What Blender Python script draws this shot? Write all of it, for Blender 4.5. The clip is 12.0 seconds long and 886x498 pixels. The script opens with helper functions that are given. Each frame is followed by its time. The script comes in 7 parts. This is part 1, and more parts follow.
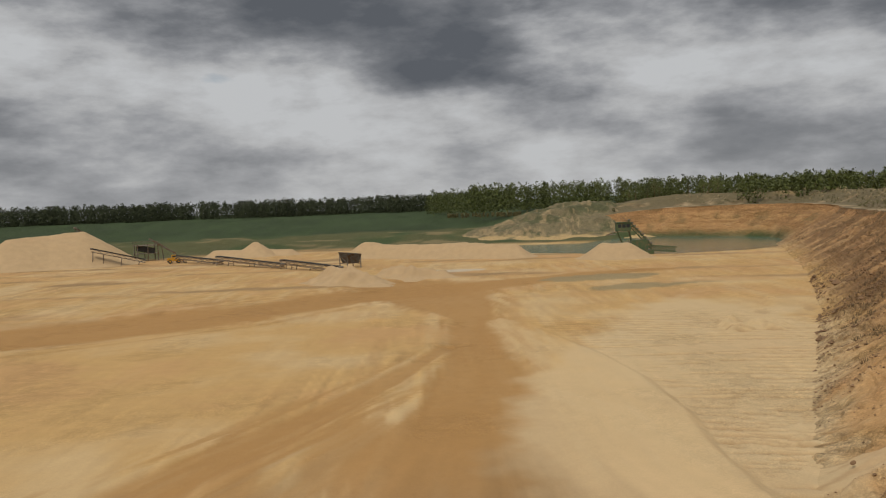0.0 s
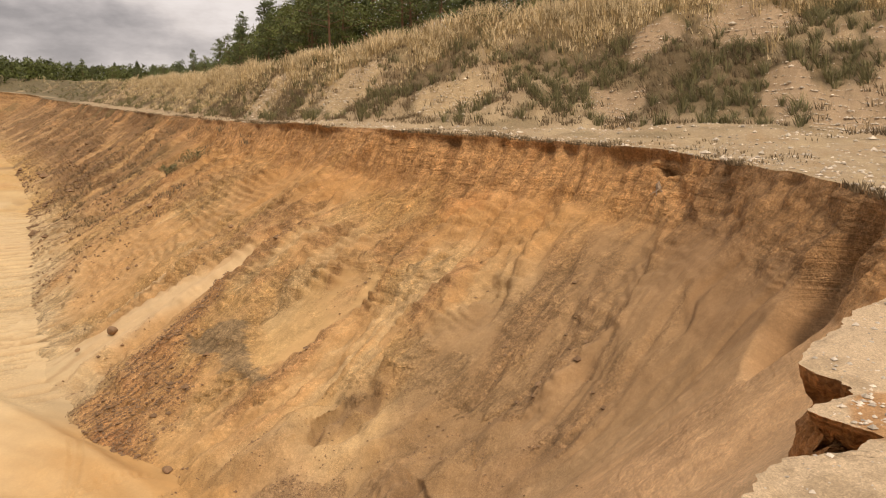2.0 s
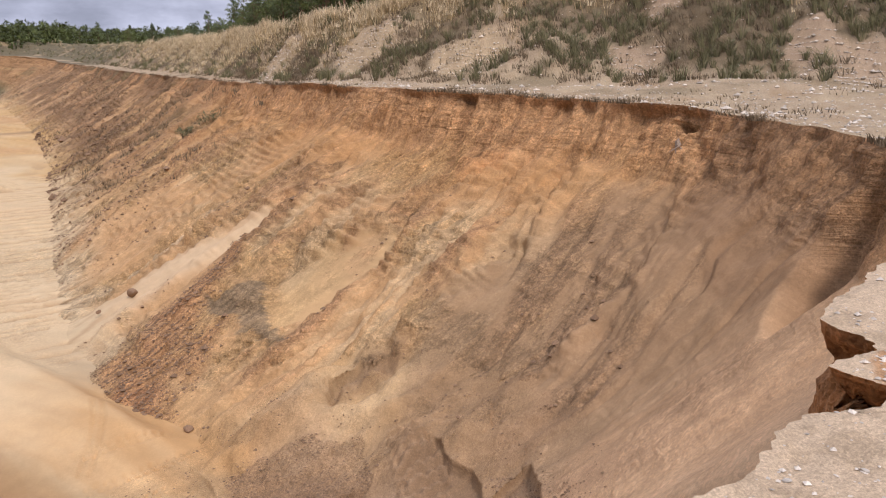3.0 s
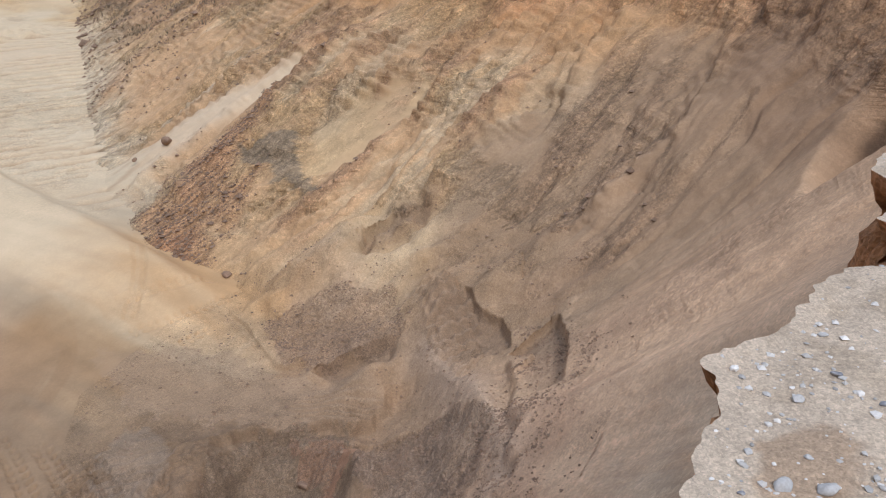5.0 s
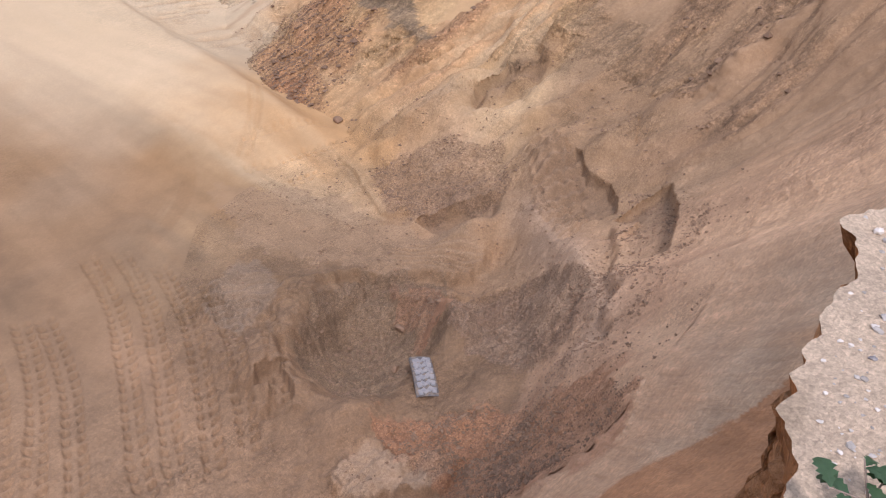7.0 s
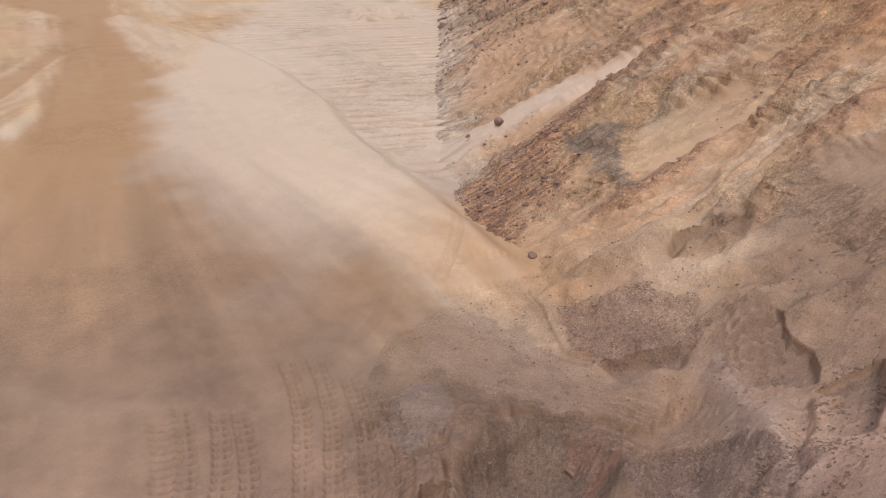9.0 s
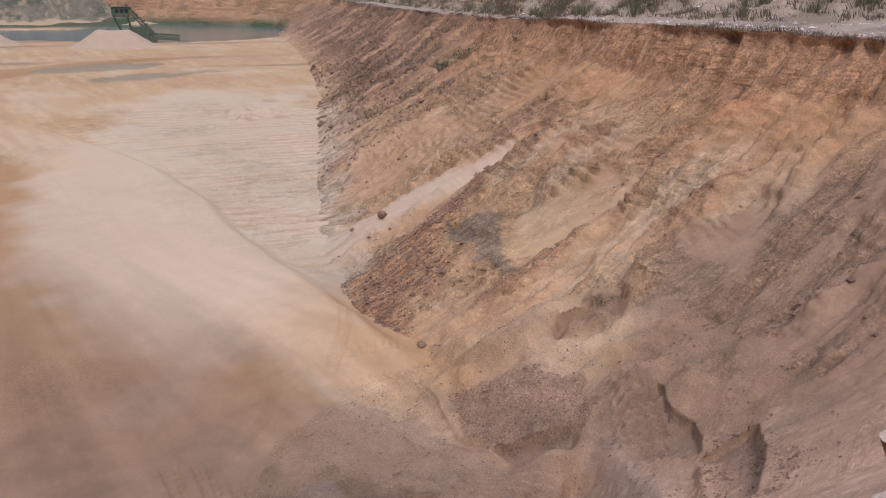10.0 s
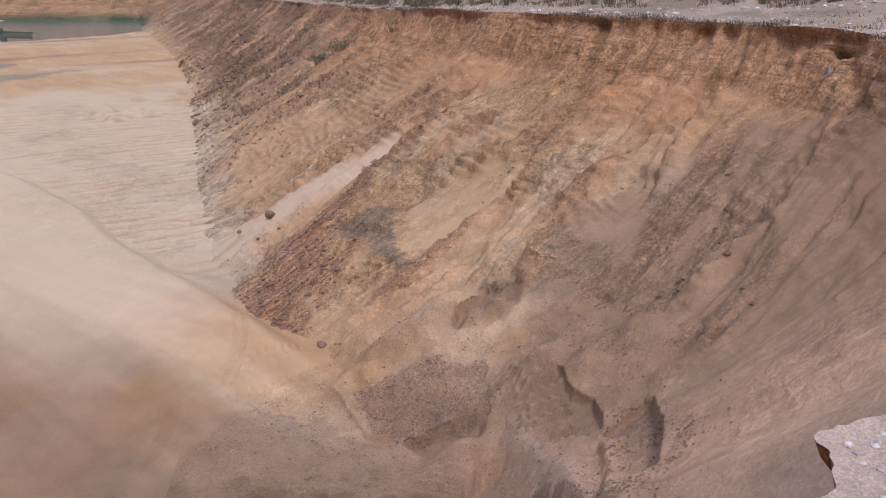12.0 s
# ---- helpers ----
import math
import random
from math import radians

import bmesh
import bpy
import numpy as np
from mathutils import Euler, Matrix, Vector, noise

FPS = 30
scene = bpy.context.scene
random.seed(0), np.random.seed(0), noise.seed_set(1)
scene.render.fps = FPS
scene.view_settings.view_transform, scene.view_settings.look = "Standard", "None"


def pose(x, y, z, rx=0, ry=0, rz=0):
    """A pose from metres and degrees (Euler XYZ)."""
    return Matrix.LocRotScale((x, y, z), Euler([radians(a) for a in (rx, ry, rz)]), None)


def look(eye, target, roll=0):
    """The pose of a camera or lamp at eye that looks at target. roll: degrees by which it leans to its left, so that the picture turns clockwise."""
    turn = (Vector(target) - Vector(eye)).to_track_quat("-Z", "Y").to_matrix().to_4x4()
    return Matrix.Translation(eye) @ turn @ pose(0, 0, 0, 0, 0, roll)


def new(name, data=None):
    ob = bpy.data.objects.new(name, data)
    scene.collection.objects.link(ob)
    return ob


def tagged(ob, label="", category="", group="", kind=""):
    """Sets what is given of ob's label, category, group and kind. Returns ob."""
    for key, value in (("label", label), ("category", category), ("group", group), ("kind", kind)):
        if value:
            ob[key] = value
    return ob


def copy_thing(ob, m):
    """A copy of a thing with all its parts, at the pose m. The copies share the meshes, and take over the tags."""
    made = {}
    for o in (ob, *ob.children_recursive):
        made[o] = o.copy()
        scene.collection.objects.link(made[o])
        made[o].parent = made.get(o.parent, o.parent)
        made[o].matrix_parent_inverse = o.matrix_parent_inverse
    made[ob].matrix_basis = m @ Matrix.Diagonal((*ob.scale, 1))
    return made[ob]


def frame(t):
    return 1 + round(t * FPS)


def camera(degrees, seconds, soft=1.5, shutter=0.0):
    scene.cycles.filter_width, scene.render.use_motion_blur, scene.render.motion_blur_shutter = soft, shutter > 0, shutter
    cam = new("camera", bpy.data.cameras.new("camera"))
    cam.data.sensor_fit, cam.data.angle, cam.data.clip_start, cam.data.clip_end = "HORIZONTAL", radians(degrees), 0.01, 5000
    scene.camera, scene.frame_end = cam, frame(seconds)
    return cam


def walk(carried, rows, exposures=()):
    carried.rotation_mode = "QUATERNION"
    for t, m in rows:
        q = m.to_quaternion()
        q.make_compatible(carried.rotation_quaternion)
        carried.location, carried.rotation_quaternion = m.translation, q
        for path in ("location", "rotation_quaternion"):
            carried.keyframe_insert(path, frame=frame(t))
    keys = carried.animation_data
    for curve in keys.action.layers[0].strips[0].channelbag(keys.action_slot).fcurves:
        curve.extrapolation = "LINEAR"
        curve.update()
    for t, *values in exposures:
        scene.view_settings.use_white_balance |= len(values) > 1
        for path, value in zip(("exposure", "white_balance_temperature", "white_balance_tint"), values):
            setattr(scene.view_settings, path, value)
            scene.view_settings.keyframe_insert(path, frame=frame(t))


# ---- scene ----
cam = camera(57.58, 12.0, 1.1)
PATH = [
    (0.0, pose(0.087, -0.227, 13.150, 86.98, 2.11, 0.00)),
    (0.4, pose(0.079, -0.256, 13.102, 83.63, -0.41, -9.85)),
    (0.5, pose(0.234, -0.292, 13.179, 83.00, -0.28, -12.36)),
    (0.8, pose(0.355, -0.352, 13.245, 82.10, 0.17, -26.01)),
    (1.0, pose(0.289, -0.342, 13.313, 82.36, -0.79, -37.59)),
    (1.1, pose(0.156, -0.323, 13.286, 82.88, -1.25, -42.72)),
    (1.2, pose(0.033, -0.366, 13.279, 82.83, -1.44, -46.39)),
    (1.5, pose(-0.266, -0.195, 13.363, 82.23, -1.16, -53.11)),
    (2.0, pose(-0.398, -0.181, 13.363, 78.90, -1.32, -52.40)),
    (2.5, pose(-0.297, -0.152, 13.343, 76.54, -1.11, -51.63)),
    (2.7, pose(-0.269, -0.148, 13.320, 76.25, -0.73, -51.05)),
    (4.3, pose(-0.128, -0.108, 13.211, 73.93, -0.45, -53.89)),
    (4.5, pose(-0.063, -0.115, 13.271, 71.90, 0.20, -52.67)),
    (5.0, pose(-0.058, -0.058, 13.173, 65.63, -0.46, -48.74)),
    (5.5, pose(0.000, 0.008, 13.036, 59.12, -0.93, -44.41)),
    (6.0, pose(0.001, 0.002, 12.999, 55.61, -2.32, -43.85)),
    (6.5, pose(0.014, 0.021, 12.981, 55.70, -0.96, -42.09)),
    (7.0, pose(-0.009, 0.022, 12.980, 55.68, -0.79, -40.04)),
    (7.5, pose(-0.022, 0.036, 12.959, 55.92, 0.12, -35.96)),
    (7.7, pose(-0.037, 0.044, 12.954, 56.98, 1.73, -32.98)),
    (9.3, pose(-0.059, -0.245, 13.170, 67.83, 0.43, -24.89)),
    (9.5, pose(-0.165, -0.225, 13.221, 70.05, -0.26, -27.48)),
    (10.0, pose(-0.196, -0.352, 13.043, 71.89, -0.63, -33.59)),
    (10.5, pose(-0.012, -0.023, 13.019, 69.14, 0.32, -39.98)),
    (11.0, pose(-0.069, -0.016, 13.098, 68.55, 0.84, -44.03)),
    (11.5, pose(-0.310, -0.075, 13.253, 69.61, 0.58, -43.99)),
    (12.0, pose(-0.453, -0.164, 13.304, 71.06, 0.34, -42.45)),
]
EXPOSURES = [(0.0, -0.78, 6941, 10), (0.5, -0.72, 7355, 12), (1.0, -0.54, 7355, 16), (1.5, -0.19, 7752, 18), (2.0, -0.16, 7852, 18), (2.5, -0.11, 6876, 20), (4.5, -0.19, 5128, 26), (5.0, -0.22, 5024, 14), (6.0, -0.27, 5387, 17), (6.5, -0.21, 5439, 25), (7.5, -0.02, 5439, 26), (9.5, -0.42, 5231, 28), (10.5, -0.47, 5180, 31), (12.0, -0.44, 5128, 30)]
walk(cam, PATH, EXPOSURES)


# ---------------------------------------------------------------- light
def node(tree, kind, **values):
    n = tree.nodes.new(kind)
    for key, value in values.items():
        if key in n.inputs:
            n.inputs[key].default_value = value
    return n


def build_world():
    """Broken grey cloud over a blue sky, brighter low over the horizon."""
    world = bpy.data.worlds.new("overcast_sky")
    scene.world = world
    world.use_nodes = True
    t = world.node_tree
    t.nodes.clear()
    L = t.links.new
    out = t.nodes.new("ShaderNodeOutputWorld")
    bg = node(t, "ShaderNodeBackground", Strength=SKY_LEVEL)
    sky = t.nodes.new("ShaderNodeTexSky")
    sky.sky_type = "NISHITA"
    sky.sun_disc = False
    sky.sun_elevation = radians(SUN_HEIGHT)
    sky.sun_rotation = radians(SUN_TURN)
    dim = t.nodes.new("ShaderNodeVectorMath")
    dim.operation = "SCALE"
    dim.inputs["Scale"].default_value = 0.11
    L(sky.outputs[0], dim.inputs[0])
    co = t.nodes.new("ShaderNodeTexCoord")
    sep = t.nodes.new("ShaderNodeSeparateXYZ")
    L(co.outputs["Generated"], sep.inputs[0])
    up = t.nodes.new("ShaderNodeMath")
    up.operation = "MAXIMUM"
    up.inputs[1].default_value = 0.0
    L(sep.outputs[2], up.inputs[0])
    # the layer lies level overhead, so its banks flatten towards the horizon
    lift = t.nodes.new("ShaderNodeMath")
    lift.operation = "ADD"
    lift.inputs[1].default_value = 0.38
    L(up.outputs[0], lift.inputs[0])
    layer = t.nodes.new("ShaderNodeVectorMath")
    layer.operation = "DIVIDE"
    flat = t.nodes.new("ShaderNodeCombineXYZ")
    L(sep.outputs[0], flat.inputs[0])
    L(sep.outputs[1], flat.inputs[1])
    over = t.nodes.new("ShaderNodeCombineXYZ")
    for k in range(3):
        L(lift.outputs[0], over.inputs[k])
    L(flat.outputs[0], layer.inputs[0])
    L(over.outputs[0], layer.inputs[1])
    shift = t.nodes.new("ShaderNodeVectorMath")
    shift.operation = "ADD"
    shift.inputs[1].default_value = CLOUD_SHIFT
    L(layer.outputs[0], shift.inputs[0])
    big = node(t, "ShaderNodeTexNoise", Scale=1.5, Detail=8.0, Roughness=0.45, Distortion=0.0)
    L(shift.outputs[0], big.inputs["Vector"])
    # heaped tops
    puff = t.nodes.new("ShaderNodeVectorMath")
    puff.operation = "MULTIPLY"
    puff.inputs[1].default_value = (1.0, 1.0, 2.6)
    L(co.outputs["Generated"], puff.inputs[0])
    fine = node(t, "ShaderNodeTexNoise", Scale=3.3, Detail=10.0, Roughness=0.56, Distortion=0.0)
    L(puff.outputs[0], fine.inputs["Vector"])
    mix = t.nodes.new("ShaderNodeMix")
    mix.inputs["Factor"].default_value = 0.85
    L(big.outputs["Fac"], mix.inputs["A"])
    L(fine.outputs["Fac"], mix.inputs["B"])
    ramp = t.nodes.new("ShaderNodeValToRGB")
    cr = ramp.color_ramp
    cr.elements[0].position, cr.elements[0].color = 0.40, (0.80, 0.85, 0.92, 1)
    cr.elements[1].position, cr.elements[1].color = 0.63, (0.158, 0.180, 0.218, 1)
    for p, c in ((0.45, (0.66, 0.695, 0.75, 1)), (0.50, (0.45, 0.48, 0.535, 1)), (0.56, (0.262, 0.286, 0.330, 1))):
        e = cr.elements.new(p)
        e.color = c
    high = t.nodes.new("ShaderNodeMapRange")
    high.inputs["From Min"].default_value, high.inputs["From Max"].default_value = 0.08, 0.30
    high.inputs["To Min"].default_value, high.inputs["To Max"].default_value = -0.045, 0.05
    L(up.outputs[0], high.inputs["Value"])
    heap = t.nodes.new("ShaderNodeMath")
    L(mix.outputs["Result"], heap.inputs[0])
    L(high.outputs[0], heap.inputs[1])
    east = t.nodes.new("ShaderNodeMapRange")
    east.inputs["From Min"].default_value, east.inputs["From Max"].default_value = 0.35, 0.75
    east.inputs["To Min"].default_value, east.inputs["To Max"].default_value = 0.0, -0.07
    L(sep.outputs[0], east.inputs["Value"])
    thin = t.nodes.new("ShaderNodeMath")
    L(heap.outputs[0], thin.inputs[0])
    L(east.outputs[0], thin.inputs[1])
    L(thin.outputs[0], ramp.inputs["Fac"])
    # a lighter band low over the land
    low = t.nodes.new("ShaderNodeMapRange")
    low.inputs["From Min"].default_value, low.inputs["From Max"].default_value = 0.02, 0.15
    low.inputs["To Min"].default_value, low.inputs["To Max"].default_value = 0.25, 0.0
    L(up.outputs[0], low.inputs["Value"])
    glow = t.nodes.new("ShaderNodeMix")
    glow.data_type = "RGBA"
    glow.inputs[7].default_value = (0.78, 0.81, 0.85, 1)
    L(low.outputs[0], glow.inputs["Factor"])
    L(ramp.outputs["Color"], glow.inputs[6])
    # gaps
    gap = t.nodes.new("ShaderNodeMapRange")
    gap.inputs["From Min"].default_value, gap.inputs["From Max"].default_value = 0.25, 0.29
    gap.inputs["To Min"].default_value, gap.inputs["To Max"].default_value = 0.8, 0.0
    L(big.outputs["Fac"], gap.inputs["Value"])
    blue = t.nodes.new("ShaderNodeMix")
    blue.data_type = "RGBA"
    L(gap.outputs[0], blue.inputs["Factor"])
    L(glow.outputs[2], blue.inputs[6])
    L(dim.outputs[0], blue.inputs[7])
    # brighter overhead, as under any layer of cloud
    zen = t.nodes.new("ShaderNodeMapRange")
    zen.inputs["From Min"].default_value, zen.inputs["From Max"].default_value = 0.35, 0.95
    zen.inputs["To Min"].default_value, zen.inputs["To Max"].default_value = 1.05, 3.1
    L(up.outputs[0], zen.inputs["Value"])
    top = t.nodes.new("ShaderNodeVectorMath")
    top.operation = "SCALE"
    L(blue.outputs[2], top.inputs[0])
    L(zen.outputs[0], top.inputs["Scale"])
    L(top.outputs[0], bg.inputs["Color"])
    L(bg.outputs[0], out.inputs["Surface"])


CLOUD_SHIFT = (4.7, 2.0, 0.0)
SUN_HEIGHT, SUN_TURN, SKY_LEVEL = 54, 208, 1.0
build_world()
sun = bpy.data.lights.new("sun", "SUN")
sun.energy, sun.angle, sun.color = 3.1, radians(9), (1.0, 0.95, 0.87)
sun_lamp = new("sun", sun)
sun_lamp.matrix_world = look((0, 0, 0), (-math.sin(radians(SUN_TURN)) * 1.0, -math.cos(radians(SUN_TURN)), -math.tan(radians(SUN_HEIGHT))))


# ---------------------------------------------------------------- numeric noise
def scramble(n):
    n = (n ^ (n >> np.uint32(13))) * np.uint32(1274126177)
    n = n ^ (n >> np.uint32(16))
    return (n & np.uint32(0xFFFF)) / 32767.5 - 1.0


def vnoise(x, y, seed=0):
    x, y = np.asarray(x, float), np.asarray(y, float)
    ix, iy = np.floor(x), np.floor(y)
    fx, fy = x - ix, y - iy
    u, v = fx * fx * fx * (fx * (fx * 6 - 15) + 10), fy * fy * fy * (fy * (fy * 6 - 15) + 10)
    kx, ky = np.array([374761393], np.uint32), np.array([668265263], np.uint32)
    px = np.atleast_1d(ix).astype(np.int64).astype(np.uint32) * kx
    py = np.atleast_1d(iy).astype(np.int64).astype(np.uint32) * ky + np.uint32(seed * 974634541 & 0xFFFFFFFF)
    a, b, c, d = scramble(px + py), scramble(px + kx + py), scramble(px + py + ky), scramble(px + kx + py + ky)
    out = (a + (b - a) * u) * (1 - v) + (c + (d - c) * u) * v
    return out.reshape(np.broadcast(x, y).shape)


def fbm(x, y, octaves=4, seed=0, gain=0.5):
    total, amp, norm = 0, 1.0, 0.0
    for k in range(octaves):
        total = total + amp * vnoise(np.asarray(x) * 2 ** k + 17.3 * k, np.asarray(y) * 2 ** k - 9.1 * k, seed + k)
        norm += amp
        amp *= gain
    return total / norm


def smooth(a, b, x):
    t = np.clip((np.asarray(x, float) - a) / (b - a), 0, 1)
    return t * t * (3 - 2 * t)


def spot(x, y, cx, cy, rx, ry, turn=0.0, rough=0.35, seed=5, size=2.0):
    """1 inside an uneven oval, 0 outside."""
    c, s = math.cos(radians(turn)), math.sin(radians(turn))
    u, v = (x - cx) * c + (y - cy) * s, -(x - cx) * s + (y - cy) * c
    d = np.sqrt((u / rx) ** 2 + (v / ry) ** 2) + rough * fbm(x / size, y / size, 4, seed)
    return 1 - smooth(0.85, 1.12, d)


def strip(x, y, pts, seed=3, soft=0.25, rough=0.25, size=4.0):
    """1 on a road along pts of (x, y, half width), 0 off it."""
    best = np.full(np.shape(x), 9.0)
    for (x0, y0, w0), (x1, y1, w1) in zip(pts[:-1], pts[1:]):
        dx, dy = x1 - x0, y1 - y0
        t = np.clip(((x - x0) * dx + (y - y0) * dy) / (dx * dx + dy * dy), 0, 1)
        d = np.hypot(x - x0 - t * dx, y - y0 - t * dy) / (w0 + (w1 - w0) * t)
        best = np.minimum(best, d)
    return 1 - smooth(1 - soft, 1 + soft, best + rough * fbm(x / size, y / size, 5, seed))


def tint(base, colour, amount):
    return base + (np.array(colour) - base) * np.asarray(amount)[..., None]


# ---------------------------------------------------------------- materials
def mat(name, colour=(0.5, 0.5, 0.5), rough=0.9, metal=0.0, scale=6.0, vary=0.25, bump=0.3, reach=0.02, soil=False,
        fine=60.0, spec=0.2, random_each=0.0, island=0.0, second=None, flow=0.0, blocky=0.0, bed=0.0, grit=0.55, lump=1.6, detail=6.0, facet=0.0, chips=0.13):
    """Grain at two scales and fine relief over one colour, or over the soil colours of the mesh."""
    m = bpy.data.materials.new(name)
    m.use_nodes = True
    t = m.node_tree
    L = t.links.new
    b = t.nodes["Principled BSDF"]
    b.inputs["Roughness"].default_value, b.inputs["Metallic"].default_value = rough, metal
    b.inputs["Specular IOR Level"].default_value = spec
    co = t.nodes.new("ShaderNodeTexCoord")
    n1 = node(t, "ShaderNodeTexNoise", Scale=scale, Detail=detail, Roughness=grit)
    n2 = node(t, "ShaderNodeTexNoise", Scale=fine, Detail=4.0, Roughness=0.55)
    L(co.outputs["Object"], n1.inputs["Vector"])
    L(co.outputs["Object"], n2.inputs["Vector"])
    if soil:
        src = t.nodes.new("ShaderNodeVertexColor")
        src.layer_name = "soil"
        base = src.outputs["Color"]
        coarse = src.outputs["Alpha"]
    else:
        src = t.nodes.new("ShaderNodeRGB")
        src.outputs[0].default_value = (*colour, 1)
        base = src.outputs[0]
    if second:
        mx = t.nodes.new("ShaderNodeMix")
        mx.data_type = "RGBA"
        mx.inputs[7].default_value = (*second, 1)
        rr = t.nodes.new("ShaderNodeMapRange")
        rr.inputs["From Min"].default_value, rr.inputs["From Max"].default_value = 0.42, 0.62
        L(n1.outputs["Fac"], rr.inputs["Value"])
        L(rr.outputs[0], mx.inputs["Factor"])
        L(base, mx.inputs[6])
        base = mx.outputs[2]
    both = t.nodes.new("ShaderNodeMath")
    both.operation = "ADD"
    L(n1.outputs["Fac"], both.inputs[0])
    L(n2.outputs["Fac"], both.inputs[1])
    rng = t.nodes.new("ShaderNodeMapRange")
    rng.inputs["From Min"].default_value, rng.inputs["From Max"].default_value = 0.6, 1.4
    rng.inputs["To Min"].default_value, rng.inputs["To Max"].default_value = 1 - vary, 1 + vary
    L(both.outputs[0], rng.inputs["Value"])
    value = rng.outputs[0]
    # relief: each scale as steep as the other
    tall = t.nodes.new("ShaderNodeMath")
    tall.operation = "MULTIPLY_ADD"
    tall.inputs[1].default_value = 1.3 * scale / fine
    L(n2.outputs["Fac"], tall.inputs[0])
    L(n1.outputs["Fac"], tall.inputs[2])
    both = tall
    for amount, kind, socket in ((random_each, "ShaderNodeObjectInfo", "Random"), (island, "ShaderNodeNewGeometry", "Random Per Island")):
        if amount:
            oi = t.nodes.new(kind)
            r2 = t.nodes.new("ShaderNodeMapRange")
            r2.inputs["To Min"].default_value, r2.inputs["To Max"].default_value = 1 - amount, 1 + amount
            L(oi.outputs[socket], r2.inputs["Value"])
            mul = t.nodes.new("ShaderNodeMath")
            mul.operation = "MULTIPLY"
            L(value, mul.inputs[0])
            L(r2.outputs[0], mul.inputs[1])
            value = mul.outputs[0]
    if blocky:
        # broken clods
        warp = t.nodes.new("ShaderNodeVectorMath")
        warp.operation = "MULTIPLY_ADD"
        warp.inputs[1].default_value = (1.2 / blocky,) * 3
        L(n1.outputs["Color"], warp.inputs[0])
        L(co.outputs["Object"], warp.inputs[2])
        vor = node(t, "ShaderNodeTexVoronoi", Scale=blocky)
        L(warp.outputs[0], vor.inputs["Vector"])
        each = t.nodes.new("ShaderNodeSeparateXYZ")
        L(vor.outputs["Color"], each.inputs[0])
        rv = t.nodes.new("ShaderNodeMapRange")
        rv.inputs["To Min"].default_value, rv.inputs["To Max"].default_value = 1 - chips, 1 + chips
        L(each.outputs[0], rv.inputs["Value"])
        mul = t.nodes.new("ShaderNodeMath")
        mul.operation = "MULTIPLY"
        L(value, mul.inputs[0])
        L(rv.outputs[0], mul.inputs[1])
        value = mul.outputs[0]
        clod = t.nodes.new("ShaderNodeMath")
        clod.operation = "MULTIPLY_ADD"
        clod.inputs[1].default_value = -lump * scale / blocky
        L(vor.outputs["Distance"], clod.inputs[0])
        L(both.outputs[0], clod.inputs[2])
        both = clod
        if facet:
            # each clod stands at its own height
            stand = t.nodes.new("ShaderNodeMath")
            stand.operation = "MULTIPLY_ADD"
            stand.inputs[1].default_value = facet
            L(each.outputs[1], stand.inputs[0])
            L(both.outputs[0], stand.inputs[2])
            both = stand
            # and a finer crumb between them
            crumb = node(t, "ShaderNodeTexVoronoi", Scale=blocky * 2.3)
            L(warp.outputs[0], crumb.inputs["Vector"])
            two = t.nodes.new("ShaderNodeSeparateXYZ")
            L(crumb.outputs["Color"], two.inputs[0])
            rc = t.nodes.new("ShaderNodeMapRange")
            rc.inputs["To Min"].default_value, rc.inputs["To Max"].default_value = 1 - chips, 1 + chips
            L(two.outputs[0], rc.inputs["Value"])
            mul = t.nodes.new("ShaderNodeMath")
            mul.operation = "MULTIPLY"
            L(value, mul.inputs[0])
            L(rc.outputs[0], mul.inputs[1])
            value = mul.outputs[0]
            small = t.nodes.new("ShaderNodeMath")
            small.operation = "MULTIPLY_ADD"
            small.inputs[1].default_value = facet * 0.45
            L(two.outputs[1], small.inputs[0])
            L(both.outputs[0], small.inputs[2])
            both = small
    if flow:
        at = t.nodes.new("ShaderNodeAttribute")
        at.attribute_name = "flow"
        n3 = node(t, "ShaderNodeTexNoise", Scale=1.0, Detail=7.0, Roughness=0.58)
        L(at.outputs["Vector"], n3.inputs["Vector"])
        r3 = t.nodes.new("ShaderNodeMapRange")
        r3.inputs["From Min"].default_value, r3.inputs["From Max"].default_value = 0.3, 0.7
        r3.inputs["To Min"].default_value, r3.inputs["To Max"].default_value = 1 - flow, 1 + flow
        L(n3.outputs["Fac"], r3.inputs["Value"])
        mul = t.nodes.new("ShaderNodeMath")
        mul.operation = "MULTIPLY"
        L(value, mul.inputs[0])
        L(r3.outputs[0], mul.inputs[1])
        value = mul.outputs[0]
        more = t.nodes.new("ShaderNodeMath")
        more.operation = "ADD"
        L(both.outputs[0], more.inputs[0])
        L(n3.outputs["Fac"], more.inputs[1])
        both = more
    if bed:
        # level bedding that weathers out in patches
        at = t.nodes.new("ShaderNodeAttribute")
        at.attribute_name = "bed"
        n4 = node(t, "ShaderNodeTexNoise", Scale=1.0, Detail=6.0, Roughness=0.55, Distortion=0.6)
        L(at.outputs["Vector"], n4.inputs["Vector"])
        n5 = node(t, "ShaderNodeTexNoise", Scale=0.22, Detail=3.0)
        L(co.outputs["Object"], n5.inputs["Vector"])
        where = t.nodes.new("ShaderNodeMapRange")
        where.inputs["From Min"].default_value, where.inputs["From Max"].default_value = 0.40, 0.56
        L(n5.outputs["Fac"], where.inputs["Value"])
        r4 = t.nodes.new("ShaderNodeMapRange")
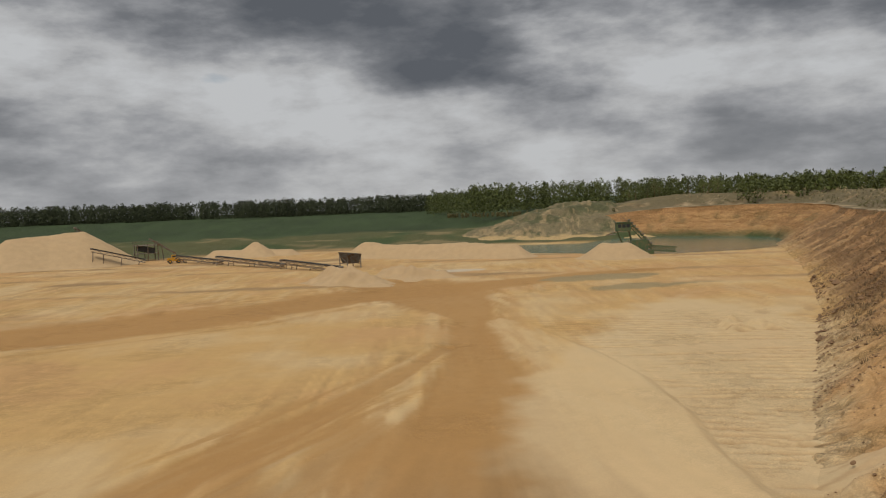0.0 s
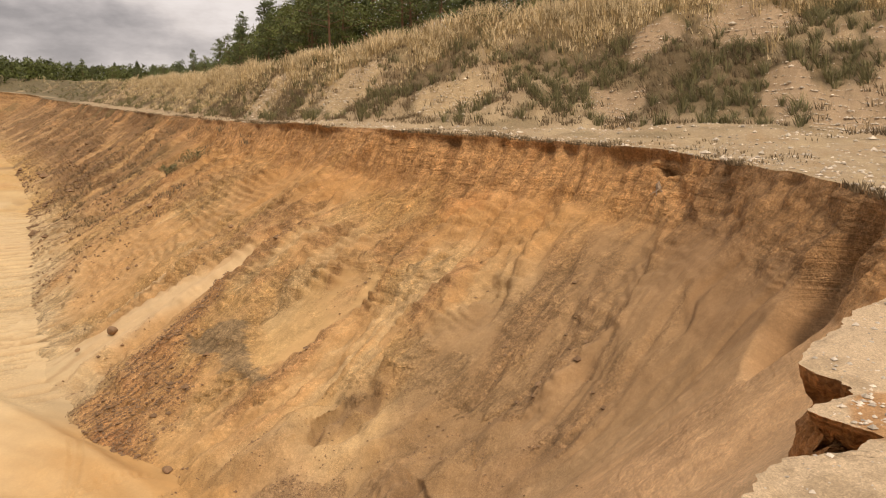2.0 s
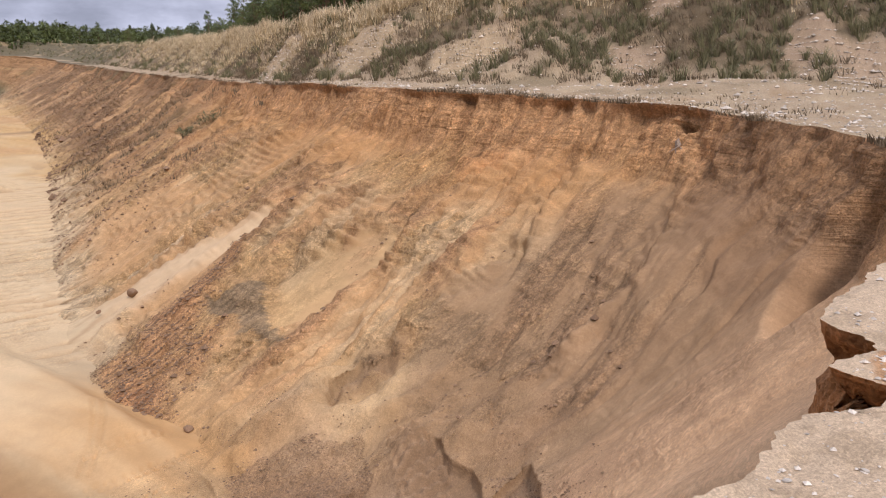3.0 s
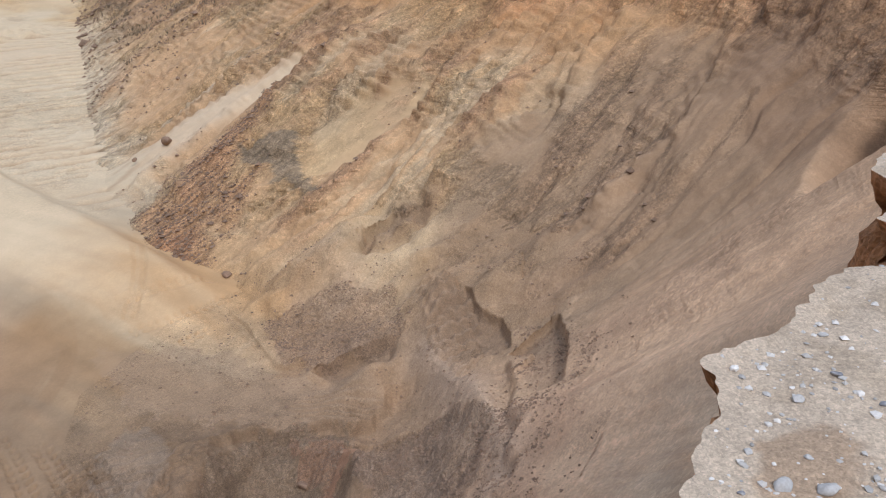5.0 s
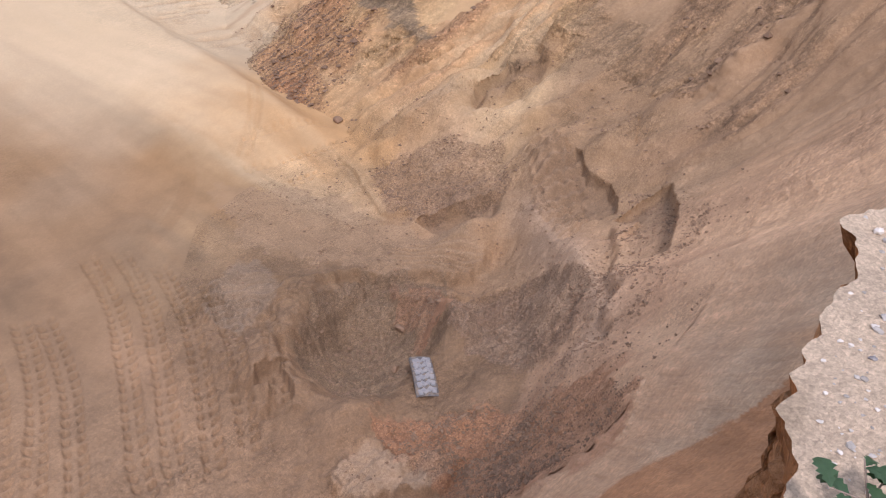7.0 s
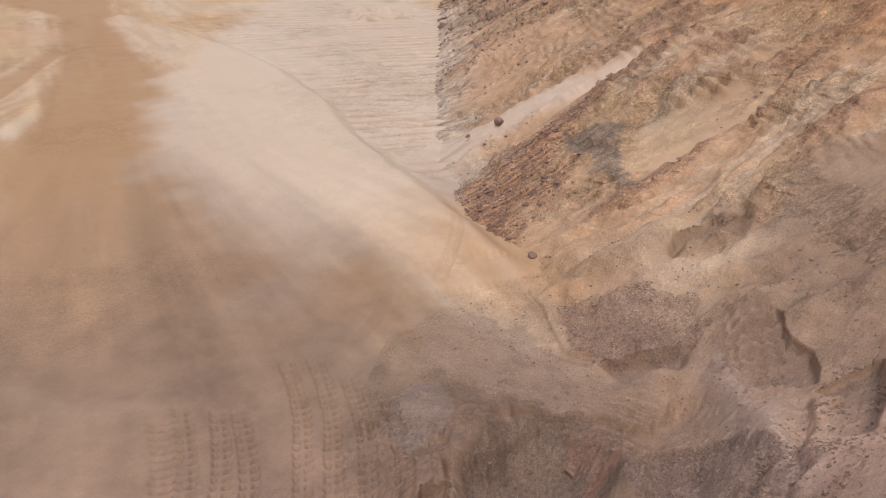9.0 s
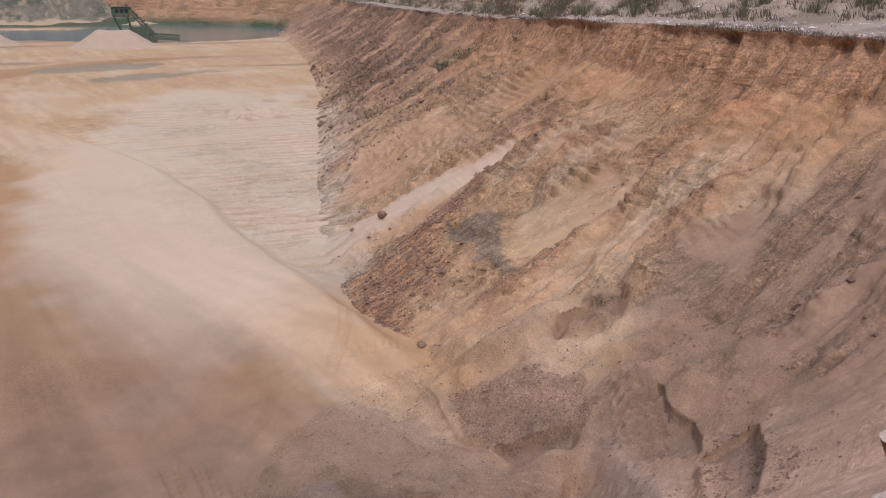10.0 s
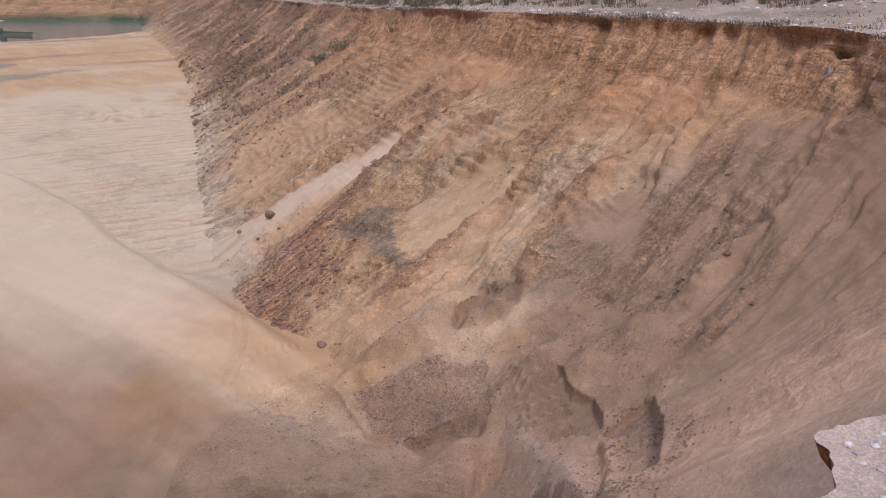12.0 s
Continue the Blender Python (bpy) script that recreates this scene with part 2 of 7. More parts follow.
        r4.inputs["From Min"].default_value, r4.inputs["From Max"].default_value = 0.35, 0.65
        r4.inputs["To Min"].default_value, r4.inputs["To Max"].default_value = 1 - bed, 1 + bed
        L(n4.outputs["Fac"], r4.inputs["Value"])
        mm = t.nodes.new("ShaderNodeMix")
        mm.inputs["A"].default_value = 1.0
        L(where.outputs[0], mm.inputs["Factor"])
        L(r4.outputs[0], mm.inputs["B"])
        mul = t.nodes.new("ShaderNodeMath")
        mul.operation = "MULTIPLY"
        L(value, mul.inputs[0])
        L(mm.outputs["Result"], mul.inputs[1])
        value = mul.outputs[0]
        lay = t.nodes.new("ShaderNodeMath")
        lay.operation = "MULTIPLY"
        L(where.outputs[0], lay.inputs[0])
        L(n4.outputs["Fac"], lay.inputs[1])
        more = t.nodes.new("ShaderNodeMath")
        more.operation = "MULTIPLY_ADD"
        more.inputs[1].default_value = 0.75
        L(lay.outputs[0], more.inputs[0])
        L(both.outputs[0], more.inputs[2])
        both = more
    if soil:
        # smooth blown sand shows less grain than broken ground
        sm = t.nodes.new("ShaderNodeMix")
        sm.inputs["A"].default_value = 1.0
        L(coarse, sm.inputs["Factor"])
        L(value, sm.inputs["B"])
        value = sm.outputs["Result"]
    sc = t.nodes.new("ShaderNodeVectorMath")
    sc.operation = "SCALE"
    L(base, sc.inputs[0])
    L(value, sc.inputs["Scale"])
    L(sc.outputs[0], b.inputs["Base Color"])
    if bump:
        bp = t.nodes.new("ShaderNodeBump")
        bp.inputs["Strength"].default_value, bp.inputs["Distance"].default_value = bump, reach
        L(both.outputs[0], bp.inputs["Height"])
        if soil:
            up = t.nodes.new("ShaderNodeMath")
            up.operation = "MULTIPLY"
            up.inputs[1].default_value = bump
            L(coarse, up.inputs[0])
            L(up.outputs[0], bp.inputs["Strength"])
        L(bp.outputs[0], b.inputs["Normal"])
    return m


SAND = (0.495, 0.312, 0.126)
DAMP = (0.378, 0.208, 0.074)
PALE = (0.53, 0.375, 0.195)
TAN = (0.475, 0.280, 0.122)
RUST = (0.50, 0.27, 0.115)
RUBBLE = (0.40, 0.20, 0.095)
GREY = (0.27, 0.185, 0.095)
GRAVEL = (0.43, 0.315, 0.18)
HEATH = (0.115, 0.082, 0.042)
FIELD = (0.036, 0.056, 0.019)

m_floor = mat("pit_sand", soil=True, scale=0.8, fine=14, vary=0.40, bump=1.0, reach=0.30, blocky=13.0, lump=0.3, grit=0.62, detail=10, facet=0.12, chips=0.20)
m_cliff = mat("cliff_sand", soil=True, scale=1.3, fine=24, vary=0.34, bump=1.0, reach=0.28, flow=0.30, blocky=11.0, bed=0.14, lump=0.3, grit=0.63, detail=10, facet=0.15, chips=0.21)
m_slump = mat("slumped_sand", soil=True, scale=1.8, fine=45, vary=0.26, bump=1.0, reach=0.17, blocky=24.0, lump=0.4, grit=0.66, detail=11, facet=0.16, chips=0.22)
m_gravel = mat("gravel_soil", soil=True, scale=3.0, fine=70, vary=0.28, bump=1.0, reach=0.05, blocky=60.0, lump=0.5, grit=0.68, detail=11, facet=0.08, chips=0.13)
m_pile = mat("stockpile_sand", (0.45, 0.315, 0.175), scale=0.6, fine=8, vary=0.12, bump=0.4, reach=0.08)
m_steel = mat("grey_steel", (0.22, 0.20, 0.17), rough=0.7, metal=0.2, scale=1.2, fine=9, vary=0.3, bump=0.1, second=(0.15, 0.09, 0.05))
m_belt = mat("rubber_belt", (0.05, 0.048, 0.045), rough=0.8, scale=2, fine=20, vary=0.3, bump=0.1)
m_green = mat("green_paint", (0.075, 0.125, 0.065), rough=0.55, scale=1.4, fine=10, vary=0.3, bump=0.1, second=(0.12, 0.11, 0.06))
m_yellow = mat("yellow_paint", (0.55, 0.28, 0.03), rough=0.5, scale=1.5, fine=12, vary=0.25, bump=0.1)
m_glass = mat("cab_glass", (0.03, 0.035, 0.04), rough=0.1, spec=0.6, scale=1, fine=5, vary=0.1, bump=0)
m_tyre = mat("worn_rubber", (0.26, 0.242, 0.220), rough=0.9, scale=9, fine=50, vary=0.25, bump=0.4, reach=0.01, second=(0.30, 0.265, 0.225))
m_groove = mat("dusty_rubber", (0.15, 0.13, 0.11), rough=0.95, scale=9, fine=50, vary=0.3, bump=0.4, reach=0.01, second=(0.24, 0.18, 0.12))
m_dark = mat("dark_rubber", (0.06, 0.055, 0.05), rough=0.85, scale=6, fine=40, vary=0.25, bump=0.2, reach=0.01)
m_stone = mat("grey_stone", (0.38, 0.36, 0.33), rough=0.85, scale=9, fine=70, vary=0.3, bump=0.5, reach=0.01, island=0.35, second=(0.45, 0.42, 0.38))
m_clod = mat("earth_clod", (0.225, 0.138, 0.077), scale=5, fine=40, vary=0.3, bump=0.6, reach=0.02, island=0.22)
m_bark = mat("pine_bark", (0.17, 0.10, 0.06), scale=3, fine=25, vary=0.35, bump=0.6, reach=0.03)
m_needle = mat("pine_needles", (0.105, 0.128, 0.052), rough=0.7, scale=0.5, fine=6, vary=0.3, bump=0, island=0.5, random_each=0.35)
m_leaf = mat("oak_leaves", (0.115, 0.135, 0.040), rough=0.6, scale=0.6, fine=8, vary=0.3, bump=0, island=0.45, random_each=0.3)
m_far_wood = mat("far_foliage", (0.055, 0.066, 0.034), rough=0.8, scale=0.05, fine=0.6, vary=0.3, bump=0, island=0.5)
m_straw = mat("dry_grass", (0.37, 0.27, 0.135), rough=0.8, scale=0.3, fine=4, vary=0.4, bump=0, island=0.4)
m_plume = mat("grass_plumes", (0.60, 0.475, 0.285), rough=0.85, scale=0.3, fine=4, vary=0.35, bump=0, island=0.3)
m_tuft = mat("green_grass", (0.155, 0.138, 0.064), rough=0.75, scale=0.6, fine=6, vary=0.3, bump=0, island=0.4)
m_brush = mat("heather_brush", (0.16, 0.115, 0.066), rough=0.85, scale=0.6, fine=6, vary=0.35, bump=0, island=0.45)
m_crop = mat("crop_field", (0.05, 0.085, 0.028), rough=0.85, scale=0.3, fine=3, vary=0.3, bump=0, island=0.3)
m_pebble = mat('pebbles', (0.53, 0.455, 0.355), rough=0.8, scale=20, fine=90, vary=0.2, bump=0.3, reach=0.004, island=0.4)
m_root = mat("dead_root", (0.30, 0.22, 0.15), scale=8, fine=60, vary=0.3, bump=0.4, reach=0.01)
m_sapling = mat("sapling_leaves", (0.105, 0.18, 0.07), rough=0.5, scale=9, fine=60, vary=0.2, bump=0.2, reach=0.003, spec=0.4, island=0.25)


def water_material():
    m = bpy.data.materials.new("green_pit_water")
    m.use_nodes = True
    t = m.node_tree
    b = t.nodes["Principled BSDF"]
    b.inputs["Base Color"].default_value = (0.062, 0.13, 0.108, 1)
    b.inputs["Roughness"].default_value = 0.12
    b.inputs["Specular IOR Level"].default_value = 0.4
    co = t.nodes.new("ShaderNodeTexCoord")
    n = node(t, "ShaderNodeTexNoise", Scale=0.8, Detail=3.0)
    bp = t.nodes.new("ShaderNodeBump")
    bp.inputs["Strength"].default_value, bp.inputs["Distance"].default_value = 0.25, 0.05
    t.links.new(co.outputs["Object"], n.inputs["Vector"])
    t.links.new(n.outputs["Fac"], bp.inputs["Height"])
    t.links.new(bp.outputs[0], b.inputs["Normal"])
    return m


m_water = water_material()


# ---------------------------------------------------------------- mesh helpers
def sheet(name, X, Y, Z, colours=None, material=None, keep=None, wrap=False, **extra):
    """A grid of points as one smooth mesh, with soil colours by point."""
    rows, cols = X.shape
    verts = np.stack([X, Y, Z], -1).reshape(-1, 3)
    idx = np.arange(rows * cols).reshape(rows, cols)
    if wrap:
        idx = np.concatenate([idx, idx[:, :1]], 1)
    quads = np.stack([idx[:-1, :-1], idx[:-1, 1:], idx[1:, 1:], idx[1:, :-1]], -1).reshape(-1, 4)
    if keep is not None:
        if wrap:
            keep = np.concatenate([keep, keep[:, :1]], 1)
        quads = quads[keep[:-1, :-1].reshape(-1) | keep[1:, 1:].reshape(-1)]
    ob = raw(name, verts, quads, colours, material, True)
    for key, (u, v) in extra.items():
        at = ob.data.attributes.new(key, "FLOAT_VECTOR", "POINT")
        at.data.foreach_set("vector", np.stack([u, v, 0 * u], -1).astype(np.float32).ravel())
    return ob


def raw(name, verts, polys, colours=None, material=None, soft=False):
    """A mesh from arrays of points and of equal-sided faces."""
    me = bpy.data.meshes.new(name)
    verts, polys = np.asarray(verts, np.float32), np.asarray(polys, np.int32)
    n, k = polys.shape
    me.vertices.add(len(verts))
    me.vertices.foreach_set("co", verts.ravel())
    me.loops.add(n * k)
    me.loops.foreach_set("vertex_index", polys.ravel())
    me.polygons.add(n)
    me.polygons.foreach_set("loop_start", np.arange(0, n * k, k, dtype=np.int32))
    me.polygons.foreach_set("use_smooth", np.full(n, soft, bool))
    me.update(calc_edges=True)
    me.validate()
    if colours is not None:
        at = me.color_attributes.new("soil", "FLOAT_COLOR", "POINT")
        rgba = np.ones((len(verts), 4), np.float32)
        flat = np.asarray(colours).reshape(len(verts), -1)
        rgba[:, :flat.shape[1]] = flat
        at.data.foreach_set("color", rgba.ravel())
    if material:
        me.materials.append(material)
    return new(name, me)


def part(name, bm, material, parent, label="", soft=False):
    me = bpy.data.meshes.new(name)
    if soft:
        for f in bm.faces:
            f.smooth = True
    bm.to_mesh(me)
    bm.free()
    me.materials.append(material)
    ob = new(name, me)
    ob.parent = parent
    if label:
        ob["label"] = label
    return ob


def beam(bm, a, b, w, h=None):
    """A bar from a to b with a rectangular section."""
    a, b = Vector(a), Vector(b)
    d = b - a
    m = Matrix.Translation((a + b) / 2) @ d.to_track_quat("X", "Z").to_matrix().to_4x4() @ Matrix.Diagonal((d.length, w, h or w, 1))
    return bmesh.ops.create_cube(bm, size=1, matrix=m)


def rod(bm, a, b, r0, r1=None, seg=8):
    a, b = Vector(a), Vector(b)
    d = b - a
    m = Matrix.Translation((a + b) / 2) @ d.to_track_quat("Z", "Y").to_matrix().to_4x4()
    bmesh.ops.create_cone(bm, cap_ends=True, segments=seg, radius1=r0, radius2=r0 if r1 is None else r1, depth=d.length, matrix=m)


def block(bm, x0, x1, y0, y1, z0, z1, bevel=0.0):
    m = Matrix.Translation(((x0 + x1) / 2, (y0 + y1) / 2, (z0 + z1) / 2)) @ Matrix.Diagonal((x1 - x0, y1 - y0, z1 - z0, 1))
    made = bmesh.ops.create_cube(bm, size=1, matrix=m)
    if bevel:
        edges = list({e for v in made["verts"] for e in v.link_edges})
        bmesh.ops.bevel(bm, geom=edges, offset=bevel, segments=2, affect="EDGES")


def spline(keys, t):
    """Catmull-Rom through rows of keys at t (in row numbers)."""
    k = np.asarray(keys, float)
    t = np.clip(t, 0, len(k) - 1 - 1e-9)
    i = np.floor(t).astype(int)
    f = (t - i)[:, None]
    p = [k[np.clip(i + j, 0, len(k) - 1)] for j in (-1, 0, 1, 2)]
    return 0.5 * (2 * p[1] + (p[2] - p[0]) * f + (2 * p[0] - 5 * p[1] + 4 * p[2] - p[3]) * f ** 2 + (3 * p[1] - p[0] - 3 * p[2] + p[3]) * f ** 3)


# ---------------------------------------------------------------- pit floor and open land
WATER_Z = -0.30
POCKET = [(19.8, 3.4), (19.3, 3.97), (18.9, 4.3), (18.0, 4.7), (16.6, 4.6), (15.5, 4.4)]
RILLED = [(16.07, 15.1), (16.4, 14.8), (16.0, 13.4), (15.75, 12.4), (14.2, 10.9), (13.4, 11.1), (14.5, 13.1)]
LAKE = [(18, 223), (34, 213), (54, 197), (72, 201), (90, 216), (100, 236), (103, 258), (92, 270), (75, 288), (62, 276), (46, 253), (26, 258)]
ROAD = [(2.2, 26, 6.0), (1.9, 40, 5.0), (2.5, 56, 4.0), (3.2, 72, 3.1), (3.3, 95, 2.6), (-2, 122, 9), (-8, 138, 9)]
ROAD_WEST = [(-120, 62, 8), (-50, 90, 9), (-31, 104, 8.5), (-20, 117, 8), (-6, 128, 8)]
ROAD_NORTH = [(-4, 128, 8), (12, 133, 5), (24, 143, 4), (40, 150, 3)]
ROAD_DIAG = [(-16, 35, 2.2), (-10, 48, 1.7), (-5, 60, 1.2), (0, 76, 0.8)]
BERM = [(5.4, 95, 0.8), (8.6, 69, 2.4), (10.4, 50, 3.3), (10.7, 38, 3.2), (11.3, 30, 2.6), (12.2, 24.5, 1.3), (11.8, 20.5, 0.5)]


def lines(x, y, pts, across, along, seed):
    """Streaks that follow a road along pts."""
    best, off, run = np.full(np.shape(x), 1e9), np.zeros(np.shape(x)), np.zeros(np.shape(x))
    total = 0.0
    for (x0, y0, _), (x1, y1, _) in zip(pts[:-1], pts[1:]):
        dx, dy = x1 - x0, y1 - y0
        ln = math.hypot(dx, dy)
        t = np.clip(((x - x0) * dx + (y - y0) * dy) / ln ** 2, 0, 1)
        d = np.hypot(x - x0 - t * dx, y - y0 - t * dy)
        nearer = d < best
        best = np.where(nearer, d, best)
        off = np.where(nearer, d * np.sign((x - x0) * dy - (y - y0) * dx), off)
        run = np.where(nearer, total + t * ln, run)
        total += ln
    return fbm(off / across, run / along, 4, seed, 0.6)


PALE_BAND = [(5.8, 92, 1.2), (8.9, 66, 2.8), (10.6, 46, 3.3), (11.0, 35, 2.9), (11.5, 28, 2.4), (11.9, 23.5, 2.0), (11.8, 20, 1.6), (11.6, 17.5, 0.7)]


def soft_spot(x, y, cx, cy, rx, ry, turn=0.0):
    c, s = math.cos(radians(turn)), math.sin(radians(turn))
    u, v = (x - cx) * c + (y - cy) * s, -(x - cx) * s + (y - cy) * c
    return np.exp(-((u / rx) ** 2 + (v / ry) ** 2))


def bowl(x, y, cx, cy, rx, ry, turn=0.0, edge=0.30):
    """1 in a flat-bottomed hollow, falling off over its rim."""
    c, s = math.cos(radians(turn)), math.sin(radians(turn))
    u, v = (x - cx) * c + (y - cy) * s, -(x - cx) * s + (y - cy) * c
    return 1 - smooth(1 - edge, 1 + edge, np.sqrt((u / rx) ** 2 + (v / ry) ** 2))


def beside(x, y, pts):
    """Distance to the right of a line along pts, the share of the line passed, and the way to its right."""
    best, out = np.full(np.shape(x), 1e9), [np.zeros(np.shape(x)) for _ in range(4)]
    n = len(pts) - 1
    for k, ((x0, y0), (x1, y1)) in enumerate(zip(pts[:-1], pts[1:])):
        dx, dy = x1 - x0, y1 - y0
        ln = math.hypot(dx, dy)
        t = np.clip(((x - x0) * dx + (y - y0) * dy) / ln ** 2, 0, 1)
        d = np.hypot(x - x0 - t * dx, y - y0 - t * dy)
        side = np.sign((x - x0) * dy - (y - y0) * dx)
        nearer = d < best
        best = np.where(nearer, d, best)
        for o, value in zip(out, (d * side, (k + t) / n, dy / ln, -dx / ln)):
            o[...] = np.where(nearer, value, o)
    return out


# torn edges at the foot of the near slope, low side to the right: line, drop, reach of the drop, width of the break,
# fray, overhang, dampness with painted shade
TORN = [
    ([(12.4, 15.85), (12.9, 15.84), (13.51, 15.41), (14.0, 14.9), (14.5, 14.3)], 0.38, 1.3, 0.16, 0.12, 0.05, 0.8),
    ([(16.15, 13.3), (15.76, 12.4), (15.58, 12.06), (15.56, 11.32), (15.08, 10.67), (14.6, 10.3)], 0.28, 2.0, 0.09, 0.09, 0.06, 0.9),
    ([(14.2, 10.25), (14.6, 10.2), (15.03, 10.04), (15.54, 9.80), (15.55, 9.55), (14.9, 8.9), (14.2, 8.39), (13.1, 7.74), (12.6, 7.5)], 0.32, 1.8, 0.08, 0.08, 0.06, 0.7),
    ([(14.3, 10.2), (13.4, 9.5), (13.0, 8.95), (11.8, 8.3), (11.15, 7.5), (10.5, 7.35), (10.2, 6.9), (9.4, 6.5)], 0.30, 1.0, 0.16, 0.15, 0.0, 0.6),
    ([(8.05, 15.4), (9.38, 15.24), (10.64, 14.36), (11.68, 13.3), (12.6, 13.15), (13.3, 13.6)], 0.40, 1.8, 0.28, 0.25, 0.0, 0.0),
    ([(5.2, 12.5), (5.5, 12.75), (6.1, 12.7), (5.85, 11.7), (5.5, 11.3)], 0.42, 1.1, 0.12, 0.10, 0.04, 0.35),
    ([(6.0, 13.4), (7.0, 13.7), (8.3, 14.2), (8.9, 14.5), (9.9, 14.8)], 0.40, 2.4, 0.45, 0.35, 0.0, 0.0),
    ([(10.3, 12.6), (11.3, 12.75), (12.34, 11.95), (12.7, 10.6), (11.75, 8.75), (10.8, 8.0)], 0.35, 2.2, 0.30, 0.25, 0.0, 0.0),
    ([(17.3, 19.0), (17.9, 18.5), (18.6, 17.9), (19.2, 16.9)], 0.55, 1.8, 0.12, 0.25, 0.08, 0.6),
    ([(18.0, 22.0), (19.2, 21.0), (19.8, 19.8)], 0.20, 0.8, 0.06, 0.20, 0.06, 0.4),
    ([(13.3, 21.5), (12.99, 19.6), (12.4, 18.2), (12.06, 17.0), (12.25, 16.5), (12.8, 16.05)], 0.14, 0.6, 0.07, 0.08, 0.0, 0.1),
    ([(16.3, 11.3), (17.4, 12.2), (18.2, 13.4)], 0.16, 0.7, 0.06, 0.25, 0.05, 0.2),
    ([(18.1, 8.7), (19.0, 9.8), (19.8, 11.2)], 0.18, 0.9, 0.08, 0.30, 0.05, 0.2),
]


def torn(x, y):
    """Shift and fall at the torn edges, and where exposed moist sand and shade are painted dark."""
    dx, dy, dz, bared_shade = (np.zeros(np.shape(x)) for _ in range(4))
    near = np.hypot(x, y) < 27
    if not near.any():
        return dx, dy, dz, bared_shade
    px, py = x[near], y[near]
    n1, n2 = fbm(px / 0.8, py / 0.8, 5, 43, 0.6), fbm(px / 0.8 + 5, py / 0.8, 5, 44, 0.6)
    for pts, depth, fall, crisp, fray, hood, damp_shade in TORN:
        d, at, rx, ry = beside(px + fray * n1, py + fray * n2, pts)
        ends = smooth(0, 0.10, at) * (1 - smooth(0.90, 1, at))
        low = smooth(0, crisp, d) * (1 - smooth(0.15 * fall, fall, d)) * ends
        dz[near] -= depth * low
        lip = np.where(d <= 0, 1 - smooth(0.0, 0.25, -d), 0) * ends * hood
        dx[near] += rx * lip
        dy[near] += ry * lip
        bared_shade[near] = np.maximum(bared_shade[near], low * damp_shade)
    return dx, dy, dz, bared_shade


TOE_NEAR = [(2, 7.9), (4.6, 7.4), (5.8, 7.5), (7.1, 7.9), (8.6, 8.6), (9.6, 9.1), (10.5, 9.8), (11.6, 10.8), (12.2, 11.6), (12.8, 12.4), (13.1, 13.2), (13.2, 13.9), (13.1, 14.8), (12.9, 16.2), (12.7, 18.3), (13.3, 20.8)]


def digs(x, y, fill=1.0):
    """What the digger left at the foot of the near slope."""
    x, y = np.asarray(x, float), np.asarray(y, float)
    if x.ndim == 0:
        return digs(x[None], y[None], fill)[0]
    near = np.hypot(x, y) < 26
    if not near.all():
        z = np.zeros(x.shape)
        z[near] = digs(x[near], y[near], fill)
        return z
    wx, wy = x + 0.5 * fbm(x / 1.3, y / 1.3, 5, 41, 0.6), y + 0.5 * fbm(x / 1.3, y / 1.3, 5, 42, 0.6)
    z = -0.9 * bowl(wx, wy, 8.5, 12.7, 1.9, 1.3, 40, 0.65) + torn(x, y)[2]
    # sand run down on to the floor
    d = 0.8 * np.abs(beside(x, y, TOE_NEAR)[0])
    z = z + fill * 0.5 * (np.sqrt(d * d + 0.8) - d) * (1 - smooth(0.5, 4.5, d)) * (1 - smooth(16, 21, y))
    # parallel scrapes of the blade at the end of the graded tongue
    tail = bowl(x, y, 11.8, 14.05, 1.25, 0.6, -51, 0.25)
    z = z - 0.10 * tail * smooth(0.1, 0.8, np.sin((x * 0.77 + y * 0.64) * 2 * math.pi / 0.21))
    # a crest of slumped sand that curves round the second hollow
    for pts, high, wide in ((CREST_RIDGE, 0.42, 0.45), (SPUR, 0.35, 0.35)):
        d, at, _, _ = beside(x + 0.2 * fbm(x / 0.7, y / 0.7, 4, 39), y + 0.2 * fbm(x / 0.7, y / 0.7, 4, 40), pts)
        z = z + high * np.exp(-np.abs(np.where(d > 0, d / wide, d / (2.2 * wide))) ** 1.3) * smooth(0, 0.15, at) * (1 - smooth(0.85, 1, at))
    # clods of the turned soil
    cloddy = np.maximum(np.maximum(turned(x, y, SECOND, 408), turned(x, y, HEAP, 402)), np.maximum(turned(x, y, SOIL, 410), 0.7 * turned(x, y, DARK, 404)))
    return z + cloddy * (0.13 * fbm(x / 0.35, y / 0.35, 3, 38, 0.6) + 0.10 * np.maximum(fbm(x / 0.17, y / 0.17, 2, 37) - 0.1, 0))


CREST_RIDGE = [(14.9, 14.5), (14.1, 12.8), (13.5, 11.5), (12.7, 10.15), (11.75, 8.7), (10.7, 7.7), (10.0, 7.3), (9.2, 7.1), (8.7, 7.9)]
SPUR = [(13.4, 19.65), (14.4, 19.44), (15.87, 18.95), (17.5, 19.5)]


def inside(x, y, poly):
    hit = np.zeros(np.shape(x), bool)
    for (x0, y0), (x1, y1) in zip(poly, poly[1:] + poly[:1]):
        cross = ((y0 > y) != (y1 > y)) & (x < (x1 - x0) * (y - y0) / (y1 - y0 + 1e-12) + x0)
        hit ^= cross
    return hit


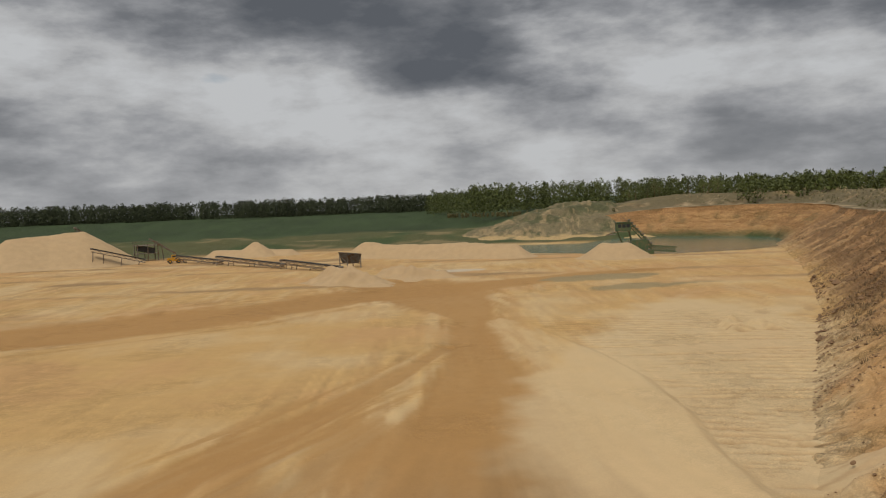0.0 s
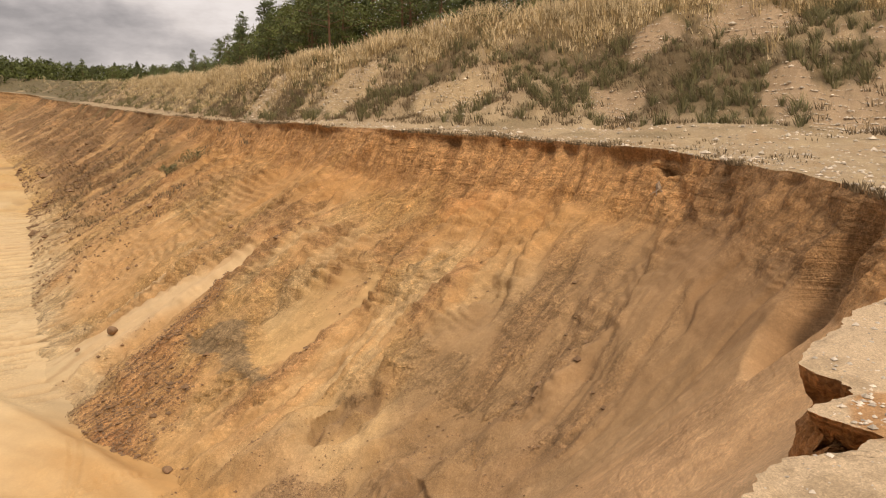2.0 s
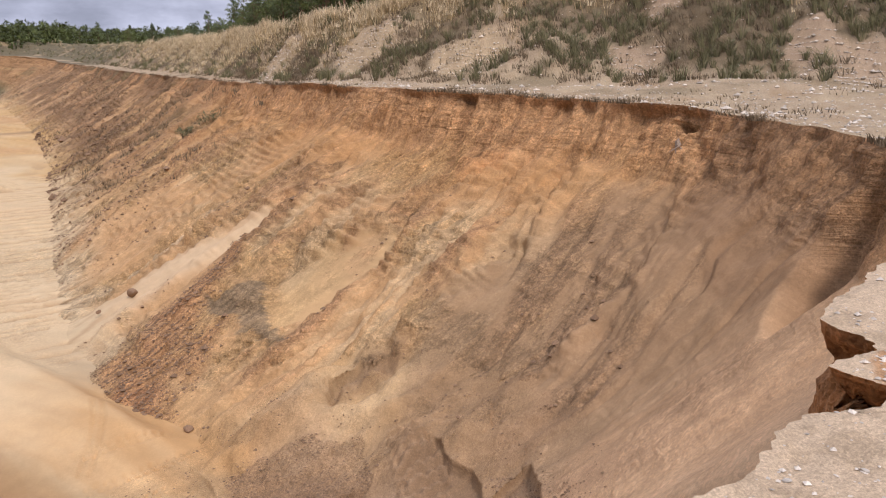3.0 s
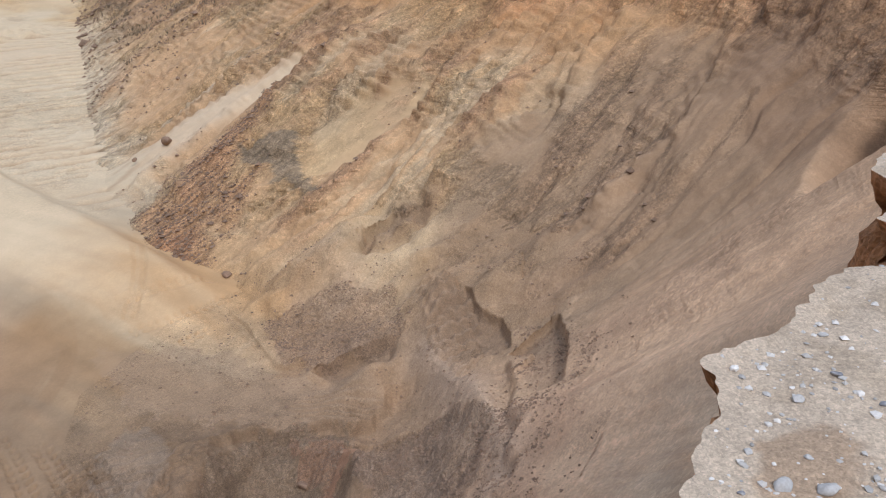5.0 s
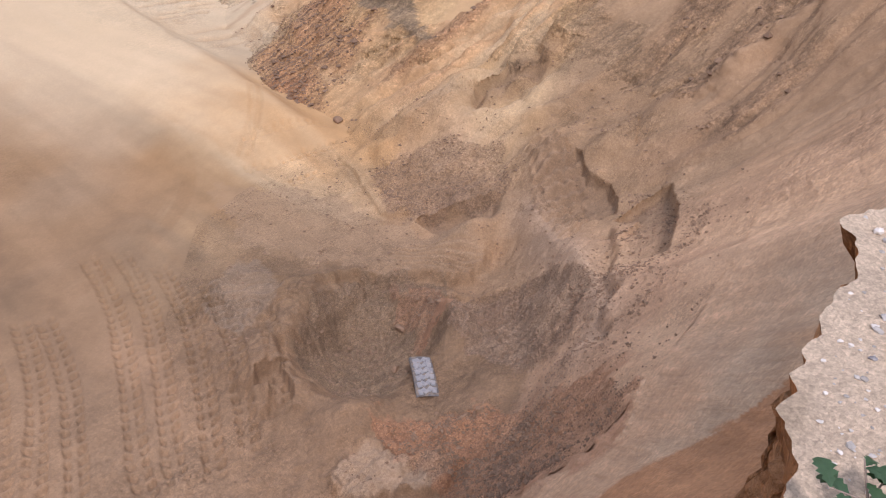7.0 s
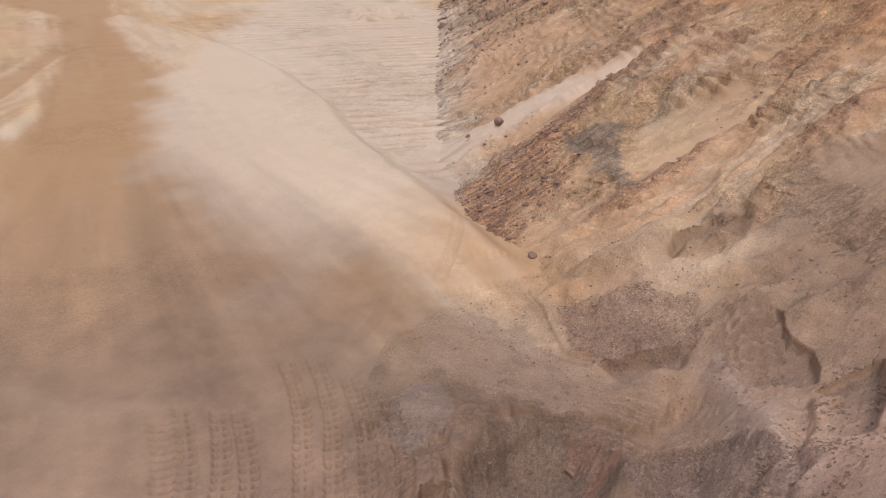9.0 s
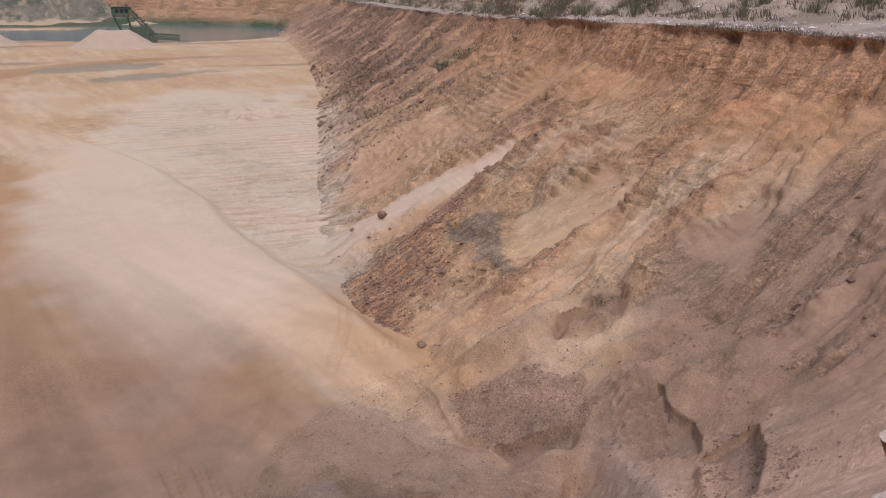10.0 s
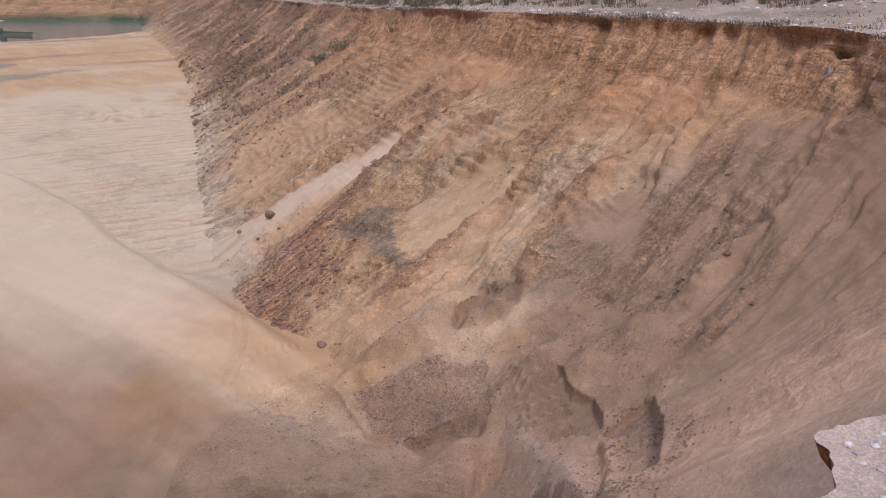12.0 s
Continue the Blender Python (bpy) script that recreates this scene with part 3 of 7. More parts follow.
def outside(x, y, poly):
    """Signed distance to the edge of a polygon: negative inside."""
    best = np.full(np.shape(x), 1e9)
    for (x0, y0), (x1, y1) in zip(poly, poly[1:] + poly[:1]):
        dx, dy = x1 - x0, y1 - y0
        t = np.clip(((x - x0) * dx + (y - y0) * dy) / (dx * dx + dy * dy), 0, 1)
        best = np.minimum(best, np.hypot(x - x0 - t * dx, y - y0 - t * dy))
    return np.where(inside(x, y, poly), -best, best)


def shore(x, y):
    """Signed distance to the lake's edge, about: negative in the water."""
    return outside(x, y, LAKE)


# the slumped ground at the foot of the near slope, a sheet of its own
SLUMP = [(3.6, 9.6), (5.2, 7.6), (5.9, 5.7), (6.6, 4.7), (8.0, 4.6), (11, 5.3), (14, 6.5), (16.8, 8.8), (18.4, 12), (19.2, 16), (18.4, 19.8), (15.5, 22.0), (11.5, 21.8), (7.5, 20), (4.6, 16), (3.6, 12)]


# soil turned over at the foot of the near slope
DARK = [(9.3, 15.0), (10.7, 14.3), (11.4, 13.1), (10.7, 12.3), (9.7, 12.0), (8.7, 11.8), (7.8, 11.0), (7.1, 10.6), (6.6, 11.7), (6.8, 13.3), (7.7, 14.3)]
RED = [(10.2, 13.8), (11.3, 13.0), (10.6, 12.0), (9.5, 11.8), (9.6, 13.1)]
SECOND = [(11.2, 12.8), (12.34, 11.9), (12.67, 10.6), (11.78, 8.9), (10.6, 8.0), (10.2, 8.3), (9.95, 9.6), (9.67, 10.4), (9.9, 11.3)]
SOIL = [(6.6, 9.9), (8.1, 9.4), (8.8, 8.0), (8.7, 6.4), (8.0, 4.7), (6.9, 4.2), (6.3, 4.6), (6.2, 6.4), (6.6, 7.9), (6.3, 9.2)]
RIPPLE = [(6.2, 16.8), (7.4, 17.7), (8.1, 16.9), (7.9, 15.4), (6.9, 14.6), (6.0, 14.5), (5.7, 15.5)]
GRADED = [(8.7, 21.9), (11.0, 20.0), (11.6, 16.7), (12.3, 15.5), (12.9, 13.8), (12.4, 13.0), (10.9, 13.8), (8.7, 16.4), (8.0, 18.8)]
HEAP = [(12.2, 16.7), (13.2, 19.3), (14.8, 18.2), (16.0, 15.8), (14.6, 14.0), (13.4, 15.3), (12.86, 15.8)]


def turned(x, y, poly, seed, fray=0.45):
    """1 inside a polygon with a frayed edge, 0 outside."""
    n1, n2 = fbm(x / 0.8, y / 0.8, 5, seed, 0.65), fbm(x / 0.8, y / 0.8, 5, seed + 9, 0.65)
    total = 0.0
    for f in (0.5, 0.8, 1.1):
        total = total + inside(x + fray * f * n1, y + fray * f * n2, poly)
    return total / 3.0


def near_soil(c, x, y):
    """Colours of the turned soil, shared by the floor and the foot of the cliff."""
    near = np.hypot(x, y) < 26
    if not near.all():
        c = c.copy()
        if near.any():
            c[near] = near_soil(c[near], x[near], y[near])
        return c
    c = tint(c, (0.32, 0.205, 0.108), turned(x, y, GRADED, 400, 1.2) * 0.35)
    c = tint(c, (0.33, 0.205, 0.115), turned(x, y, HEAP, 402, 0.9) * 0.25)
    c = tint(c, (0.245, 0.158, 0.084), turned(x, y, DARK, 404, 0.7) * 0.8)
    c = tint(c, (0.32, 0.160, 0.078), turned(x, y, RED, 406, 1.2) * 0.45)
    c = tint(c, (0.28, 0.182, 0.105), turned(x, y, SECOND, 408, 0.6) * 0.65)
    c = tint(c, (0.38, 0.19, 0.09), turned(x, y, SOIL, 410, 0.8) * 0.6)
    c = tint(c, (0.27, 0.192, 0.118), turned(x, y, RIPPLE, 412, 0.8) * 0.3)
    c = tint(c, (0.42, 0.285, 0.165), spot(x, y, 6.1, 8.9, 1.1, 0.5, -40, 0.7, 414, 0.8) * 0.35)
    return c


BERM_EDGE = [(13.3, 22.0), (13.2, 26.5), (13.1, 33.0), (13.0, 40.0), (13.7, 48.2), (13.6, 57.0), (11.9, 70.0), (9.0, 85.0), (6.0, 98.0)]


def past_berm(x, y):
    """Metres east of the graded spur's edge."""
    return x - np.interp(y, [p[1] for p in BERM_EDGE], [p[0] for p in BERM_EDGE]) + 0.35 * fbm(x / 2.5, y / 4, 4, 33)


def berm(x, y):
    """The graded spur beside the haul road, steep on the side of the cliff."""
    u = past_berm(x, y)
    high = 0.62 * smooth(21, 25, y) * (1 - smooth(60, 95, y))
    return high * np.where(u < 0, np.exp(-(u / 4.2) ** 2), 1 - smooth(0, 1.3, u))


def bed_lines(x, y):
    """Where the bed beside the cliff is scraped, and its broken grooves."""
    bed = smooth(0.6, 2.0, past_berm(x, y)) * smooth(30, 38, y) * (1 - smooth(84, 100, y + 6 * fbm(x / 8, y / 8, 3, 21)))
    warp = 0.9 * fbm(x / 7, y / 4, 4, 22) + 0.25 * fbm(x / 1.5, y / 1.0, 3, 20)
    run = y * 0.96 + x * 0.16 + warp
    broken = smooth(-0.25, 0.25, fbm(x / 5, y / 1.6, 4, 23))
    groove = smooth(0.25, 0.95, np.sin(run * 2 * math.pi / 1.25)) * broken
    fine = smooth(0.3, 0.95, np.sin((run + 0.12 * x) * 2 * math.pi / 0.62)) * smooth(-0.1, 0.3, fbm(x / 3 + 7, y / 1.2, 4, 19)) * (1 - smooth(52, 62, y))
    return bed, np.clip(groove + 0.7 * fine, 0, 1)


def floor_height(x, y, dug=True):
    r = np.hypot(x, y)
    near = 1 - smooth(25, 120, r)
    z = 0.10 * fbm(x / 9, y / 9, 3, 11) + 0.22 * fbm(x / 40, y / 40, 2, 12) * smooth(20, 80, r)
    z += near * 0.025 * fbm(x / 0.7, y / 0.7, 4, 13) + 0.05 * (1 - smooth(14, 24, r)) * fbm(x / 1.3, y / 1.3, 5, 14, 0.6)
    # dozer ridges on the bed beside the cliff
    bed, groove = bed_lines(x, y)
    z -= bed * 0.30 * groove
    z -= 0.22 * strip(x, y, ROAD, 31, soft=0.14, rough=0.16) + 0.22 * strip(x, y, ROAD_WEST, 32, rough=0.4, size=9)
    z += berm(x, y)
    rut = strip(x, y, ROAD_DIAG, 34)
    z -= 0.18 * rut
    # broken ground
    z += 0.5 * spot(x, y, -18, 98, 13, 5, -30, 0.5, 24, 4) * np.maximum(fbm(x / 2.5, y / 2.5, 4, 25), 0)
    z += 0.9 * spot(x, y, 31, 82, 5, 4, 10, 0.5, 26, 3) * np.maximum(fbm(x / 1.8, y / 1.8, 4, 27) + 0.1, 0)
    # dug hollow and heaps at the foot of the near slope
    wx, wy = x + 0.4 * fbm(x / 0.9, y / 0.9, 4, 45, 0.6), y + 0.4 * fbm(x / 0.9, y / 0.9, 4, 46, 0.6)
    if dug:
        z += digs(x, y) * (1 - smooth(24, 26, r))
    z += 0.75 * soft_spot(wx, wy, 5.9, 12.4, 0.6, 1.7, 5)
    z += 0.6 * soft_spot(x, y, 9.2, 14.4, 1.9, 0.6, -28) + 0.5 * soft_spot(x, y, 7.0, 14.0, 1.2, 0.6, 45)
    z += 0.7 * soft_spot(x, y, 10.4, 11.7, 0.5, 1.3, -25) + 0.8 * soft_spot(x, y, 13.2, 14.0, 1.2, 0.5, -10)
    z += 0.5 * soft_spot(x, y, 6.5, 10.4, 1.1, 0.6, 20) + 0.5 * soft_spot(x, y, 9.2, 8.9, 2.0, 0.7, 15)
    z += 0.12 * spot(x, y, 8.5, 10.5, 8, 4.5, -20, 0.4, 46, 2) * fbm(x / 0.6, y / 0.6, 5, 47, 0.7)
    z += 0.06 * spot(x, y, 6.8, 15.9, 1.5, 1.3, -20, 0.3, 48, 1) * np.sin((x * 0.5 + y + 0.5 * vnoise(x * 1.5, y * 1.5, 49)) * 16)
    # tyre tracks with lug marks
    for x0, y0, x1, y1 in ((4.4, 20.6, 2.5, 11.2), (5.2, 20.2, 3.1, 11.0), (5.8, 18.9, 3.7, 10.8), (6.4, 17.2, 4.3, 11.0), (7.0, 15.2, 5.0, 11.4), (2.1, 18.8, 0.4, 12.4), (2.6, 18.6, 1.1, 11.8), (0.6, 19.0, -0.6, 13.6), (1.2, 19.5, -0.1, 12.6), (14.4, 23.3, 10.6, 24.2), (13.9, 21.7, 9.8, 22.4), (13.6, 27.4, 10.3, 22.6), (12.2, 20.3, 10.6, 20.6)):
        dx, dy = x1 - x0, y1 - y0
        ln = math.hypot(dx, dy)
        t = ((x - x0) * dx + (y - y0) * dy) / ln
        off = ((x - x0) * dy - (y - y0) * dx) / ln + 0.25 * np.sin(t * 0.5)
        on = (1 - smooth(0.20, 0.26, np.abs(off + 0.05 * vnoise(t * 1.3, t * 0, 15)))) * smooth(0, 0.6, t) * (1 - smooth(ln - 0.6, ln, t))
        lug = smooth(-0.2, 0.3, np.sin((t + np.abs(off) * 0.5) * 2 * math.pi / 0.3))
        z -= on * (0.03 + 0.11 * lug * smooth(0.05, 0.12, np.abs(off)))
    # the land beyond the pit
    az = np.degrees(np.arctan2(x, y))
    rim = 285 + 14 * fbm(az / 6, r * 0, 3, 51)
    z += 7.0 * smooth(2, 8, az) * smooth(312, 350, r) * (1 - smooth(60, 80, az))
    z += 3.2 * smooth(rim, rim + 45, r) + 7.0 * smooth(330, 700, r) + 0.9 * smooth(rim - 20, rim + 20, r) * fbm(x / 12, y / 12, 4, 52)
    z += 9.0 * smooth(150, 230, -x) * (1 - smooth(200, 300, y))
    d = shore(x, y)
    z = np.where(d < 6, np.minimum(z, -1.6 + (d + 4) * 0.16), z)
    return z


def floor_colour(x, y, z):
    r = np.hypot(x, y)
    c = np.broadcast_to(np.array(SAND), x.shape + (3,)).copy()
    blotch = fbm(x / 14, y / 14, 5, 61)
    c = tint(c, PALE, smooth(0.0, 0.5, blotch) * 0.8)
    c = tint(c, TAN, smooth(0.0, 0.45, -blotch) * 0.8)
    # streaks that run with the traffic
    quiet = 1 - 0.7 * smooth(0, 5, -5 - x - (76 - y) * 0.27) * (1 - smooth(85, 110, y))
    streak = fbm(x / 1.6, y / 16, 4, 62) * quiet
    c = tint(c, PALE, smooth(0.1, 0.5, streak) * 0.5)
    c = tint(c, (0.42, 0.245, 0.10), smooth(0.1, 0.5, -streak) * 0.45)
    fine = fbm(x / 0.8 + 0.03 * y, y / 5, 4, 84, 0.6)
    c = c * (1 + 0.16 * fine * quiet)[..., None]
    wheel = fbm(x / 0.42 + 0.02 * y, y / 15, 4, 86, 0.6)
    c = c * (1 + 0.20 * wheel * quiet * (1 - smooth(60, 110, r)))[..., None]
    for k, (pts, wide) in enumerate(((ROAD, 1.5), (ROAD_WEST, 1.6), (ROAD_DIAG, 2.2), (ROAD_NORTH, 1.4))):
        ground = strip(x, y, [(px, py, w * wide) for px, py, w in pts], 36 + k, soft=0.3)
        ln = lines(x, y, pts, 0.5 + 0.006 * np.mean([p[1] for p in pts]), 16, 90 + k)
        c = tint(c, DAMP, ground * smooth(0.05, 0.30, ln) * 0.75)
        c = tint(c, PALE, ground * smooth(0.10, 0.35, -ln) * 0.45)
    turn = np.arctan2(x - 2.5, 66 - y)
    ray = fbm(turn * 14, r / 26, 5, 94, 0.62)
    fan = smooth(0, 8, 62 - y) * (1 - smooth(0.55, 0.75, np.abs(turn - 0.02))) * smooth(15, 22, r)
    c = tint(c, DAMP, fan * smooth(0.04, 0.25, ray) * 0.6)
    c = tint(c, PALE, fan * smooth(0.06, 0.28, -ray) * 0.55)
    far = smooth(95, 150, r)
    band = fbm(x / 34 + 3, y / 5, 4, 63)
    c = tint(c, TAN, far * smooth(0.0, 0.35, band) * 0.9)
    c = tint(c, (0.24, 0.165, 0.085), far * smooth(0.18, 0.5, band) * 0.7)
    c = tint(c, DAMP, strip(x, y, ROAD, 31, soft=0.14, rough=0.16) * 0.85)
    c = tint(c, DAMP, strip(x, y, ROAD_WEST, 32, rough=0.4, size=9) * 0.95)
    c = tint(c, DAMP, strip(x, y, ROAD_NORTH, 35, rough=0.4, size=9) * 0.9)
    c = tint(c, DAMP, strip(x, y, ROAD_DIAG, 34) * 0.75)
    fan = spot(x, y, 0.5, 30, 15, 26, 8, 0.35, 64, 6) * smooth(-0.35, 0.35, fbm(x / 2.2, y / 11, 4, 65))
    c = tint(c, DAMP, fan * 0.7)
    c = tint(c, (0.57, 0.43, 0.25), spot(x, y, 22, 66, 12, 42, -20, 0.3, 66, 6) * 0.7)
    # brown near soil; dimming towards the camera is also put into the colour
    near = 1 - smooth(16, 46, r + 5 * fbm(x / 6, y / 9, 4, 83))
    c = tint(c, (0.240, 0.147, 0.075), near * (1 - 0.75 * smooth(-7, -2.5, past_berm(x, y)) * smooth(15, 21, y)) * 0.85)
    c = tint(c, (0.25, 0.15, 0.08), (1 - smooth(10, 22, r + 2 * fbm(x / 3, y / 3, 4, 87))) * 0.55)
    c = c * (1 + 0.5 * ray * (1 - smooth(28, 50, r)) * smooth(0, 8, 62 - y) * (1 - smooth(0.5, 0.8, np.abs(turn - 0.02))) * smooth(8, 16, r))[..., None]
    c = tint(c, (0.27, 0.21, 0.11), spot(x, y, 26, 138, 10, 5, 10, 0.7, 71, 5) * 0.85)
    c = tint(c, (0.27, 0.21, 0.11), spot(x, y, 30, 121, 9, 3.5, 10, 0.7, 72, 5) * 0.85)
    c = tint(c, (0.50, 0.44, 0.35), spot(x, y, 2, 163, 7, 3, 0, 0.7, 73, 5) * 0.7)
    pale = strip(x, y, PALE_BAND, 37, soft=0.5, rough=0.45, size=3)
    c = tint(c, (0.565, 0.40, 0.21), pale * np.clip(0.75 + 0.7 * lines(x, y, BERM, 0.6, 7, 97), 0.1, 1) * (0.42 + 0.33 * smooth(32, 50, r)))
    c = near_soil(c, x, y)
    c = c * (1 + 0.22 * fbm(x / 0.9, y / 0.9, 5, 95, 0.65) * (1 - smooth(18, 40, r)))[..., None]
    d = shore(x, y)
    c = tint(c, (0.22, 0.16, 0.09), (1 - smooth(1, 6, d)) * 0.6)
    az = np.degrees(np.arctan2(x, y))
    rim = 285 + 14 * fbm(az / 6, r * 0, 3, 51)
    wild = smooth(rim - 30, rim - 4, r + 16 * fbm(x / 16, y / 16, 4, 74))
    weeds = np.array((0.090, 0.090, 0.036)) + 0 * c
    weeds = tint(weeds, (0.27, 0.20, 0.10), smooth(0.22, 0.45, fbm(x / 16, y / 7, 4, 75)) * 0.6)
    weeds = tint(weeds, (0.050, 0.072, 0.024), smooth(0.0, 0.4, fbm(x / 22, y / 22, 4, 76)))
    c = c + (weeds - c) * wild[..., None]
    crop = smooth(rim + 52, rim + 62, r)
    rows = np.array(FIELD) * (1 + 0.45 * fbm(x / 9, y / 40, 5, 77, 0.6))[..., None]
    c = c + (rows - c) * crop[..., None]
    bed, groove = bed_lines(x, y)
    # scraped grooves are darkened too, so their shade is partly painted
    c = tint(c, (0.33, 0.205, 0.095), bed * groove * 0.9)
    rough = 0.22 + 0.45 * smooth(0.05, 0.4, fbm(x / 7, y / 7, 4, 78)) + 0.05 * bed + 0.25 * far
    rough += 0.15 * (1 - smooth(13, 19, r)) + 0.6 * spot(x, y, 9, 10.5, 6.5, 4.5, 10, 0.4, 79, 2) - 0.2 * smooth(-6, -3, past_berm(x, y)) * (1 - bed)
    rough = rough * (0.6 + 0.4 * smooth(40, 60, r))
    return np.concatenate([c, np.clip(rough, 0.1, 1)[..., None]], -1)


def build_floor():
    a = np.radians(np.concatenate([np.arange(-180, -33, 4.0), np.arange(-33, 3, 0.34), np.arange(3, 40, 0.15), np.arange(40, 62, 0.26), np.arange(62, 180, 4.0)]))
    r = np.concatenate([[0.5, 3.0], np.linspace(5.0, 8.4, 8), np.linspace(8.5, 19, 185), np.geomspace(19.1, 95, 330), np.geomspace(96, 330, 90), np.geomspace(336, 4500, 35)])
    A, Rr = np.meshgrid(a, r)
    X, Y = Rr * np.sin(A), Rr * np.cos(A)
    Z = floor_height(X, Y)
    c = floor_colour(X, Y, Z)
    dx, dy, _, bared_shade = torn(X, Y)
    # below torn edges, moist sand and the shade there darken the colour
    c[..., :3] = tint(c[..., :3], (0.22, 0.135, 0.07), bared_shade * 0.7)
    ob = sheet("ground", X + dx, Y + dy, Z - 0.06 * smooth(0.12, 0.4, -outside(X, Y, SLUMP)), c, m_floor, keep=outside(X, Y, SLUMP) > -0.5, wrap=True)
    tagged(ob, "pale rutted sand floor of the pit with brown haul roads", "ground", kind="structure")


build_floor()


def build_lake():
    bm = bmesh.new()
    bm.faces.new([bm.verts.new((x, y, WATER_Z)) for x, y in ((5, 190), (125, 190), (125, 300), (5, 300))])
    me = bpy.data.meshes.new("lake")
    bm.to_mesh(me)
    bm.free()
    me.materials.append(m_water)
    tagged(new("lake", me), "still green water in the dug pit below a far cliff", "water", kind="structure")


build_lake()


# ---------------------------------------------------------------- cliff, shelf and bank
# crest of the cliff, from west of the lookout round the bay and north to the lake: x, y, z
CREST = [(-260, -40, 11), (-60, -8, 11.2), (-10, -1.2, 11.3), (-2, 0.15, 11.4), (0, 0.40, 11.4), (0.8, 0.36, 11.4), (1.5, 0.42, 11.4), (1.75, 0.62, 11.4),
         (2.05, 0.74, 11.4), (2.6, 0.82, 11.4), (2.85, 0.95, 11.4), (3.3, 0.84, 11.4), (4.1, 0.80, 11.4), (4.75, 0.42, 11.4), (4.95, 0.92, 11.4),
         (5.6, 0.74, 11.4), (6.0, 1.25, 11.4), (7.4, 1.2, 11.4), (8.6, 1.1, 11.4), (12, 0.3, 11.4), (15, 0.9, 11.4), (18.5, 2.4, 11.4),
         (21.7, 5.0, 11.4), (24.4, 7.6, 11.4), (27.2, 10.4, 11.4), (28.6, 13.0, 11.4), (29.7, 16.2, 11.4), (30.2, 20, 11.4), (30.4, 24, 11.4), (31, 28, 11.35), (33, 34, 11.25)]
CREST_NORTH = [(35, 40, 11.1), (38, 47, 10.8), (43, 58, 10.5), (48, 69, 10.3), (57, 91, 9.9), (72, 126, 9.4), (86, 160, 9.2), (106, 213, 8.9),
               (116, 240, 9.4), (114, 262, 10), (101, 280, 10), (83, 297, 9.6), (66, 307, 8), (48, 316, 5)]
TOE = [(-255, -20), (-58, 9), (-9, 9.5), (-1.5, 8.8), (2, 7.9), (3.6, 7.5), (4.6, 7.4), (5.2, 7.4), (5.8, 7.5), (6.6, 7.7), (7.1, 7.9), (7.8, 8.2), (8.6, 8.6), (9.2, 8.9),
       (9.6, 9.1), (10.1, 9.5), (10.5, 9.8), (11.1, 10.3), (11.6, 10.8), (12.2, 11.6), (12.8, 12.4), (13.1, 13.2), (13.2, 13.9), (13.1, 14.8), (12.9, 16.2),
       (12.7, 18.3), (13.3, 20.8), (14.2, 23.4), (13.8, 28.6), (16.0, 35.0), (18.5, 41.3)]
TOE_NORTH = [(21.2, 47.7), (24.8, 55.2), (30.2, 66.3), (35.6, 77.5), (44.5, 97), (58.5, 131), (70.5, 164), (89, 216), (100, 238), (102, 257), (93, 270), (77, 286), (63, 295), (46, 304)]
FOOT = [(-200, -200, 11.5), (-60, -60, 11.6), (-12, -45, 11.8), (2, -42, 11.9), (6, -40, 11.9), (9, -38, 11.9), (11, -36, 11.9), (12, -35, 11.9), (13, -34, 11.9), (15, -32, 11.9),
        (16, -31, 11.9), (17, -29, 12), (19, -27, 12), (21, -24, 12), (21.5, -23.5, 12), (23, -21, 12), (24, -19.5, 12), (26, -15.5, 12), (27.5, -12, 12), (31, -5.5, 12),
        (33, 0, 12), (34.6, 4.6, 12), (35.3, 8.4, 12.1), (35.9, 11.2, 12.15), (36.4, 14.2, 12), (36.8, 17, 11.7), (37, 20, 11.6), (37, 24, 11.45), (36.8, 28, 11.4), (37, 32.5, 11.4), (38.4, 38.5, 11.2)]
FOOT_NORTH = [(40, 44, 11), (42.5, 50, 10.7), (47, 60, 10.4), (52, 71, 10.2), (61, 92, 9.9), (76, 126, 9.4), (90, 160, 9.2), (110, 213, 9), (121, 240, 9.5), (119, 264, 10.1),
              (104, 284, 10.1), (85, 301, 9.8), (67, 311, 8.5), (48, 321, 6)]
TOP = [(-190, -330, 12), (-60, -140, 12), (10, -90, 14), (25, -80, 16), (29, -74, 17), (31, -70, 17.5), (32, -66, 18), (33, -63, 18), (34, -60, 18), (35, -57, 18.2),
       (36, -54, 18.3), (37, -51, 18.4), (38, -47, 18.5), (39, -43, 18.6), (40, -41, 18.7), (41, -37, 18.8), (42, -34, 18.9), (43.5, -27, 19), (44.5, -20, 19), (46.5, -10, 19.1),
       (47.5, 0, 19.2), (48.2, 7, 19.3), (48.8, 11.5, 19.4), (49, 15, 19.3), (49, 18.5, 19), (48.8, 22, 18.8), (48.5, 25.5, 18.6), (48, 30, 18.2), (47.5, 34.5, 17.7), (47.4, 39, 17), (48, 46, 16.1)]
TOP_NORTH = [(49.5, 52, 15.6), (52, 58, 15.2), (56.5, 68, 14.9), (62, 78, 14.7), (72, 98, 14.4), (87, 131, 14), (101, 165, 13.8), (122, 216, 13.2), (134, 243, 13.4), (131, 275, 14),
             (111, 298, 14.3), (88, 314, 14.2), (69, 325, 11), (48, 335, 7)]
CREST, TOE, FOOT, TOP = CREST + CREST_NORTH, TOE + TOE_NORTH, FOOT + FOOT_NORTH, TOP + TOP_NORTH


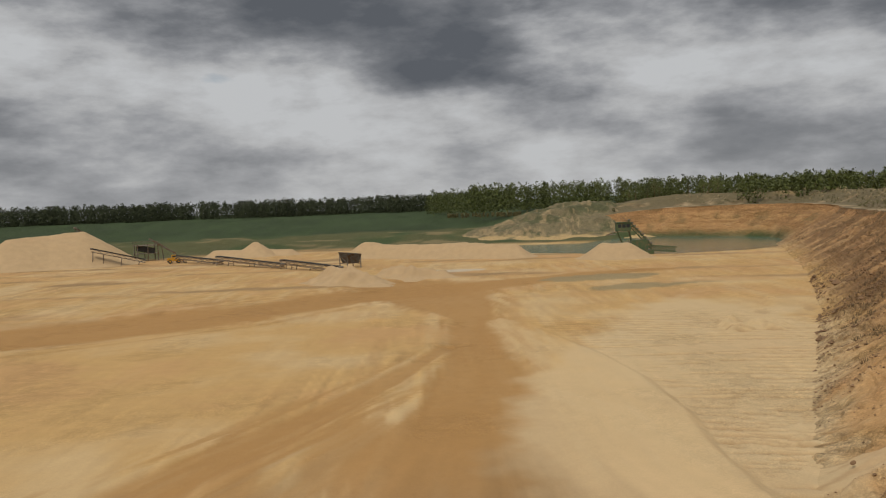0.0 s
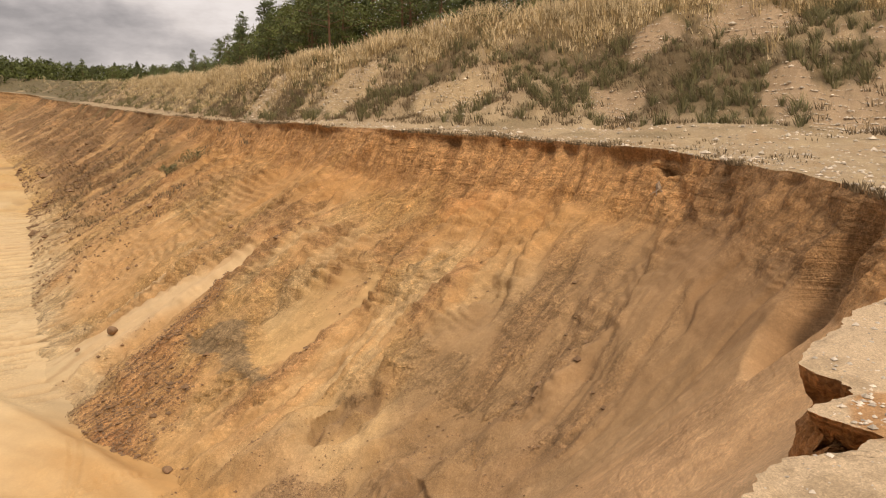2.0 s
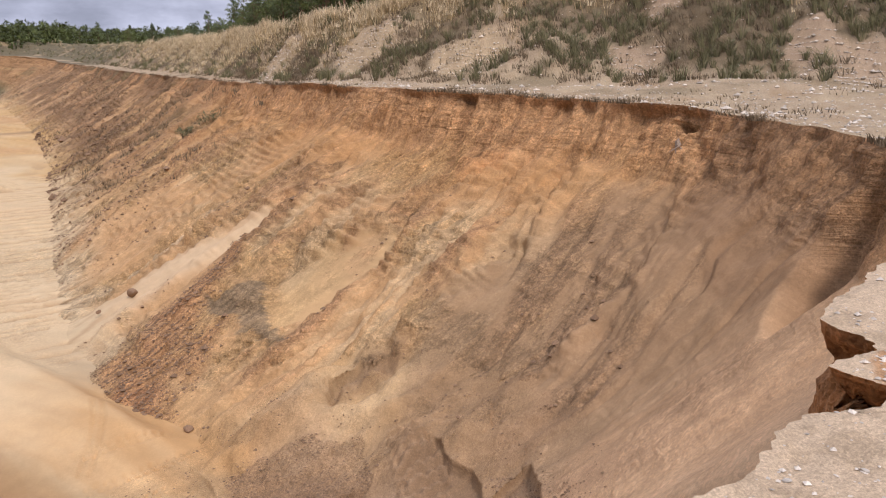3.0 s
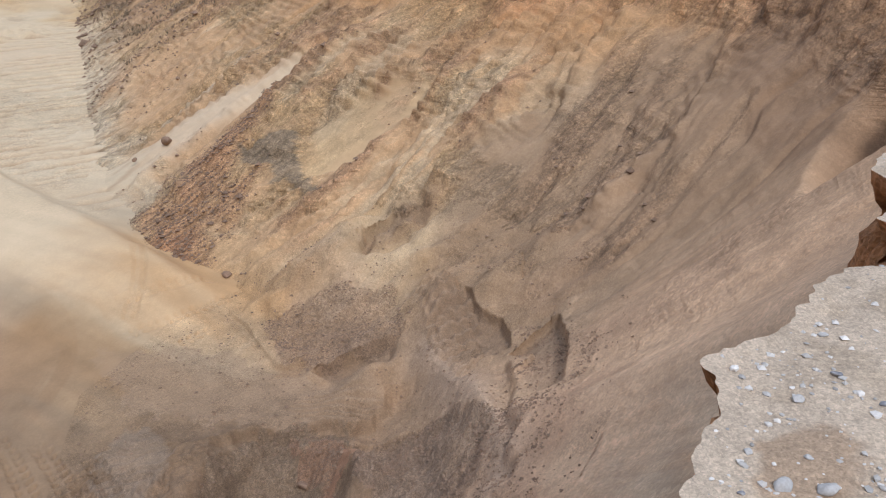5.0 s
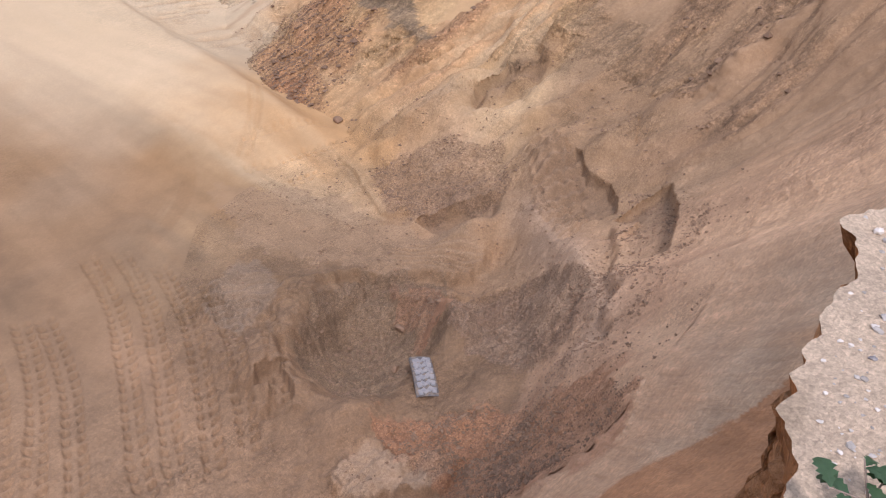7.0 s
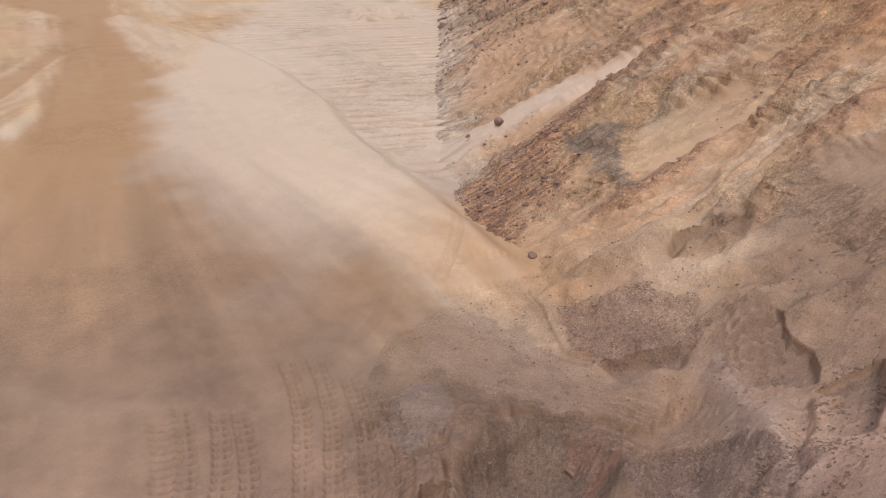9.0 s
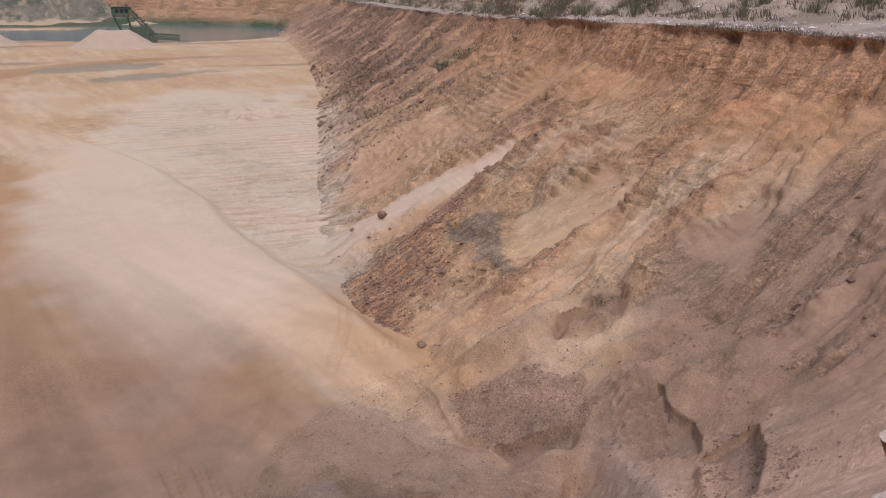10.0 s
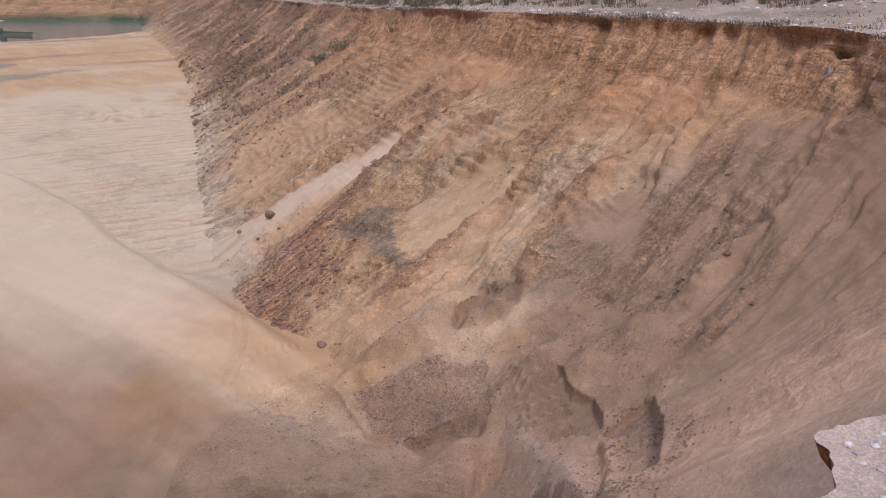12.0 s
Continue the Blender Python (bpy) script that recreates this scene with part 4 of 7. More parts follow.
def columns():
    """Places along the crest, closer together where the lookout is near."""
    t = np.linspace(0, len(CREST) - 1, 40001)
    p = spline(CREST, t)
    step = np.hypot(*np.diff(p[:, :2], axis=0).T)
    mid = (p[1:, :2] + p[:-1, :2]) / 2
    r = np.hypot(mid[:, 0], mid[:, 1])
    west = mid[:, 0] < -1.5
    want = np.clip(r * 0.0050, 0.022, 2.2) * np.where(west, 12, 1)
    cum = np.concatenate([[0], np.cumsum(step / want)])
    return np.interp(np.arange(0, cum[-1]), cum, t), np.concatenate([[0], np.cumsum(step)]), t


def cliff_surface():
    tk, length, tall = columns()
    
    S = np.interp(tk, tall, length)
    C, T, F, U = spline(CREST, tk), spline(TOE, tk), spline(FOOT, tk), spline(TOP, tk)
    T[:, 0] += 0.4 * fbm(S / 5, S * 0, 3, 85) * smooth(22, 28, np.hypot(T[:, 0], T[:, 1]))
    r = np.hypot(C[:, 0], C[:, 1])
    ledge = (1 - smooth(7.5, 11, r)) * (C[:, 0] > -3)
    tang = np.gradient(C[:, :2], axis=0)
    tang /= np.maximum(np.hypot(*tang.T), 1e-9)[:, None]
    inward = np.stack([-tang[:, 1], tang[:, 0]], 1)
    even = np.arange(0, S[-1], 0.05)
    box = np.ones(51) / 51
    K = np.stack([np.interp(even, S, C[:, j]) for j in (0, 1)], 1)
    for _ in range(2):
        K = np.stack([np.convolve(np.pad(K[:, j], 25, mode="edge"), box, "valid") for j in (0, 1)], 1)
    K = np.stack([np.interp(S, even, K[:, j]) for j in (0, 1)], 1)
    mid = (K + T) / 2
    along = np.concatenate([[0], np.cumsum(np.hypot(*np.diff(mid, axis=0).T))])
    jag = ledge * (0.085 * fbm(S / 0.35, S * 0, 5, 81, 0.6) + 0.022 * fbm(S / 0.08, S * 0, 2, 82))
    jag += (1 - ledge) * (0.35 * fbm(S / 3.0, S * 0, 4, 83)) * smooth(8, 14, r)
    C[:, :2] += inward * jag[:, None]
    C[:, 2] += (1 - ledge) * 0.12 * fbm(S / 2.2, S * 0, 3, 84)
    return S, C, T, F, U, r, ledge, inward, K, along


S, C, T, F, U, CR, LEDGE, INWARD, K, ALONG = cliff_surface()


BEDDED = [(34.5, 47.0), (33.4, 41.0), (29.0, 32.0), (26.5, 27.6), (26.0, 22.2), (23.4, 19.4), (21.6, 22.0), (20.4, 25.0), (22.8, 31.0), (26.5, 38.0), (30.0, 46.0)]
RUNS = [[(30.6, 28.3, 0.22), (30.1, 29.5, 0.28), (26.9, 29.1, 0.30), (22.5, 27.6, 0.18)], [(27.6, 16.3, 0.16), (25.0, 15.7, 0.22), (23.6, 15.3, 0.10)],
        [(25.4, 13.2, 0.12), (23.9, 12.9, 0.22)], [(22.6, 10.2, 0.14), (21.0, 10.6, 0.2), (19.6, 10.8, 0.1)], [(29.6, 26.2, 0.10), (25.4, 25.4, 0.14), (21.8, 24.6, 0.10)],
        [(29.2, 18.8, 0.10), (25.6, 18.4, 0.14), (22.4, 17.9, 0.10)]]


def slumps(x, y):
    """Slumps and the teeth marks of the digger's bucket on the near slope."""
    near = np.hypot(x, y) < 26
    if not near.all():
        z = np.zeros(x.shape)
        z[near] = slumps(x[near], y[near])
        return z
    wx, wy = x + 0.35 * fbm(x / 0.9, y / 0.9, 3, 171), y + 0.35 * fbm(x / 0.9, y / 0.9, 3, 172)
    dz = 0.4 * soft_spot(wx, wy, 17.4, 18.8, 2.0, 0.9, -30) - 0.45 * bowl(wx, wy, 18.0, 17.5, 1.7, 0.9, -30)
    dz = dz + 0.75 * soft_spot(wx, wy, 15.7, 13.5, 1.3, 0.9, 50)
    rill = turned(x, y, RILLED, 113, 0.25)
    beat = np.sin((x * 0.55 + y * 0.83 + 0.10 * vnoise(x * 2, y * 2, 8)) * 2 * math.pi / 0.36)
    comb = np.sin((x * 0.83 - y * 0.55 + 0.08 * vnoise(x * 3, y * 3, 9)) * 2 * math.pi / 0.30)
    dz = dz + rill * (0.11 * beat + 0.04 * comb)
    return dz + 0.45 * soft_spot(wx, wy, 12.3, 9.9, 1.5, 0.9, 30) + 0.35 * soft_spot(wx, wy, 14.0, 15.2, 1.6, 0.6, -35)


def face_profile():
    n_band, n_face = 32, 195
    band = (2.2 - 0.7 * smooth(50, 90, CR) + 0.4 * fbm(S / 5, S * 0, 3, 91)) * (1 - LEDGE) + LEDGE * 3.4
    X, Y, Z, V, W = [], [], [], [], []
    width = np.hypot(T[:, 0] - K[:, 0], T[:, 1] - K[:, 1])
    reach = np.clip(1.4 / width, 0, 0.3) * (1 - 0.45 * LEDGE)
    for k in range(n_band):
        v = k / n_band
        bulge = 0.03 * math.sin(v * math.pi) * (1 - LEDGE) - 0.20 * LEDGE * smooth(0.0, 0.10, v) * (1 - smooth(0.3, 0.9, v))
        g = reach * v ** 1.1
        melt = smooth(0.15, 1.0, v)
        bx, by = C[:, 0] + (K[:, 0] - C[:, 0]) * melt, C[:, 1] + (K[:, 1] - C[:, 1]) * melt
        X.append(bx + (T[:, 0] - bx) * g + INWARD[:, 0] * bulge)
        Y.append(by + (T[:, 1] - by) * g + INWARD[:, 1] * bulge)
        Z.append(C[:, 2] - band * v)
        V.append(band * v)
        W.append(np.zeros_like(S))
    for k in range(n_face + 1):
        u = k / n_face
        g = reach + (1 - reach) * u
        X.append(K[:, 0] + (T[:, 0] - K[:, 0]) * g)
        Y.append(K[:, 1] + (T[:, 1] - K[:, 1]) * g)
        Z.append((C[:, 2] - band) * (1 - u) ** 1.12 - 0.35 * u ** 6)
        V.append(band + width * u)
        W.append(np.full_like(S, u))
    X, Y, Z, V, W = (np.array(q) for q in (X, Y, Z, V, W))
    A = np.broadcast_to(ALONG, X.shape)
    onband = 1 - smooth(0.55, 1.35, V / band)
    fade = np.minimum(smooth(0.02, 0.3, V), 1 - 0.93 * smooth(0.84, 1.0, W))
    warp = 0.5 * fbm(A / 3, V / 4, 3, 101)
    warp = warp + 1.6 * fbm(A / 14, V / 12, 2, 118)
    gully = fbm(A / 1.3 + warp, V / 8, 5, 102, 0.6) * (0.35 + 1.3 * smooth(-0.3, 0.35, fbm(A / 7, V / 6, 3, 119)))
    cleft = 1 - np.abs(fbm(A / 2.0 + warp, V / 14, 4, 108, 0.55)) * 2.2
    broad = fbm(A / 6.5, V / 9, 3, 103)
    lumps = fbm(A / 0.9, V / 0.9, 5, 104, 0.6)
    slab = np.clip(spot(X, Y, 23.4, 23.4, 2.8, 2.8, 20, 0.5, 109, 2) + 0.9 * smooth(0.02, 0.3, fbm(A / 5 + 4, V / 4, 3, 106)) * smooth(20, 28, np.hypot(X, Y)), 0, 1) * (1 - onband)
    tread = (Z + 0.5 * fbm(A / 1.6, V / 1.6, 4, 105)) * 2.7
    stair = tread - np.floor(tread)
    steps = np.where(stair < 0.75, stair / 0.75, (1 - stair) / 0.25)
    crack = fbm(A / 0.55, V / 2.4, 5, 107, 0.65)
    chip = np.abs(fbm(A / 1.4, V / 1.1, 4, 110, 0.6))
    top = 0.34 * crack + 0.22 * lumps + 0.45 * broad - 0.22 * chip
    rest = 0.36 * gully + 0.75 * broad + 0.20 * lumps + 0.22 * slab * steps - 0.34 * smooth(0.75, 1.0, cleft) * smooth(15, 21, np.hypot(X, Y))
    # ledges that the digger's bucket broke out along the bedding
    broke = turned(X, Y, BEDDED, 611, 2.2) * smooth(-0.25, 0.2, fbm(A / 2.2, V / 1.2, 4, 612)) * (1 - onband)
    level = (Z + 0.14 * fbm(A / 2.4, V / 1.6, 4, 613, 0.6) + 0.02 * A) / 0.27
    tooth = level - np.floor(level)
    ledge = np.where(tooth < 0.7, tooth / 0.7, (1 - tooth) / 0.3)
    rest = rest + 0.13 * broke * ledge
    # single runs and gouges
    runs = 0.0
    for k, pts in enumerate(RUNS):
        runs = np.maximum(runs, strip(X, Y, pts, 620 + k, soft=0.5, rough=0.4, size=0.8))
    rest = rest - 0.16 * runs
    d = rest + (top - rest) * onband
    calm = np.maximum(np.maximum(0.5 * bay_mask(X, Y), 0.8 * strip(X, Y, SLIDE, 127, soft=0.5, rough=0.3, size=3)), spot(X, Y, 21.2, 23.2, 2.6, 1.6, -30, 0.35, 112, 1.5))
    d = d * fade * (1 - calm * (1 - onband)) * (1 - 0.5 * LEDGE * onband) * (1 - 0.8 * (1 - onband) * (1 - smooth(11, 22, np.hypot(X, Y))))
    # the lookout's edge crumbles in layers
    run = np.broadcast_to(S, X.shape)
    d = d + LEDGE * onband * smooth(0.03, 0.2, V) * (0.07 * fbm(run / 0.22, V / 0.16, 5, 174, 0.62) + 0.04 * np.floor((V + 0.1 * fbm(run / 0.5, V / 0.5, 3, 175)) * 5 % 2))
    # slumps, a fallen hollow and an old gully
    dz = slumps(X, Y) + digs(X, Y)
    d -= 0.32 * strip(X, Y, [(30.9, 22.9, 0.5), (29.6, 22.8, 0.35), (26.5, 21.7, 0.16)], 116, soft=0.5, rough=0.4, size=0.7) * (V > 0.1)
    off, at, _, _ = beside(X + 0.2 * fbm(X / 1.5, Y / 1.5, 3, 176), Y + 0.2 * fbm(X / 1.5, Y / 1.5, 3, 177), POCKET)
    d -= 1.0 * smooth(0, 0.25, -off) * (1 - smooth(0.8, 2.4, -off)) * smooth(0, 0.2, at) * (1 - smooth(0.75, 1, at))
    d -= 0.7 * spot(X, Y, 28.0, 11.2, 0.8, 0.5, 40, 0.4, 117, 0.5) * (V > 0.5)
    for pts, high in (([(22.5, 15.6, 0.3), (19.0, 17.3, 0.5), (13.8, 20.3, 0.6)], 0.5), ([(25.0, 30.2, 0.2), (20.5, 32.4, 0.35), (17.5, 33.6, 0.4)], 0.35),
                      ([(25.5, 26.0, 0.2), (20, 28.2, 0.4), (15, 30.4, 0.5)], 0.3), ([(27.8, 33, 0.3), (23, 36, 0.4), (18.6, 39, 0.5)], 0.4), ([(20.5, 9.5, 0.3), (16.5, 12.0, 0.5)], 0.35)):
        d = d + high * strip(X, Y, pts, 173, soft=0.9, rough=0.6, size=1.2) * (1 - onband) * (0.6 + 0.8 * lumps)
    gx, gy, gz = normals(X, Y, Z)
    hx, hy = torn(X, Y)[:2]
    return X + d * gx + hx, Y + d * gy + hy, Z + d * gz + dz * (1 - onband), V, W, A, gully, lumps, np.maximum(slab * steps, broke * (1 - ledge) * 1.6), onband, np.maximum(cleft, 1.2 * runs), Z + d * gz


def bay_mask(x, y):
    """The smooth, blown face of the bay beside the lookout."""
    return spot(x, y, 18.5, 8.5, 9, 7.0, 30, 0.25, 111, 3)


def normals(X, Y, Z):
    P = np.stack([X, Y, Z], -1)
    n = np.cross(np.gradient(P, axis=1), np.gradient(P, axis=0))
    n /= np.maximum(np.linalg.norm(n, axis=-1, keepdims=True), 1e-9)
    n *= np.where(n[..., 2:3] < -0.2, -1, 1)
    return n[..., 0], n[..., 1], n[..., 2]


def build_cliff():
    X, Y, Z, V, W, A, gully, lumps, stepped, onband, cleft, plain = face_profile()
    c = np.broadcast_to(np.array(TAN), X.shape + (3,)).copy()
    mott = fbm(A / 3.5, V / 3.5, 5, 121, 0.6)
    c = tint(c, SAND, smooth(-0.1, 0.35, mott) * 0.5)
    c = tint(c, (0.37, 0.18, 0.062), smooth(0.0, 0.45, -mott) * 0.45 * (1 - smooth(4, 12, V)))
    c = tint(c, RUBBLE, smooth(0.05, 0.35, gully) * 0.40 * smooth(2, 7, V))
    c = tint(c, PALE, smooth(0.10, 0.38, -gully) * 0.55 * smooth(3, 8, V))
    # clefts and runs are tinted darker as well as cut, adding to their shade
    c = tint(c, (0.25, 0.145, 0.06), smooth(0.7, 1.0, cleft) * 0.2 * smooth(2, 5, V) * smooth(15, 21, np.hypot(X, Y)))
    # browner beds; ledge recesses are darkened further to stand in for shade
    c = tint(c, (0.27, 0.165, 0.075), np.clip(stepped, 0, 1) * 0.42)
    tongue = fbm(A / 1.2, V / 5, 5, 122, 0.62)
    rust = 1 - smooth(0.45, 1.25, V / (2.5 + 1.8 * tongue + 1.2 * LEDGE))
    stain = 1 - smooth(0.3, 1.2, V / (5.0 + 3.5 * tongue))
    c = tint(c, (0.45, 0.235, 0.085), stain * 0.7 * (Y < 60))
    edge = fbm(A / 0.6, V / 2.2, 5, 123, 0.66)
    c = tint(c, RUST, rust * 0.8)
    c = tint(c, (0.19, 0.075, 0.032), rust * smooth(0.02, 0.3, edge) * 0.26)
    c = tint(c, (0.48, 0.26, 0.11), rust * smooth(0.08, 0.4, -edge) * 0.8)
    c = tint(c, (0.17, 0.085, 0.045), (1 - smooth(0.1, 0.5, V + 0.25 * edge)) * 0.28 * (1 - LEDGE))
    # old gully: its wet streak and its shade are put into the colour
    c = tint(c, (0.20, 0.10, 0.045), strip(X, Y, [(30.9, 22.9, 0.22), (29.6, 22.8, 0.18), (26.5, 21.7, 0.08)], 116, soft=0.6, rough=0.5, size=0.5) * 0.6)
    c = tint(c, (0.46, 0.225, 0.085), spot(X, Y, 28.2, 20.6, 0.8, 1.2, 10, 0.8, 125, 0.6) * 0.6)
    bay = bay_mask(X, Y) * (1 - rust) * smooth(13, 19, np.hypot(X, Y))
    # browner sand of the bay, with part of its shade painted in
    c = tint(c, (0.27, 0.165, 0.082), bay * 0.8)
    # pocket at the bay's back: its shade is painted into the soil colour
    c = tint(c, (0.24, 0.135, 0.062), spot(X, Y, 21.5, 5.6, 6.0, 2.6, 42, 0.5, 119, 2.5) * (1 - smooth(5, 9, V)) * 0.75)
    # apron under the lookout: pale sand, lightened further against its shaded slope
    c = tint(c, (0.62, 0.395, 0.215), (1 - smooth(12, 19, np.hypot(X, Y))) * (1 - rust) * 0.85)
    c = tint(c, (0.45, 0.285, 0.155), smooth(13, 17, np.hypot(X, Y)) * (1 - smooth(20, 27, np.hypot(X, Y) + 3 * mott)) * (1 - rust) * (0.6 - 0.45 * bay))
    c = tint(c, (0.50, 0.36, 0.21), LEDGE * (1 - rust) * (1 - smooth(4.5, 6.5, V + fbm(A, V, 3, 140))) * 0.8)
    c = tint(c, (0.40, 0.18, 0.065), LEDGE * rust * 0.5)
    c = tint(c, (0.43, 0.205, 0.08), turned(X, Y, RUSTY, 416, 0.5) * 0.8 * (np.hypot(X, Y) < 9))
    # screes, slides, a wet patch and a darkened hollow
    red = strip(X, Y, [(22.6, 29.8, 0.3), (20.4, 29.4, 0.9), (17.8, 29.0, 1.6), (15.2, 27.6, 2.1), (13.6, 25.2, 1.0)], 126, soft=0.6, rough=0.9, size=1.3)
    c = tint(c, (0.44, 0.225, 0.095), red * 0.75)
    c = tint(c, (0.27, 0.13, 0.06), red * smooth(0.05, 0.4, lumps) * 0.7)
    slide = strip(X, Y, SLIDE, 127, soft=0.5, rough=0.35, size=3.0)
    c = tint(c, (0.58, 0.42, 0.24), slide * 0.75)
    other = strip(X, Y, [(26.5, 36.5, 0.2), (22, 38.5, 0.6), (18.5, 40.6, 1.0)], 128, soft=0.5, rough=0.8, size=2)
    c = tint(c, (0.60, 0.44, 0.25), other * 0.6)
    c = tint(c, (0.50, 0.335, 0.155), spot(X, Y, 21.2, 23.2, 2.6, 1.6, -30, 0.6, 112, 1.5) * 0.45)
    wet = inside(X + 0.15 * fbm(X / 0.7, Y / 0.7, 4, 129), Y + 0.3 * fbm(X / 0.7, Y / 0.7, 4, 130), WET)
    c = tint(c, (0.275, 0.185, 0.096), wet * 0.95)
    # slumped hollow: the shade lying in it is put into the colour
    c = tint(c, (0.27, 0.165, 0.08), soft_spot(X, Y, 17.8, 17.8, 1.9, 0.8, -30) * 0.8)
    c = tint(c, (0.30, 0.19, 0.10), turned(X, Y, RILLED, 131, 0.3) * 0.7)
    c = tint(c, (0.42, 0.24, 0.125), spot(X, Y, 8.0, 6.8, 4.5, 1.5, 12, 0.7, 132, 1.2) * 0.5)
    c = tint(c, (0.11, 0.095, 0.042), smooth(0.18, 0.42, fbm(A / 4, V / 4, 4, 124)) * smooth(48, 62, Y) * (1 - smooth(8, 15, V)) * 0.75)
    c = tint(c, (0.34, 0.20, 0.10), smooth(60, 110, Y) * (1 - rust) * 0.5 * (Y < 230))
    # the north end is browner and littered; its grazing shade is painted in too
    c = tint(c, (0.21, 0.12, 0.056), smooth(46, 76, Y) * smooth(-0.45, 0.15, fbm(A / 2.2, V / 6, 4, 136)) * 0.85 * (Y < 230))
    c = tint(c, (0.30, 0.165, 0.07), smooth(205, 235, Y) * (0.45 + 0.5 * smooth(-0.2, 0.3, fbm(A / 14, Z / 0.9, 4, 137, 0.6))))
    c = c * (1 + 0.16 * lumps)[..., None]
    foot = smooth(0.76 - 0.16 * smooth(38, 60, Y), 0.98, W + 0.10 * lumps) * (1 - red) * (0.35 + 0.65 * smooth(16, 20, np.hypot(X, Y)))
    low = foot > 0.01
    c[low] += (floor_colour(X[low], Y[low], Z[low])[..., :3] - c[low]) * foot[low][:, None]
    unturned = c
    c = near_soil(c, X, Y)
    # torn edges: exposed sand and its shade both go into this dark tint
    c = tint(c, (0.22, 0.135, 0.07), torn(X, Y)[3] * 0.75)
    rough = 0.45 + 0.6 * smooth(-0.1, 0.3, mott) + 0.5 * smooth(0.05, 0.3, gully) + 0.5 * onband - 0.2 * bay
    close = (1 - smooth(13, 19, np.hypot(X, Y))) * (1 - onband * LEDGE)
    rough = rough * (1 - close) + np.clip(rough, 0.15, 0.42) * close
    rough = rough + 0.8 * red * (1 - close) - 0.6 * slide - 0.6 * spot(X, Y, 21.2, 23.2, 2.6, 1.6, -30, 0.35, 112, 1.5)
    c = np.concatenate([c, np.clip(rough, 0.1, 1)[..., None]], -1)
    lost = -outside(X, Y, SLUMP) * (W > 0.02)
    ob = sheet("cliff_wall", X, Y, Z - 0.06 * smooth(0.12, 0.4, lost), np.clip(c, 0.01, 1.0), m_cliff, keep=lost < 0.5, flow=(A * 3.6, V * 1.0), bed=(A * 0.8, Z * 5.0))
    tagged(ob, "steep tan sand cliff with a rusty band under the crest", "cliff", kind="structure")
    return X, Y, Z, V, W, A, red, plain, unturned


SLIDE = [(24.2, 30.0, 0.4), (22.9, 31.0, 0.9), (20.5, 34.0, 1.35), (16.5, 36.2, 2.0)]
RUSTY = [(4.6, 3.6), (5.5, 3.3), (6.0, 2.8), (6.7, 2.2), (7.0, 1.2), (4.0, 0.7), (3.4, 3.2)]
WET = [(19.1, 28.1), (20.0, 27.0), (20.3, 25.7), (19.4, 24.7), (18.2, 22.0), (18.2, 23.6), (18.6, 24.4), (18.0, 24.7), (18.8, 25.6), (18.5, 27.0)]
FACE = build_cliff()


def gridded(x, y, values, x0, y0, size, nx, ny):
    """Means of scattered values in square cells, with narrow gaps filled from their neighbours."""
    i, j = np.floor((x - x0) / size).astype(int), np.floor((y - y0) / size).astype(int)
    ok = (i >= 0) & (j >= 0) & (i < nx) & (j < ny)
    total, count = np.zeros((ny, nx, values.shape[1])), np.zeros((ny, nx, 1))
    np.add.at(total, (j[ok], i[ok]), values[ok])
    np.add.at(count, (j[ok], i[ok]), 1.0)
    for _ in range(4):
        t, n = np.zeros_like(total), np.zeros_like(count)
        has = (count > 0).astype(float)
        mean = total / np.maximum(count, 1e-9)
        for a, b in ((0, 1), (0, -1), (1, 1), (1, -1)):
            t += np.roll(mean * has, b, a)
            n += np.roll(has, b, a)
        gap = (count == 0) & (n > 0)
        total, count = np.where(gap, t / np.maximum(n, 1), total), np.where(gap, 1.0, count)
    mean = np.where(count > 0, total / np.maximum(count, 1e-9), np.array((-1.5, *SAND, -1.5)))
    for _ in range(2):
        p = np.pad(mean, ((1, 1), (1, 1), (0, 0)), mode="edge")
        mean = (4 * mean + p[:-2, 1:-1] + p[2:, 1:-1] + p[1:-1, :-2] + p[1:-1, 2:]) / 8
    return mean


def sample(grid, x, y, x0, y0, size):
    u = np.clip((x - x0) / size - 0.5, 0, grid.shape[1] - 1.001)
    v = np.clip((y - y0) / size - 0.5, 0, grid.shape[0] - 1.001)
    i, j = u.astype(int), v.astype(int)
    f, g = (u - i)[..., None], (v - j)[..., None]
    return (grid[j, i] * (1 - f) + grid[j, i + 1] * f) * (1 - g) + (grid[j + 1, i] * (1 - f) + grid[j + 1, i + 1] * f) * g


